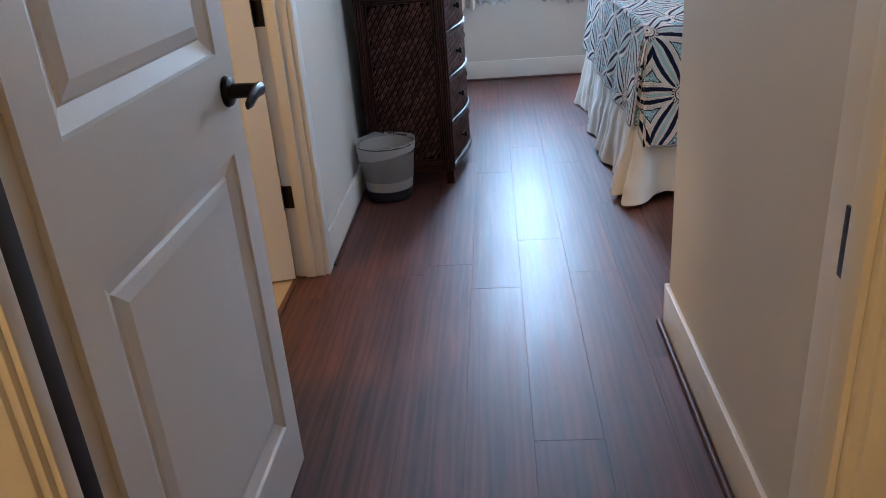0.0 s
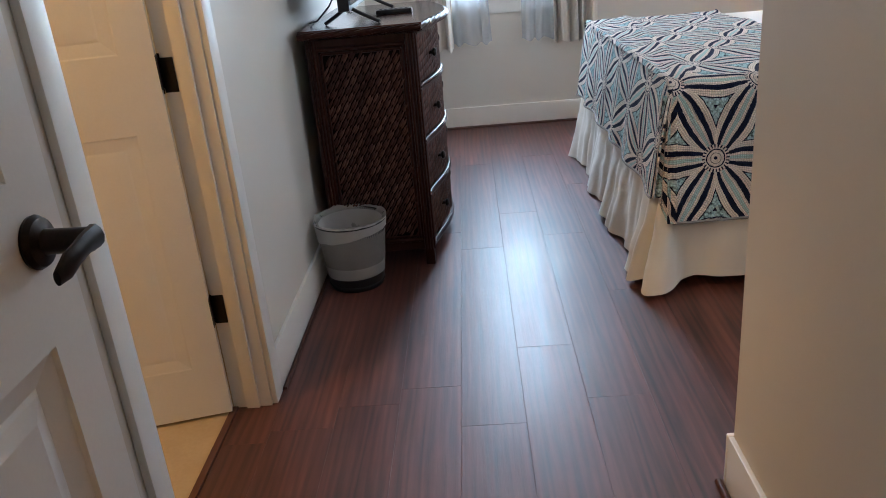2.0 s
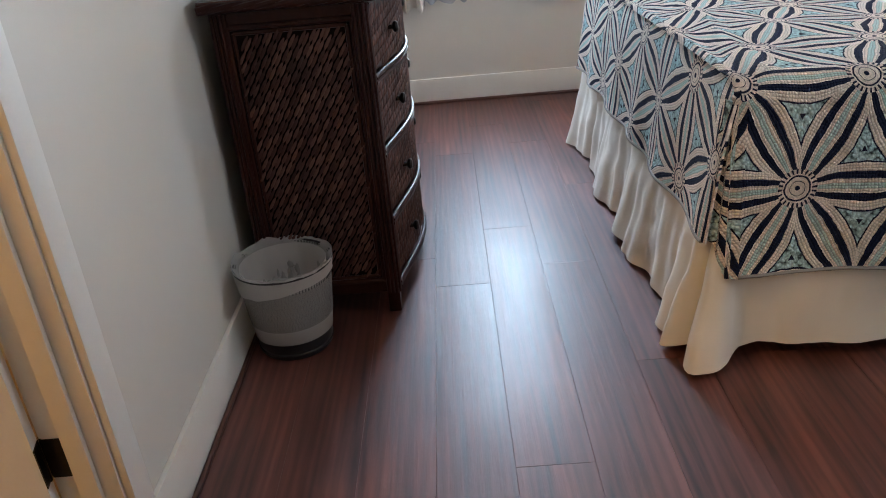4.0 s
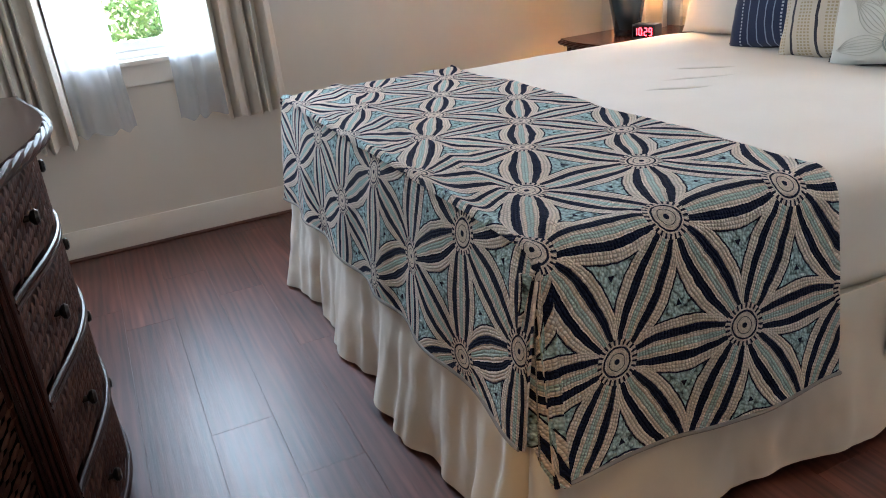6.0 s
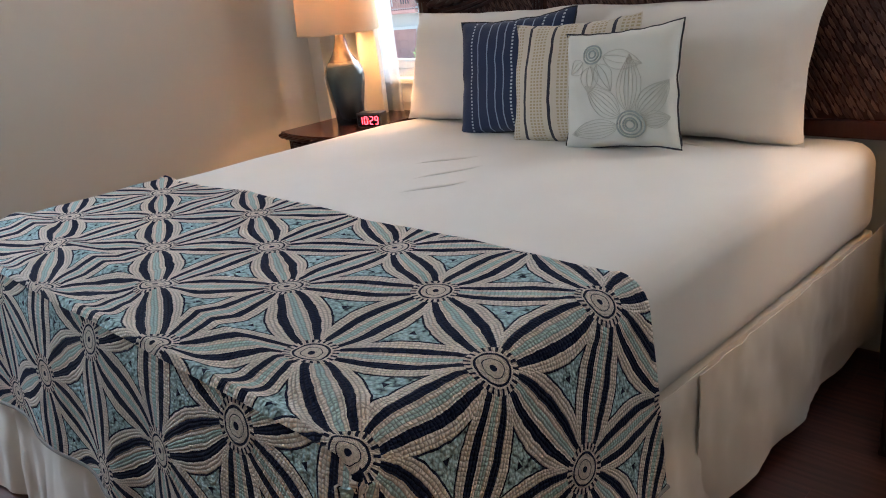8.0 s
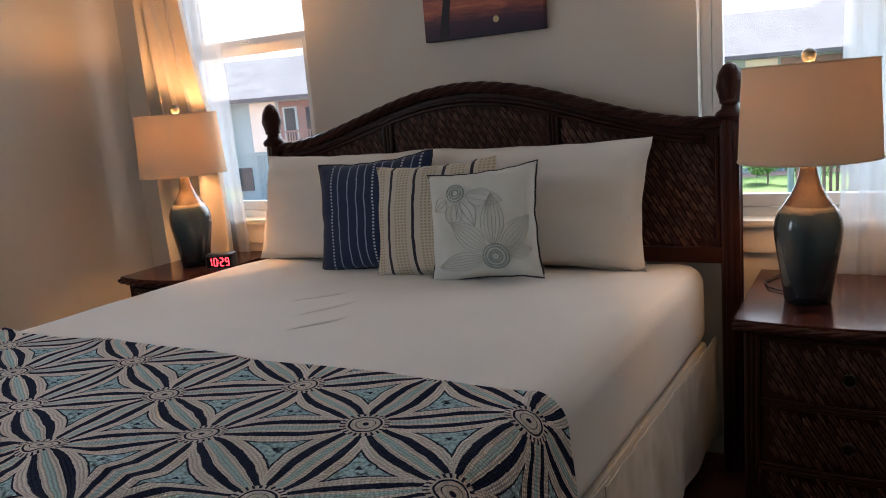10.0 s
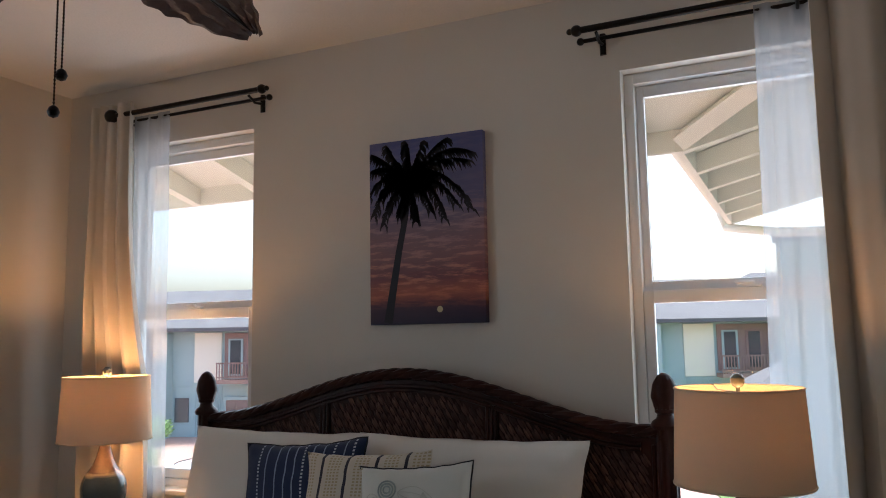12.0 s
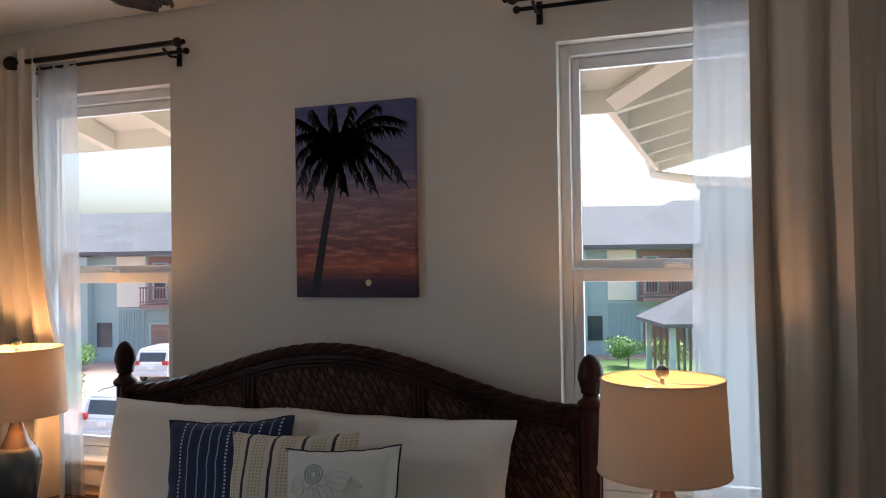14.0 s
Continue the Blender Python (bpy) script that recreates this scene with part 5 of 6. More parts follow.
def nightstand(name, x0, x1, y0, y1, group, NZ=0.715):
    ns = thing(name, ((x0 + x1) / 2, (y0 + y1) / 2, 0), "dark red-brown nightstand with three woven drawers", "nightstand", group)
    yc, hw = (y0 + y1) / 2, (y1 - y0) / 2

    def front(y, proud=0.0):
        return x0 + 0.035 - 0.03 * math.cos(math.pi * (y - yc) / (2 * hw)) - proud
    part("carcass", boxes((x0 + 0.05, x1 - 0.01, y0 + 0.02, y1 - 0.02, 0.06, NZ - 0.03)), DARKWOOD, ns)
    for y in (y0 + 0.025, y1 - 0.025):
        for x in (x0 + 0.05, x1 - 0.03):
            leg = part("leg", boxes((x - 0.022, x + 0.022, y - 0.022, y + 0.022, 0, NZ - 0.03), bevel=0.006), DARKWOOD, ns)
            for k in (-1, 0, 1):
                part("reed", tube([(x - 0.023, y + 0.013 * k, 0.02), (x - 0.023, y + 0.013 * k, NZ - 0.035)], 0.006, 8), DARKWOOD, leg)
    top = [(x1, y0 - 0.02)] + [(front(y0 + (y1 - y0) * k / 16, 0.03), y0 - 0.02 + (y1 - y0 + 0.04) * k / 16) for k in range(17)] + [(x1, y1 + 0.02)]
    part("top", outline(top[::-1], NZ - 0.028, NZ, "z"), REDWOOD, ns, "polished red-brown top", smooth=False)
    bm = bmesh.new()
    for s in range(3):
        tube([(p[0] - 0.004 + 0.006 * math.cos(i * 1.1 + s * 2.1), p[1], NZ - 0.018 + 0.006 * math.sin(i * 1.1 + s * 2.1)) for i, p in enumerate(top[1:-1])], 0.008, 7, bm)
    part("rope_edge", bm, DARKWOOD, ns)
    for i in range(3):
        z0, z1 = 0.10 + i * 0.193, 0.10 + i * 0.193 + 0.172

        def slab(z0=z0, z1=z1):
            return sheet(lambda a, b: (front(y0 + 0.055 + (y1 - y0 - 0.11) * a) + 0.022, y0 + 0.055 + (y1 - y0 - 0.11) * a, z0 + (z1 - z0) * b), 14, 3, 0.02)
        d = part("drawer", slab(), DARKWOOD, ns)
        weave_part("woven_front", d, lambda a, b: y0 + 0.07 < a < y1 - 0.07 and z0 + 0.012 < b < z1 - 0.012, lambda a, b, h: (front(a) - h - 0.002, a, b), spread=((y0, y1), (z0, z1)))
        kb = lathe(((0.0, 0.0), (0.008, 0.0), (0.007, 0.012), (0.016, 0.018), (0.0175, 0.025), (0.013, 0.031), (0.0, 0.033)), (0, 0, 0), 16)
        bmesh.ops.transform(kb, matrix=Matrix.Translation((front(yc), yc, (z0 + z1) / 2)) @ Matrix.Rotation(radians(-90), 4, "Y"), verts=kb.verts)
        part("knob", kb, BRONZE, d)
        bm = bmesh.new()
        for dz in (0.004, 0.016):
            tube([(front(y0 + 0.045 + (y1 - y0 - 0.09) * k / 16, 0.003), y0 + 0.045 + (y1 - y0 - 0.09) * k / 16, z1 + dz) for k in range(17)], 0.006, 7, bm)
        part("front_rail", bm, DARKWOOD, ns)
    return ns


nightstand("nightstand", 2.55, 3.165, 2.93, 3.47, "nightstands beside the bed")
nightstand("nightstand", 2.58, 3.165, 5.66, 6.03, "nightstands beside the bed", 0.732)


def ceramic():
    m, n, l, p = mat("glazed_ceramic")
    tc = n.new("ShaderNodeTexCoord")
    sep = n.new("ShaderNodeSeparateXYZ")
    l.new(tc.outputs["Object"], sep.inputs[0])
    v = coords(n, l, (1, 1, 7))
    streak = noise_tex(n, l, v, 9, 4)
    h = mth(n, l, "ADD", sep.outputs[2], mth(n, l, "MULTIPLY", mth(n, l, "SUBTRACT", streak, 0.5), 0.035))
    r = ramp(n, ((0.0, (0.008, 0.013, 0.017)), (0.22, (0.014, 0.030, 0.038)), (0.50, (0.030, 0.058, 0.068)), (0.66, (0.05, 0.075, 0.078)), (0.70, (0.40, 0.33, 0.24)), (0.72, (0.10, 0.062, 0.042)), (0.85, (0.17, 0.105, 0.07)), (0.95, (0.09, 0.055, 0.04))))
    l.new(mth(n, l, "DIVIDE", h, 0.40), r.inputs[0])
    speck = noise_tex(n, l, coords(n, l), 70, 3)
    l.new(mixcol(n, l, mth(n, l, "MULTIPLY", speck, 0.45), r.outputs[0], (0.03, 0.03, 0.032)), p.inputs["Base Color"])
    p.inputs["Roughness"].default_value = 0.16
    p.inputs["Coat Weight"].default_value = 0.4
    bump(n, l, streak, p, 0.12, 0.003)
    return m


CERAMIC = ceramic()
GLASSBALL = surface("grey_green_glass", (0.10, 0.11, 0.09), (0.18, 0.19, 0.16), 0.12, 12, 60, 0.02, 0.001)


def table_lamp(x, y, watts, label, NZ=0.715):
    lp = thing("table_lamp", (x, y, NZ), label, "table lamp", "lamps on the nightstands")
    body = part("base", lathe(((0.0, 0), (0.060, 0.0), (0.064, 0.008), (0.066, 0.03), (0.073, 0.08), (0.083, 0.14), (0.0905, 0.19), (0.092, 0.22), (0.088, 0.245), (0.078, 0.268), (0.063, 0.29), (0.048, 0.312), (0.035, 0.34), (0.026, 0.37), (0.022, 0.395), (0.020, 0.402), (0.0, 0.402)), (x, y, NZ), 40), CERAMIC, lp, "teal and brown glazed ceramic base")
    part("socket", lathe(((0.0, 0.40), (0.014, 0.40), (0.014, 0.415), (0.019, 0.42), (0.019, 0.47), (0.0, 0.47)), (x, y, NZ), 20), STEEL, lp)
    part("bulb", lathe(((0.0, 0.47), (0.014, 0.475), (0.028, 0.51), (0.030, 0.53), (0.022, 0.555), (0.0, 0.565)), (x, y, NZ), 20), emitter("warm_bulb", (1.0, 0.72, 0.40), 8.0), lp)
    z0, z1, r0, r1 = 0.415, 0.678, 0.187, 0.174
    sh = bmesh.new()
    st = 56
    rings = [[sh.verts.new((x + r * math.cos(2 * math.pi * k / st), y + r * math.sin(2 * math.pi * k / st), NZ + z)) for k in range(st)] for r, z in ((r0, z0), (r1, z1), (r1 - 0.002, z1), (r0 - 0.002, z0))]
    for a in range(4):
        for k in range(st):
            sh.faces.new((rings[a][k], rings[a][(k + 1) % st], rings[(a + 1) % 4][(k + 1) % st], rings[(a + 1) % 4][k]))
    s = part("shade", sh, SHADE, lp, "white linen drum shade")
    for r, z in ((r0, z0), (r1, z1)):
        part("rim", tube([(x + r * math.cos(2 * math.pi * k / 48), y + r * math.sin(2 * math.pi * k / 48), NZ + z) for k in range(49)], 0.0032, 6), SHADE, s)
    bm = bmesh.new()
    for k in range(3):
        a = 2 * math.pi * k / 3 + 0.5
        tube([(x, y, NZ + z1 - 0.012), (x + (r1 - 0.03) * math.cos(a), y + (r1 - 0.03) * math.sin(a), NZ + z1 - 0.012), (x + r1 * math.cos(a), y + r1 * math.sin(a), NZ + z1)], 0.0018, 6, bm)
    for sgn in (-1, 1):
        tube([(x, y + sgn * 0.012, NZ + 0.465), (x, y + sgn * 0.05, NZ + 0.52), (x, y + sgn * 0.05, NZ + 0.60), (x, y + sgn * 0.006, NZ + z1 - 0.012)], 0.002, 6, bm)
    part("harp", bm, STEEL, lp)
    part("finial", lathe(((0.0, 0.662), (0.006, 0.664), (0.006, 0.68), (0.014, 0.684), (0.0195, 0.695), (0.019, 0.708), (0.010, 0.718), (0.0, 0.72)), (x, y, NZ), 20), GLASSBALL, lp, "round grey-green glass finial")
    part("cord", tube([(x + 0.05, y + 0.03, NZ + 0.006), (x + 0.12, y + 0.12, NZ + 0.005), (x + 0.2, y + 0.14, NZ + 0.005), (x + 0.3, y + 0.1, NZ + 0.005)], 0.003, 6), BLACK, lp)
    lamp("lamp_bulb", "POINT", (x, y, NZ + 0.585), watts, (1.0, 0.50, 0.18), 0.03)
    return lp


table_lamp(2.78, 3.318, 0.36 * LAMP_W, "teal and brown glazed ceramic lamp with lit linen shade")
table_lamp(2.845, 5.852, LAMP_W, "teal and brown glazed ceramic lamp with lit linen shade", 0.732)

# clock radio
NZ = 0.732
clock = thing("alarm_clock", (2.72, 5.68, NZ), "black digital alarm clock with red digits reading 10:29", "alarm clock")
cm = Matrix.Translation((2.79, 5.655, NZ)) @ Matrix.Rotation(radians(-70), 4, "Z")
bm = boxes((-0.062, 0.062, -0.004, 0.06, 0.001, 0.066), bevel=0.007)
bmesh.ops.transform(bm, matrix=cm, verts=bm.verts)
part("case", bm, BLACK, clock)
bm = boxes((-0.055, 0.055, -0.0062, -0.0042, 0.008, 0.058), bevel=0.001)
bmesh.ops.transform(bm, matrix=cm, verts=bm.verts)
part("window", bm, glass_material("dark_clock_face", 0.1, (0.02, 0.004, 0.004)), clock)
SEGS = {"1": "bc", "0": "abcdef", "2": "abged", "9": "abcdfg"}
for i, ch in enumerate("1029"):
    cx, w, h = -0.039 + 0.0255 * i + (0.003 if i > 1 else 0), 0.014, 0.034
    spots = {"a": (0, h / 2, 1), "g": (0, 0, 1), "d": (0, -h / 2, 1), "b": (w / 2, h / 4, 0), "c": (w / 2, -h / 4, 0), "f": (-w / 2, h / 4, 0), "e": (-w / 2, -h / 4, 0)}
    bm = bmesh.new()
    for s in SEGS[ch]:
        sx, sz, flat = spots[s]
        dx, dz = (w * 0.42, 0.0018) if flat else (0.0018, h * 0.21)
        block(bm, cx + sx - dx, cx + sx + dx, -0.0076, -0.0066, 0.033 + sz - dz, 0.033 + sz + dz)
    bmesh.ops.transform(bm, matrix=cm, verts=bm.verts)
    part("digit", bm, DIGIT, clock, "glowing red digit")
bm = boxes((-0.0015, 0.0015, -0.0076, -0.0066, 0.038, 0.041), (-0.0015, 0.0015, -0.0076, -0.0066, 0.025, 0.028))
bmesh.ops.transform(bm, matrix=cm, verts=bm.verts)
part("colon", bm, DIGIT, clock)

# ---- curtains ----


def curtain(name, label, material, axis, face, a_top, a_bot, z_top, z_bot, folds, amp, seed, parent):
    """Hanging cloth with soft vertical folds, gathered at the rod."""
    def f(a, b):
        k = min(1.0, b / 0.62) ** 3 if name == "drape" else b
        lo, hi = a_top[0] + (a_bot[0] - a_top[0]) * k, a_top[1] + (a_bot[1] - a_top[1]) * k
        s = a + 0.05 * math.sin(9 * a + seed) + 0.02 * wob(a * 4, b * 3, seed)
        p = lo + (hi - lo) * a + 0.008 * wob(a * 5, b * 3, seed + 3)
        d = amp * (0.55 + 0.45 * b) * (math.sin(2 * math.pi * folds * s + seed) + 0.3 * math.sin(2 * math.pi * folds * 2.3 * s)) + 0.012 * wob(a * 3, b * 4, seed)
        z = z_top + (z_bot - z_top) * b + (0.012 * math.sin(2 * math.pi * folds * s + 1) if b > 0.97 else 0)
        return (face - d, p, z) if axis == "x" else (p, face - d, z)
    return part(name, sheet(f, int(folds * 12), 36, 0.002 if material is DRAPE else 0.0), material, parent, label)


def rods(name, axis, face, a0, a1, z, flange, group):
    """Double dark rod with a ball end, small knob ends and brackets."""
    def at(p, d, zz):
        return (face - d, p, zz) if axis == "x" else (p, face - d, zz)
    ob = thing(name, at((a0 + a1) / 2, 0.05, z), "dark bronze double curtain rod with ball ends", "curtain rod", group)
    part("front_rod", tube([at(a0, 0.105, z), at(a1, 0.105, z)], 0.0125, 14), BRONZE, ob)
    part("back_rod", tube([at(a0, 0.05, z - 0.022), at(a1, 0.05, z - 0.022)], 0.008, 12), BRONZE, ob)
    for p, out in ((a0, -1), (a1, 1)):
        big = p == flange
        c = at(p + out * 0.012, 0.105, z)
        bm = bmesh.new()
        bmesh.ops.create_icosphere(bm, subdivisions=3, radius=0.034 if big else 0.021, matrix=Matrix.Translation(c))
        if not big:
            bmesh.ops.create_icosphere(bm, subdivisions=2, radius=0.012, matrix=Matrix.Translation(at(p + out * 0.038, 0.105, z)))
            bmesh.ops.create_icosphere(bm, subdivisions=2, radius=0.015, matrix=Matrix.Translation(at(p + out * 0.012, 0.05, z - 0.022)))
        part("ball_end", bm, BRONZE, ob)
        q = p - out * 0.06
        bm = tube([at(q, 0.003, z - 0.03), at(q, 0.06, z - 0.04), at(q, 0.105, z - 0.018)], 0.006, 8)
        tube([at(q, 0.002, z - 0.07), at(q, 0.002, z + 0.01)], 0.012, 10, bm)
        part("bracket", bm, BRONZE, ob)
    return ob


RZ = 2.652
rods("curtain_rod", "x", XE, 5.25, 6.13, RZ, 6.13, "curtain rods")
rods("curtain_rod", "x", XE, 3.03, 3.81, RZ, 3.03, "curtain rods")
rods("curtain_rod", "y", YN, 0.05, 1.27, RZ, 1.27, "curtain rods")
for ax, face, drape, drape_b, voile, voile_b, seed, what in (
        ("x", XE, (6.00, 6.29), (5.86, 6.31), (5.815, 6.04), (5.79, 6.01), 1.0, "window_1"),
        ("x", XE, (2.70, 3.06), (2.70, 3.05), (3.04, 3.225), (3.03, 3.26), 4.0, "window_2"),
        ("y", YN, (1.00, 1.235), (0.95, 1.24), (0.79, 1.02), (0.74, 0.97), 7.0, "window_3"),
        ("y", YN, (0.05, 0.27), (0.05, 0.28), (0.25, 0.46), (0.27, 0.54), 9.5, "window_3")):
    c = thing("curtain", ((face - 0.1, drape[0], 0.5) if ax == "x" else (drape[0], face - 0.1, 0.5)), "greige curtain drawn aside at the window", "curtain", "curtains at the windows")
    curtain("drape", "", DRAPE, ax, face - 0.105, drape, drape_b, RZ + 0.055, 0.56, 2.6 if what == "window_2" else 4.5, 0.052 if what == "window_2" else 0.037, seed, c)
    s = thing("sheer_curtain", ((face - 0.05, voile[0], 0.5) if ax == "x" else (voile[0], face - 0.05, 0.5)), "white sheer voile curtain gathered at the window", "sheer curtain", "sheers at the windows")
    curtain("voile", "", SHEER, ax, face - 0.056, voile, voile_b, RZ - 0.004, 0.585, 3.0, 0.006, seed + 2, s)

# ---- picture ----
CY, CZ, CW, CH, CF = 4.734, 2.355, 0.506, 0.75, XE - 0.036


def sunset():
    m, n, l, p = mat("sunset_canvas")
    tc = n.new("ShaderNodeTexCoord")
    sep = n.new("ShaderNodeSeparateXYZ")
    l.new(tc.outputs["Object"], sep.inputs[0])
    v = coords(n, l, (1, 1, 5.5))
    cloud = noise_tex(n, l, v, 5.5, 7, 0.62)
    h = mth(n, l, "ADD", mth(n, l, "DIVIDE", sep.outputs[2], CH), mth(n, l, "MULTIPLY", mth(n, l, "SUBTRACT", cloud, 0.5), 0.10))
    r = ramp(n, ((0.0, (0.022, 0.018, 0.045)), (0.09, (0.07, 0.03, 0.055)), (0.17, (0.40, 0.12, 0.075)), (0.25, (0.20, 0.075, 0.085)), (0.36, (0.25, 0.13, 0.14)), (0.50, (0.22, 0.145, 0.185)), (0.62, (0.12, 0.115, 0.22)), (1.0, (0.065, 0.08, 0.22))))
    l.new(h, r.inputs[0])
    streak = ramp(n, ((0.49, (0, 0, 0)), (0.60, (1, 1, 1))))
    l.new(noise_tex(n, l, coords(n, l, (1, 1.2, 8)), 6, 8, 0.65), streak.inputs[0])
    band = ramp(n, ((0.08, (0, 0, 0)), (0.2, (0.9, 0.9, 0.9)), (0.52, (0.65, 0.65, 0.65)), (0.70, (0.08, 0.08, 0.08))))
    l.new(mth(n, l, "DIVIDE", sep.outputs[2], CH), band.inputs[0])
    warm = ramp(n, ((0.12, (0.66, 0.20, 0.10)), (0.3, (0.56, 0.25, 0.20)), (0.55, (0.38, 0.27, 0.30))))
    l.new(mth(n, l, "DIVIDE", sep.outputs[2], CH), warm.inputs[0])
    l.new(mixcol(n, l, mth(n, l, "MULTIPLY", streak.outputs[0], band.outputs[0]), r.outputs[0], warm.outputs[0]), p.inputs["Base Color"])
    p.inputs["Roughness"].default_value = 0.6
    bump(n, l, noise_tex(n, l, coords(n, l), 700, 2), p, 0.2, 0.0008)
    return m


INK = surface("dark_print_ink", (0.006, 0.006, 0.012), (0.016, 0.014, 0.022), 0.6, 20, 300, 0.1, 0.001)
pic = thing("canvas_picture", (XE - 0.018, CY - CW / 2, CZ - CH), "canvas print of a palm tree before a purple sunset", "picture")
part("canvas", boxes((CF, XE - 0.002, CY - CW, CY, CZ - CH, CZ), bevel=0.003), sunset(), pic)


def onpic(fx, fy, d=0.001):
    return Vector((CF - d, CY - CW * fx, CZ - CH * fy))


def flat_strip(bm, pts, widths):
    left, right = [], []
    for i, p in enumerate(pts):
        a, b = Vector(pts[max(i - 1, 0)]), Vector(pts[min(i + 1, len(pts) - 1)])
        d = (b - a).normalized()
        nrm = Vector((-d.y, d.x)) * widths[i]
        left.append((p[0] + nrm.x / CW * CH, p[1] + nrm.y))
        right.append((p[0] - nrm.x / CW * CH, p[1] - nrm.y))
    lv = [bm.verts.new(onpic(*[min(0.995, max(0.005, c)) for c in q])) for q in left]
    rv = [bm.verts.new(onpic(*[min(0.995, max(0.005, c)) for c in q])) for q in right]
    for i in range(len(pts) - 1):
        bm.faces.new((lv[i], lv[i + 1], rv[i + 1], rv[i]))


palm = bmesh.new()
C0 = (0.36, 0.27)
flat_strip(palm, [(0.36, 0.28), (0.33, 0.42), (0.27, 0.60), (0.215, 0.80), (0.165, 0.993)], [0.017, 0.017, 0.019, 0.022, 0.026])
prnd = random.Random(5)
FRONDS = [((0.02, 0.06), -0.03), ((0.0, 0.16), -0.06), ((0.01, 0.30), -0.10), ((0.05, 0.41), -0.11), ((0.14, 0.45), -0.08), ((0.16, 0.02), -0.01), ((0.33, 0.01), 0.0), ((0.50, 0.02), -0.01), ((0.70, 0.02), -0.04), ((0.90, 0.11), -0.09), ((0.86, 0.15), -0.06), ((0.88, 0.40), -0.13), ((0.76, 0.37), -0.09), ((0.66, 0.44), -0.10), ((0.55, 0.40), -0.06), ((0.42, 0.45), -0.03), ((0.28, 0.42), -0.03), ((0.60, 0.20), -0.05), ((0.56, 0.27), -0.05), ((0.18, 0.22), -0.03), ((0.12, 0.28), -0.05), ((0.44, 0.12), -0.02), ((0.26, 0.12), -0.02)]
for (tx, ty), lift in FRONDS:
    spine = []
    for k in range(17):
        t = k / 16
        spine.append((C0[0] + (tx - C0[0]) * t, C0[1] + (ty - C0[1]) * t + lift * 4 * t * (1 - t)))
    flat_strip(palm, spine, [0.012 * (1 - 0.85 * k / 16) for k in range(17)])
    for k in [h / 2 for h in range(2, 33)]:
        for side in (-1, 1):
            if prnd.random() < 0.1:
                continue
            lo, hi = spine[int(k)], spine[min(16, int(k) + 1)]
            px, py = lo[0] + (hi[0] - lo[0]) * (k % 1), lo[1] + (hi[1] - lo[1]) * (k % 1)
            dx = spine[int(k)][0] - spine[int(k) - 1][0]
            ln = 0.074 * (1 - 0.5 * abs(k / 16 - 0.5)) * (0.7 + 0.5 * prnd.random())
            ex, ey = px + dx * 1.2 + side * 0.035 * (0.4 + prnd.random()), py + ln * (0.95 if side > 0 else 0.75)
            flat_strip(palm, [(px, py), ((px + ex) / 2 + side * 0.01, (py + ey) / 2 - 0.006), (ex, ey)], [0.005, 0.0062, 0.0008])
part("palm_print", palm, INK, pic, "black palm silhouette", smooth=False)
moon = bmesh.new()
bmesh.ops.create_circle(moon, cap_ends=True, segments=24, radius=0.0125, matrix=Matrix.Translation(onpic(0.62, 0.925, 0.0018)) @ Matrix.Rotation(radians(90), 4, "Y"))
part("moon_print", moon, surface("pale_yellow_ink", (0.62, 0.50, 0.26), (0.70, 0.58, 0.32), 0.6, 20, 200, 0.05), pic, smooth=False)

# ---- ceiling fan ----
FXc, FYc, FZ = 1.470, 4.478, 2.45
fan = thing("ceiling_fan", (FXc, FYc, FZ), "dark bronze ceiling fan with carved leaf blades, at rest", "ceiling fan")
part("canopy", lathe(((0.0, 0.0), (0.03, 0.0), (0.055, 0.03), (0.066, 0.06), (0.066, 0.068), (0.0, 0.068)), (FXc, FYc, CEILING - 0.07), 32), BRONZE, fan)
part("downrod", tube([(FXc, FYc, FZ + 0.08), (FXc, FYc, CEILING - 0.06)], 0.012, 14), BRONZE, fan)
part("motor", lathe(((0.0, -0.042), (0.10, -0.04), (0.125, -0.01), (0.125, 0.035), (0.10, 0.07), (0.05, 0.09), (0.0, 0.092)), (FXc, FYc, FZ), 40), BRONZE, fan)
LEAF = surface("carved_palm_wood", (0.028, 0.013, 0.010), (0.075, 0.036, 0.028), 0.55, 14, 80, 0.4, 0.004)
for k in range(5):
    ang = radians(3 + 72 * k)

    def blade(a, b):
        r = 0.20 + 0.45 * a
        half = 0.130 * math.sin(math.pi * min(1, 0.16 + 0.80 * a)) ** 0.7 * (1 - 0.25 * a) + 0.004
        half *= 1 + 0.05 * math.sin(a * 40)
        s = (2 * b - 1)
        y = half * s
        z = FZ + 0.02 - 0.02 * abs(s) ** 1.5 + 0.005 * math.cos(s * 16 - 14 * a) - 0.035 * a * a - 0.20 * y
        return (FXc + r * math.cos(ang) - y * math.sin(ang), FYc + r * math.sin(ang) + y * math.cos(ang), z)
    bl = part("blade", sheet(blade, 40, 20, 0.006), LEAF, fan, "carved palm-leaf blade")
    part("midrib", tube([(FXc + r * math.cos(ang), FYc + r * math.sin(ang), FZ + 0.012 - 0.035 * ((r - 0.2) / 0.47) ** 2) for r in (0.11, 0.2, 0.32, 0.45, 0.58, 0.655)], 0.007, 8), BRONZE, bl)
part("switch_housing", lathe(((0.0, -0.108), (0.05, -0.106), (0.10, -0.092), (0.132, -0.066), (0.138, -0.045), (0.13, -0.040), (0.0, -0.040)), (FXc, FYc, FZ), 40), CEIL, fan, "pale bowl under the motor")
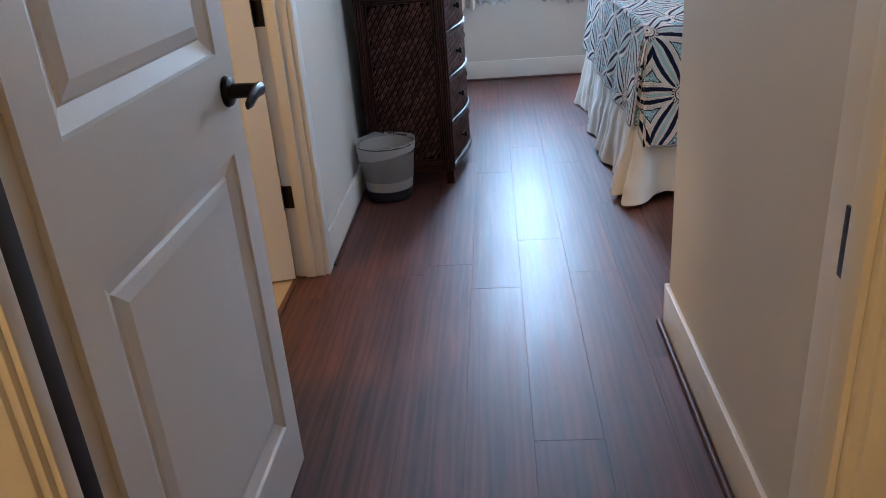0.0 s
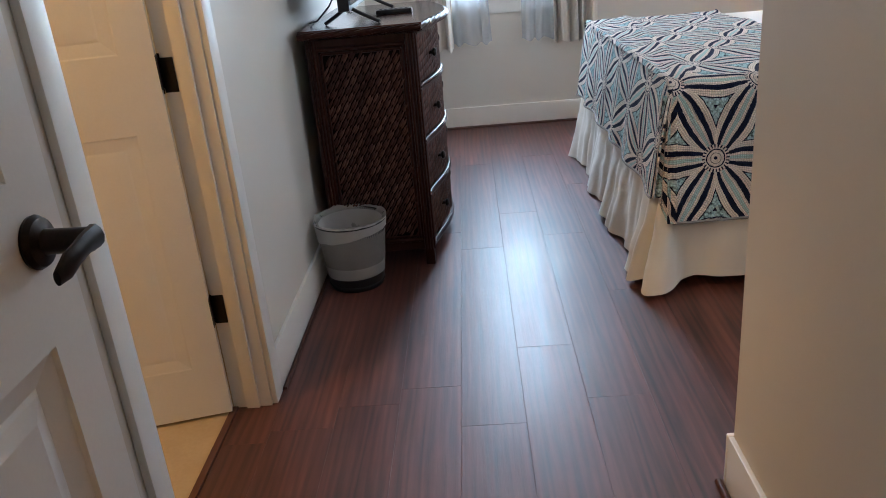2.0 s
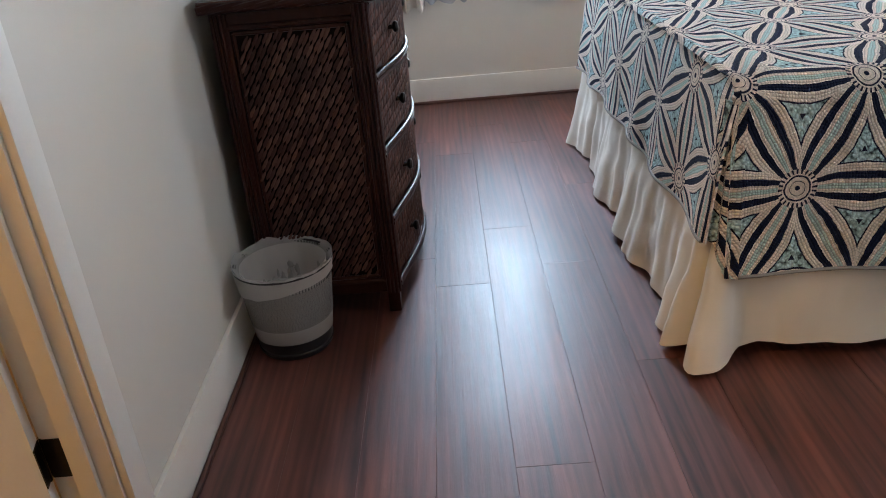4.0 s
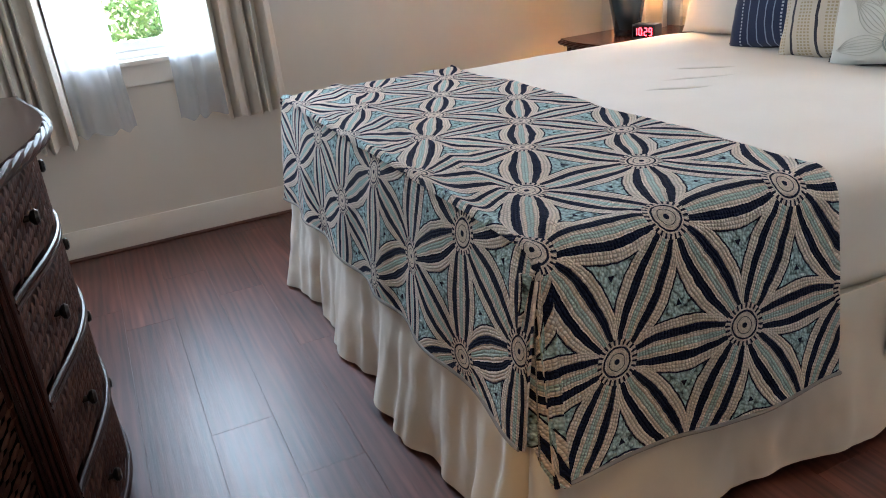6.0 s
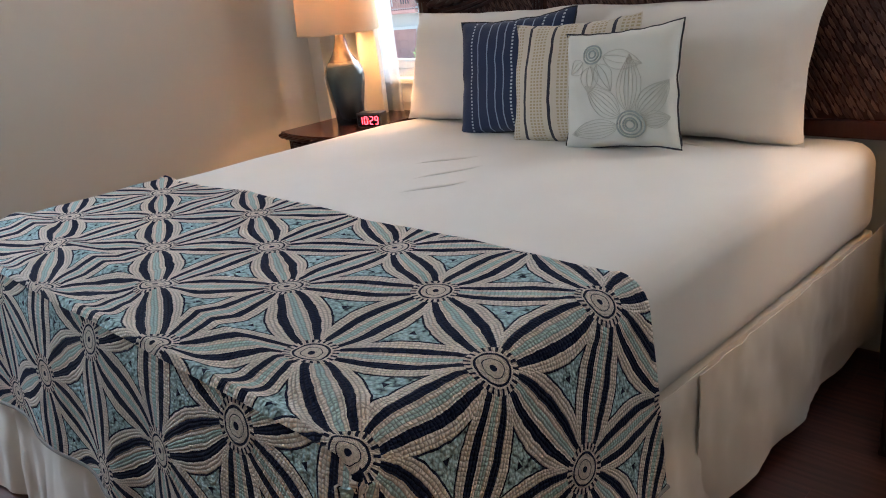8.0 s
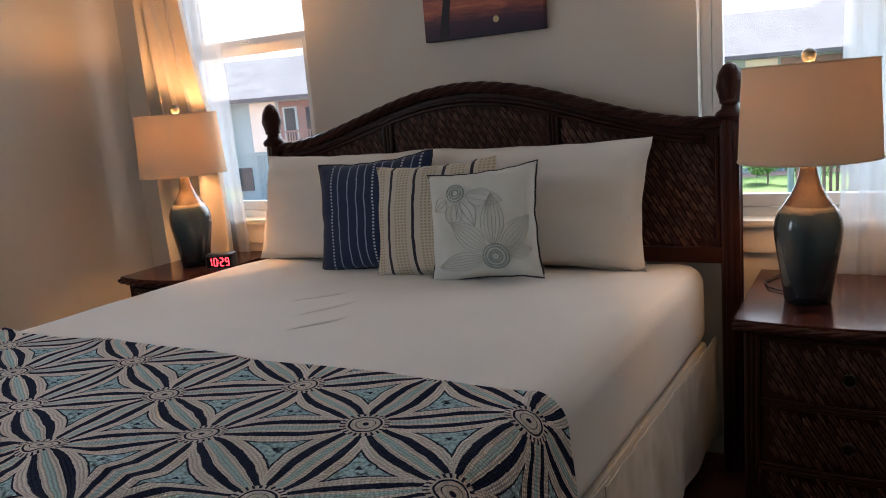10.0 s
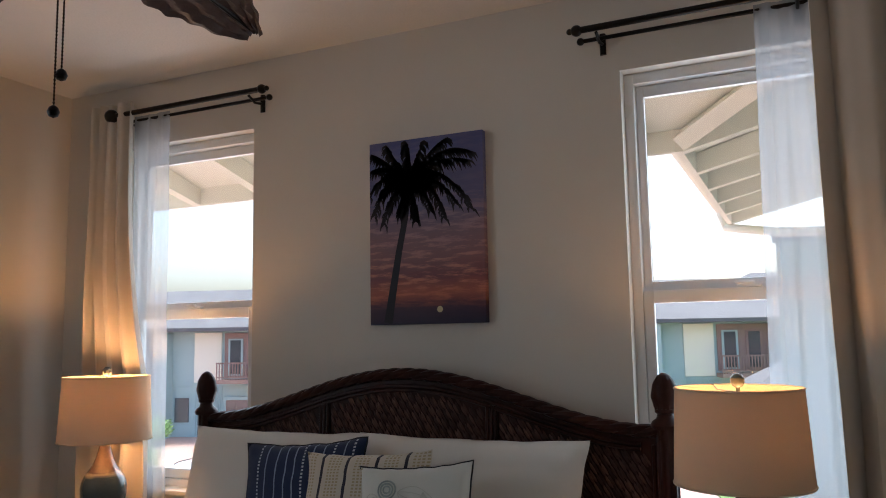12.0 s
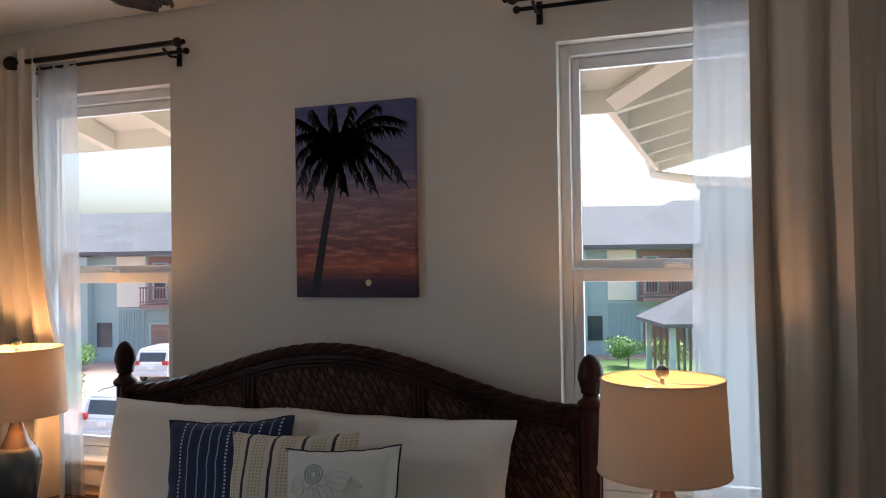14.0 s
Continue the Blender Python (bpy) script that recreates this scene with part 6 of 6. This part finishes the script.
part("switch_nub", lathe(((0.0, -0.138), (0.016, -0.136), (0.020, -0.122), (0.032, -0.115), (0.033, -0.107), (0.0, -0.104)), (FXc, FYc, FZ), 24), BRONZE, fan)
for dx, dy, zb in ((-0.004, 0.014, 2.03), (0.008, 0.010, 2.11)):
    ch = tube([(FXc + dx, FYc + dy, FZ - 0.13), (FXc + dx, FYc + dy, zb)], 0.0016, 6)
    for i in range(int((FZ - 0.13 - zb) / 0.008)):
        bmesh.ops.create_icosphere(ch, subdivisions=1, radius=0.0028, matrix=Matrix.Translation((FXc + dx, FYc + dy, zb + 0.008 * i)))
    cn = part("pull_chain", ch, BRONZE, fan)
    part("pull_ball", lathe(((0.0, -0.024), (0.009, -0.02), (0.0125, -0.011), (0.009, -0.002), (0.004, 0.002), (0.0, 0.004)), (FXc + dx, FYc + dy, zb), 16), BRONZE, cn)

# ---- outside ----
GZ = -4.3
FWD, RIGHT = Vector((0.941, 0.3375, 0)), Vector((0.3375, -0.941, 0))
OUT = Matrix(((RIGHT.x, FWD.x, 0, 0.454), (RIGHT.y, FWD.y, 0, 3.149), (0, 0, 1, 0), (0, 0, 0, 1)))


def outside(bm):
    bmesh.ops.transform(bm, matrix=OUT, verts=bm.verts)
    return bm


TEAL = surface("teal_siding", (0.32, 0.43, 0.43), (0.40, 0.51, 0.51), 0.7, 1, 20, 0.1, 0.004)
ECREAM = surface("cream_stucco", (0.76, 0.72, 0.60), (0.82, 0.78, 0.66), 0.8, 1, 30, 0.1, 0.004)
BROWN = surface("brown_painted_wood", (0.22, 0.14, 0.12), (0.30, 0.19, 0.165), 0.6, 2, 30, 0.1, 0.004)
SHINGLE = surface("grey_brown_shingle", (0.085, 0.088, 0.097), (0.15, 0.153, 0.162), 0.95, 0.8, 4, 0.7, 0.05)
DARKGLASS = surface("dark_far_glass", (0.03, 0.04, 0.05), (0.06, 0.08, 0.09), 0.1, 1, 10, 0.02, 0.001)
BRICKPAVE = surface("red_brick_paving", (0.32, 0.21, 0.175), (0.40, 0.275, 0.235), 0.8, 0.5, 14, 0.2, 0.006)
GRASSM = surface("lawn_green", (0.085, 0.16, 0.04), (0.15, 0.25, 0.075), 0.9, 0.7, 12, 0.5, 0.03)
WHITEPAINT = surface("white_car_paint", (0.58, 0.60, 0.61), (0.64, 0.65, 0.66), 0.2, 2, 60, 0.02, 0.001)
REDLENS = surface("red_lens", (0.35, 0.02, 0.02), (0.45, 0.04, 0.04), 0.15, 8, 60, 0.02, 0.001)

ground = bmesh.new()
block(ground, -600, 900, -700, 700, GZ - 0.3, GZ)
solo("ground", ground, BRICKPAVE, "red brick paved drive between the houses", "ground", kind="structure")
lawn = outside(boxes((7.2, 30, 14, 45.5, GZ + 0.004, GZ + 0.05), bevel=0.02))
solo("lawn", lawn, GRASSM, "bright green mown lawn", "lawn", kind="structure")

house = thing("apartment_building", OUT @ Vector((0, 50, GZ)), "two-storey teal and cream building with grey shingle roof", "building")
D0, EAVE, MIDZ = 48.0, 2.45, -0.95
part("wall", outside(boxes((-46, 34, D0, D0 + 11, GZ, EAVE))), TEAL, house, "teal board siding", smooth=False)


def hip_roof(u0, u1, d0, d1, low, high):
    """A hipped roof with a fascia all round."""
    bm = bmesh.new()
    run, mid = (d1 - d0) / 2, (d0 + d1) / 2
    q = [bm.verts.new(p) for p in ((u0, d0, low), (u1, d0, low), (u1, d1, low), (u0, d1, low), (u0 + run, mid, high), (u1 - run, mid, high), (u0, d0, low - 0.22), (u1, d0, low - 0.22), (u1, d1, low - 0.22), (u0, d1, low - 0.22))]
    for f in ((0, 1, 5, 4), (1, 2, 5), (2, 3, 4, 5), (3, 0, 4), (6, 7, 1, 0), (7, 8, 2, 1), (8, 9, 3, 2), (9, 6, 0, 3), (9, 8, 7, 6)):
        bm.faces.new([q[i] for i in f])
    bmesh.ops.recalc_face_normals(bm, faces=bm.faces)
    return outside(bm)


part("roof", hip_roof(-47.2, 35.2, D0 - 1.2, D0 + 12.2, EAVE, 5.2), SHINGLE, house, "grey-brown shingle hip roof", smooth=False)
for u0, u1 in ((-22.0, -2.0), (11.2, 33.0)):
    part("roof", hip_roof(u0, u1, D0 + 1.0, D0 + 10.5, 3.3, 5.55), SHINGLE, house, "raised hip of the shingle roof", smooth=False)
for k in range(9):
    b = -42.75 + 7.55 * k
    part("cream_panel", outside(boxes((b, b + 1.75, D0 - 0.12, D0 + 0.2, MIDZ, EAVE - 0.3))), ECREAM, house, "cream stucco wall panel", smooth=False)
    part("balcony_recess", outside(boxes((b + 1.95, b + 5.2, D0 - 0.10, D0 + 0.2, MIDZ + 0.3, EAVE - 0.35))), BROWN, house, smooth=False)
    for w in (b + 2.2, b + 3.6):
        wd = part("window", outside(boxes((w, w + 0.95, D0 - 0.16, D0 - 0.08, MIDZ + 0.4, EAVE - 0.7), bevel=0.02)), TEAL if w == b + 2.2 else BROWN, house)
        part("pane", outside(boxes((w + 0.14, w + 0.81, D0 - 0.18, D0 - 0.155, MIDZ + 0.5, EAVE - 0.8))), DARKGLASS, wd)
    deck = part("balcony", outside(boxes((b + 1.85, b + 5.3, D0 - 1.3, D0, MIDZ - 0.05, MIDZ + 0.18), (b + 1.85, b + 5.3, D0 - 1.3, D0 - 1.22, MIDZ + 1.15, MIDZ + 1.25), (b + 1.85, b + 5.3, D0 - 1.3, D0 - 1.22, MIDZ + 0.3, MIDZ + 0.38))), BROWN, house, "brown wooden balcony")
    for j in range(21):
        x = b + 1.9 + 3.35 * j / 20
        part("baluster", outside(boxes((x - 0.03, x + 0.03, D0 - 1.29, D0 - 1.23, MIDZ + 0.18, MIDZ + 1.2))), BROWN, deck)
    part("teal_post", outside(boxes((b + 5.3, b + 6.1, D0 - 0.9, D0 + 0.1, GZ, EAVE - 0.3))), TEAL, house)
    gd = part("garage_door", outside(boxes((b + 2.1, b + 4.7, D0 - 0.14, D0 + 0.05, GZ + 0.02, GZ + 2.25))), BROWN, house, "brown panelled garage door")
    for j in range(4):
        part("garage_panel", outside(boxes(*[(b + 2.2 + 0.62 * i, b + 2.72 + 0.62 * i, D0 - 0.17, D0 - 0.13, GZ + 0.12 + 0.53 * j, GZ + 0.5 + 0.53 * j) for i in range(4)], bevel=0.02)), BROWN, gd)
    part("garage_trim", outside(boxes((b + 1.95, b + 4.85, D0 - 0.2, D0, GZ + 2.25, GZ + 2.45), (b + 1.95, b + 2.1, D0 - 0.2, D0, GZ, GZ + 2.25), (b + 4.7, b + 4.85, D0 - 0.2, D0, GZ, GZ + 2.25))), TEAL, house)
    for j in range(12):
        x = b + 0.05 + 0.155 * j
        part("batten", outside(boxes((x, x + 0.05, D0 - 0.06, D0 + 0.02, GZ, MIDZ))), TEAL, house)
    part("window", outside(boxes((b + 6.3, b + 7.2, D0 - 0.08, D0 + 0.02, GZ + 0.9, GZ + 2.4))), DARKGLASS, house)
    part("belt_trim", outside(boxes((b - 0.3, b + 7.25, D0 - 0.07, D0 + 0.02, MIDZ - 0.22, MIDZ - 0.06))), TEAL, house)

shelter = thing("carport", OUT @ Vector((12.2, 36, GZ)), "small shelter with shingle roof and wooden posts", "shelter")
sr = bmesh.new()
q = [sr.verts.new(p) for p in ((9.6, 34, -1.25), (15.5, 34, -1.25), (15.5, 39, -1.25), (9.6, 39, -1.25), (12.1, 36.5, 0.35), (13.0, 36.5, 0.35), (9.6, 34, -1.42), (15.5, 34, -1.42), (15.5, 39, -1.42), (9.6, 39, -1.42))]
for f in ((0, 1, 5, 4), (1, 2, 5), (2, 3, 4, 5), (3, 0, 4), (6, 7, 1, 0), (7, 8, 2, 1), (8, 9, 3, 2), (9, 6, 0, 3), (9, 8, 7, 6)):
    sr.faces.new([q[i] for i in f])
bmesh.ops.recalc_face_normals(sr, faces=sr.faces)
part("roof", outside(sr), SHINGLE, shelter, smooth=False)
for u, d in ((10.1, 34.5), (15.0, 34.5), (10.1, 38.5), (15.0, 38.5)):
    part("post", outside(boxes((u - 0.12, u + 0.12, d - 0.12, d + 0.12, GZ, -1.4))), TEAL, shelter)
for j in range(16):
    part("slat", outside(boxes((10.3 + 0.29 * j, 10.42 + 0.29 * j, 38.3, 38.4, GZ + 0.02, -1.5))), BROWN, shelter)


def leaves(name, blobs, count, size, tones, seed, label, category, kind=""):
    """A crown of many small tilted leaves scattered through uneven clumps."""
    rnd = random.Random(seed)
    v, f = [], []
    for i in range(count):
        c, r = rnd.choice(blobs)
        d = Vector((rnd.gauss(0, 1), rnd.gauss(0, 1), rnd.gauss(0, 1))).normalized() * r * rnd.random() ** 0.4
        p = Vector(c) + Vector((d.x, d.y, d.z * 0.8))
        a = Vector((rnd.gauss(0, 1), rnd.gauss(0, 1), rnd.gauss(0, 1))).normalized()
        b = a.cross(Vector((rnd.gauss(0, 1), rnd.gauss(0, 1), rnd.gauss(0, 1)))).normalized()
        s = size * (0.6 + 0.8 * rnd.random())
        o = len(v)
        v += [tuple(p - a * s), tuple(p + b * s * 0.4), tuple(p + a * s), tuple(p - b * s * 0.4)]
        f.append((o, o + 1, o + 2, o + 3))
    me = bpy.data.meshes.new(name)
    me.from_pydata(v, [], f)
    m, n, l, p = mat(name + "_green")
    geo = n.new("ShaderNodeNewGeometry")
    r = ramp(n, tuple((k / (len(tones) - 1), t) for k, t in enumerate(tones)))
    l.new(geo.outputs["Random Per Island"], r.inputs[0])
    l.new(r.outputs[0], p.inputs["Base Color"])
    p.inputs["Roughness"].default_value = 0.5
    p.inputs["Transmission Weight"].default_value = 0.0
    me.materials.append(m)
    return me


GREENS = ((0.10, 0.22, 0.06), (0.18, 0.34, 0.10), (0.30, 0.46, 0.17))
for i, (u, d, n) in enumerate(((9.9, 42.0, 3), (11.6, 41.5, 3), (-20.6, 44.0, 2), (-16.6, 33.0, 2))):
    rnd = random.Random(i)
    base = OUT @ Vector((u, d, GZ))
    bush = thing("bush", base, "rounded leafy green garden bush", "bush", "bushes by the drive")
    blobs = [(base + Vector((rnd.uniform(-0.7, 0.7), rnd.uniform(-0.7, 0.7), rnd.uniform(0.5, 1.3))), rnd.uniform(0.5, 0.8)) for _ in range(6)]
    me = leaves("crown", blobs, 2200, 0.09, GREENS, i, "", "")
    me.transform(Matrix.Translation(-base))
    ob = new("crown", me)
    ob.parent = bush
    tagged(ob, kind="stuff")
    part_base = tube([base, base + Vector((0.05, 0, 0.5)), base + Vector((0.1, 0.05, 1.0))], 0.05, 8, taper=[1, 0.8, 0.4])
    ORIGIN[bush.name] = base
    part("trunk", part_base, BROWN, bush)


def tree(x, y, height, spread, seed):
    rnd = random.Random(seed)
    base = Vector((x, y, GZ))
    tr = thing("tree", base, "leafy green tree outside the window", "tree", "trees outside the window")
    trunk = bmesh.new()
    tube([base + Vector((0.1 * math.sin(k), 0.08 * k, height * k / 6)) for k in range(6)], 0.16, 10, trunk, taper=[1, 0.85, 0.7, 0.6, 0.45, 0.3])
    blobs = []
    for k in range(9):
        a = rnd.uniform(0, 6.28)
        z = height * rnd.uniform(0.35, 1.0)
        tip = base + Vector((spread * math.cos(a) * rnd.uniform(0.3, 1), spread * math.sin(a) * rnd.uniform(0.3, 1), z))
        tube([base + Vector((0, 0.2, z * 0.6)), (base + Vector((0, 0.2, z * 0.7)) + tip) / 2 + Vector((0, 0, 0.1)), tip], 0.06, 7, trunk, taper=[1, 0.6, 0.25])
        blobs += [(tip + Vector((rnd.gauss(0, 0.5), rnd.gauss(0, 0.5), rnd.gauss(0, 0.4))), rnd.uniform(0.5, 0.95)) for _ in range(4)]
    part("trunk", trunk, BROWN, tr)
    me = leaves("crown", blobs, 17000, 0.06, GREENS, seed, "", "")
    me.transform(Matrix.Translation(-base))
    ob = new("crown", me)
    ob.parent = tr
    tagged(ob, kind="stuff")


for i, (x, y, h, s) in enumerate(((-0.6, 12.5, 7.5, 2.2), (2.2, 13.5, 8.5, 2.4), (-3.0, 15.0, 9.0, 2.6), (0.6, 17.5, 9.5, 2.8), (4.6, 17.0, 8.5, 2.6))):
    tree(x, y, h, s, 40 + i)


def car(u, d, turn, label):
    """Rear half of a people carrier: rounded body, glass, lamps, plate and wheels."""
    m = OUT @ Matrix.Translation((u, d, GZ)) @ Matrix.Rotation(turn, 4, "Z")
    c = thing("car", m.translation, label, "car", "parked cars")

    def put(bm):
        bmesh.ops.transform(bm, matrix=m, verts=bm.verts)
        return bm
    prof = [(0.0, 0.35), (-0.04, 0.62), (0.0, 0.95), (0.10, 1.05), (0.32, 1.62), (0.55, 1.72), (2.6, 1.74), (3.3, 1.50), (3.75, 1.12), (4.75, 0.92), (4.95, 0.6), (4.9, 0.33)]
    bm = outline(prof, -0.93, 0.93, "x")
    for v in bm.verts:
        if v.co.z > 1.0:
            v.co.x *= 1 - 0.20 * (v.co.z - 1.0)
    bmesh.ops.bevel(bm, geom=bm.edges[:], offset=0.06, segments=2, affect="EDGES")
    body = part("body", put(bm), WHITEPAINT, c)
    g = boxes((-0.68, 0.68, 0.0, 0.02, 0, 0.48), bevel=0.008)
    bmesh.ops.transform(g, matrix=Matrix.Translation((0, 0.10, 1.08)) @ Matrix.Rotation(radians(-21), 4, "X"), verts=g.verts)
    part("rear_window", put(g), DARKGLASS, body)
    for s in (-1, 1):
        part("tail_light", put(boxes((s * 0.60, s * 0.90, -0.06, 0.12, 0.93, 1.14), bevel=0.03)), REDLENS, body)
        part("side_glass", put(boxes((s * 0.855, s * 0.87, 0.6, 3.2, 1.1, 1.5), bevel=0.005)), DARKGLASS, body)
        part("roof_rail", put(tube([(s * 0.62, 0.6, 1.74), (s * 0.62, 0.8, 1.79), (s * 0.62, 2.4, 1.79), (s * 0.62, 2.6, 1.75)], 0.02, 8)), BLACK, body)
        for y in (0.95, 3.95):
            tyre = lathe(((0.0, -0.1), (0.30, -0.1), (0.34, -0.07), (0.34, 0.07), (0.30, 0.1), (0.0, 0.1)), (0, 0, 0), 28)
            bmesh.ops.transform(tyre, matrix=Matrix.Translation((s * 0.84, y, 0.34)) @ Matrix.Rotation(radians(90), 4, "Y"), verts=tyre.verts)
            w = part("wheel", put(tyre), BLACK, c)
            rim = lathe(((0.0, -0.02), (0.21, -0.02), (0.22, 0.0), (0.0, 0.01)), (0, 0, 0), 20)
            bmesh.ops.transform(rim, matrix=Matrix.Translation((s * 0.945, y, 0.34)) @ Matrix.Rotation(radians(90), 4, "Y"), verts=rim.verts)
            part("rim", put(rim), STEEL, w)
    part("bumper", put(boxes((-0.9, 0.9, -0.12, 0.1, 0.38, 0.62), bevel=0.05)), WHITEPAINT, c)
    part("number_plate", put(boxes((-0.16, 0.16, -0.075, -0.05, 0.74, 0.88), bevel=0.005)), VINYL, c)


car(-14.7, 39.0, radians(-6), "white minivan parked on the brick drive")
car(-11.2, 25.5, radians(-14), "white sport utility car parked on the brick drive")

# own eaves: sloping boards on exposed rafters, fascia, gutter, and the side wing
eave = thing("eave", (4.0, 5.0, 2.6), "cream painted roof overhang with exposed rafters", "eave", kind="structure")
bm = bmesh.new()
for y0, y1 in ((3.66, 7.4),):
    vs = [bm.verts.new(p) for p in ((3.33, y0 - 1.2, 2.98), (4.56, y0, 2.62), (4.56, y1, 2.62), (3.33, y1, 2.98), (3.33, y0 - 1.2, 3.04), (4.56, y0, 2.68), (4.56, y1, 2.68), (3.33, y1, 3.04))]
    for f in ((0, 1, 2, 3), (7, 6, 5, 4), (0, 4, 5, 1), (1, 5, 6, 2), (2, 6, 7, 3), (3, 7, 4, 0)):
        bm.faces.new([vs[i] for i in f])
vs = [bm.verts.new(p) for p in ((3.33, 2.46, 2.98), (7.75, 2.46, 2.98), (7.75, 3.66, 2.62), (4.56, 3.66, 2.62), (3.33, 2.46, 3.04), (7.75, 2.46, 3.04), (7.75, 3.66, 2.68), (4.56, 3.66, 2.68))]
for f in ((0, 1, 2, 3), (7, 6, 5, 4), (0, 4, 5, 1), (1, 5, 6, 2), (2, 6, 7, 3), (3, 7, 4, 0)):
    bm.faces.new([vs[i] for i in f])
bmesh.ops.recalc_face_normals(bm, faces=bm.faces)
part("soffit_boards", bm, CREAM, eave, smooth=False)
part("fascia", boxes((4.56, 4.60, 3.70, 7.4, 2.50, 2.70), bevel=0.004), CREAM, eave)
part("fascia", boxes((4.56, 7.75, 3.66, 3.70, 2.50, 2.70), bevel=0.004), CREAM, eave)
for k in range(6):
    y = 3.9 + 0.61 * k
    rb = outline([(3.33, 2.80), (4.56, 2.50), (4.56, 2.615), (3.33, 2.975)], y - 0.035, y + 0.035, "y")
    part("rafter", rb, CREAM, eave, smooth=False)
for k in range(7):
    x = 4.0 + 0.6 * k
    y1 = min(3.66, 2.46 + (x - 3.33) * 1.0)
    rb = outline([(2.46, 2.80), (y1, 2.80 - 0.25 * (y1 - 2.46)), (y1, 2.975 - 0.3 * (y1 - 2.46)), (2.46, 2.975)], x - 0.035, x + 0.035, "x")
    part("rafter", rb, CREAM, eave, smooth=False)
part("hip_rafter", tube([(3.33, 2.46, 2.92), (4.56, 3.66, 2.56)], 0.06, 4), CREAM, eave, smooth=False)
gut = tube([(7.6, 3.76, 2.66), (4.64, 3.76, 2.66)], 0.055, 12)
part("gutter", gut, CREAM, eave)
part("downspout", tube([(7.65, 3.76, 2.62), (7.66, 3.72, 2.48), (7.4, 3.3, 2.38), (7.0, 2.7, 2.30), (6.9, 2.5, 2.2), (6.9, 2.5, GZ)], 0.04, 10), CREAM, eave)
wing = thing("wing_wall", (5.0, 2.4, GZ), "pale teal side wall of the same building", "wall", kind="structure")
part("siding", boxes((3.34, 7.0, 2.30, 2.46, GZ, 2.98)), TEAL, wing, smooth=False)
part("end_wall", boxes((7.9, 8.05, 0.8, 3.33, GZ, 2.36)), TEAL, wing, smooth=False)
part("end_roof", boxes((7.85, 8.1, 0.8, 3.36, 2.36, 2.40), bevel=0.01), SHINGLE, wing, smooth=False)

# ---- floor planks ----
PW, PLEN = 0.1862, 1.328
STARTS = {-1: 3.144, 0: 2.93, 1: 3.36, 2: 3.037}
plank_meshes = {}
prng = random.Random(11)


def plank_mesh(w, ln):
    key = (round(w, 3), round(ln, 3))
    if key not in plank_meshes:
        bm = bmesh.new()
        g, c, h = 0.0002, 0.0007, 0.0004
        lo = [bm.verts.new(p) for p in ((g, g, -0.006), (w - g, g, -0.006), (w - g, ln - g, -0.006), (g, ln - g, -0.006))]
        mid = [bm.verts.new((v.co.x, v.co.y, -h)) for v in lo]
        hi = [bm.verts.new(p) for p in ((c, c, 0), (w - c, c, 0), (w - c, ln - c, 0), (c, ln - c, 0))]
        for a, b in ((lo, mid), (mid, hi)):
            for i in range(4):
                bm.faces.new((a[i], a[(i + 1) % 4], b[(i + 1) % 4], b[i]))
        bm.faces.new(hi)
        me = bpy.data.meshes.new("plank")
        bm.to_mesh(me)
        bm.free()
        me.materials.append(PLANK)
        plank_meshes[key] = me
    return plank_meshes[key]


X_A = 0.284
for col in range(-7, 17):
    x0, x1 = X_A + col * PW, X_A + (col + 1) * PW
    lo_x, hi_x = max(x0, -0.9), min(x1, XE + 0.02)
    if hi_x - lo_x < 0.01:
        continue
    s = STARTS.get(col, prng.uniform(2.3, 3.6))
    y = s - PLEN * math.ceil((s + 1.2) / PLEN)
    while y < YN:
        ya, yb = max(y, -1.2), min(y + PLEN, YN + 0.02)
        # the bathroom and what lies beyond the passage walls keep no planks
        if x1 <= XW - 0.1 and ya > DOOR_Y0:
            y += PLEN
            continue
        if yb - ya > 0.02:
            ob = new("plank", plank_mesh(hi_x - lo_x, yb - ya))
            ob.location = (lo_x, ya, 0)
            ob.parent = floor
        y += PLEN
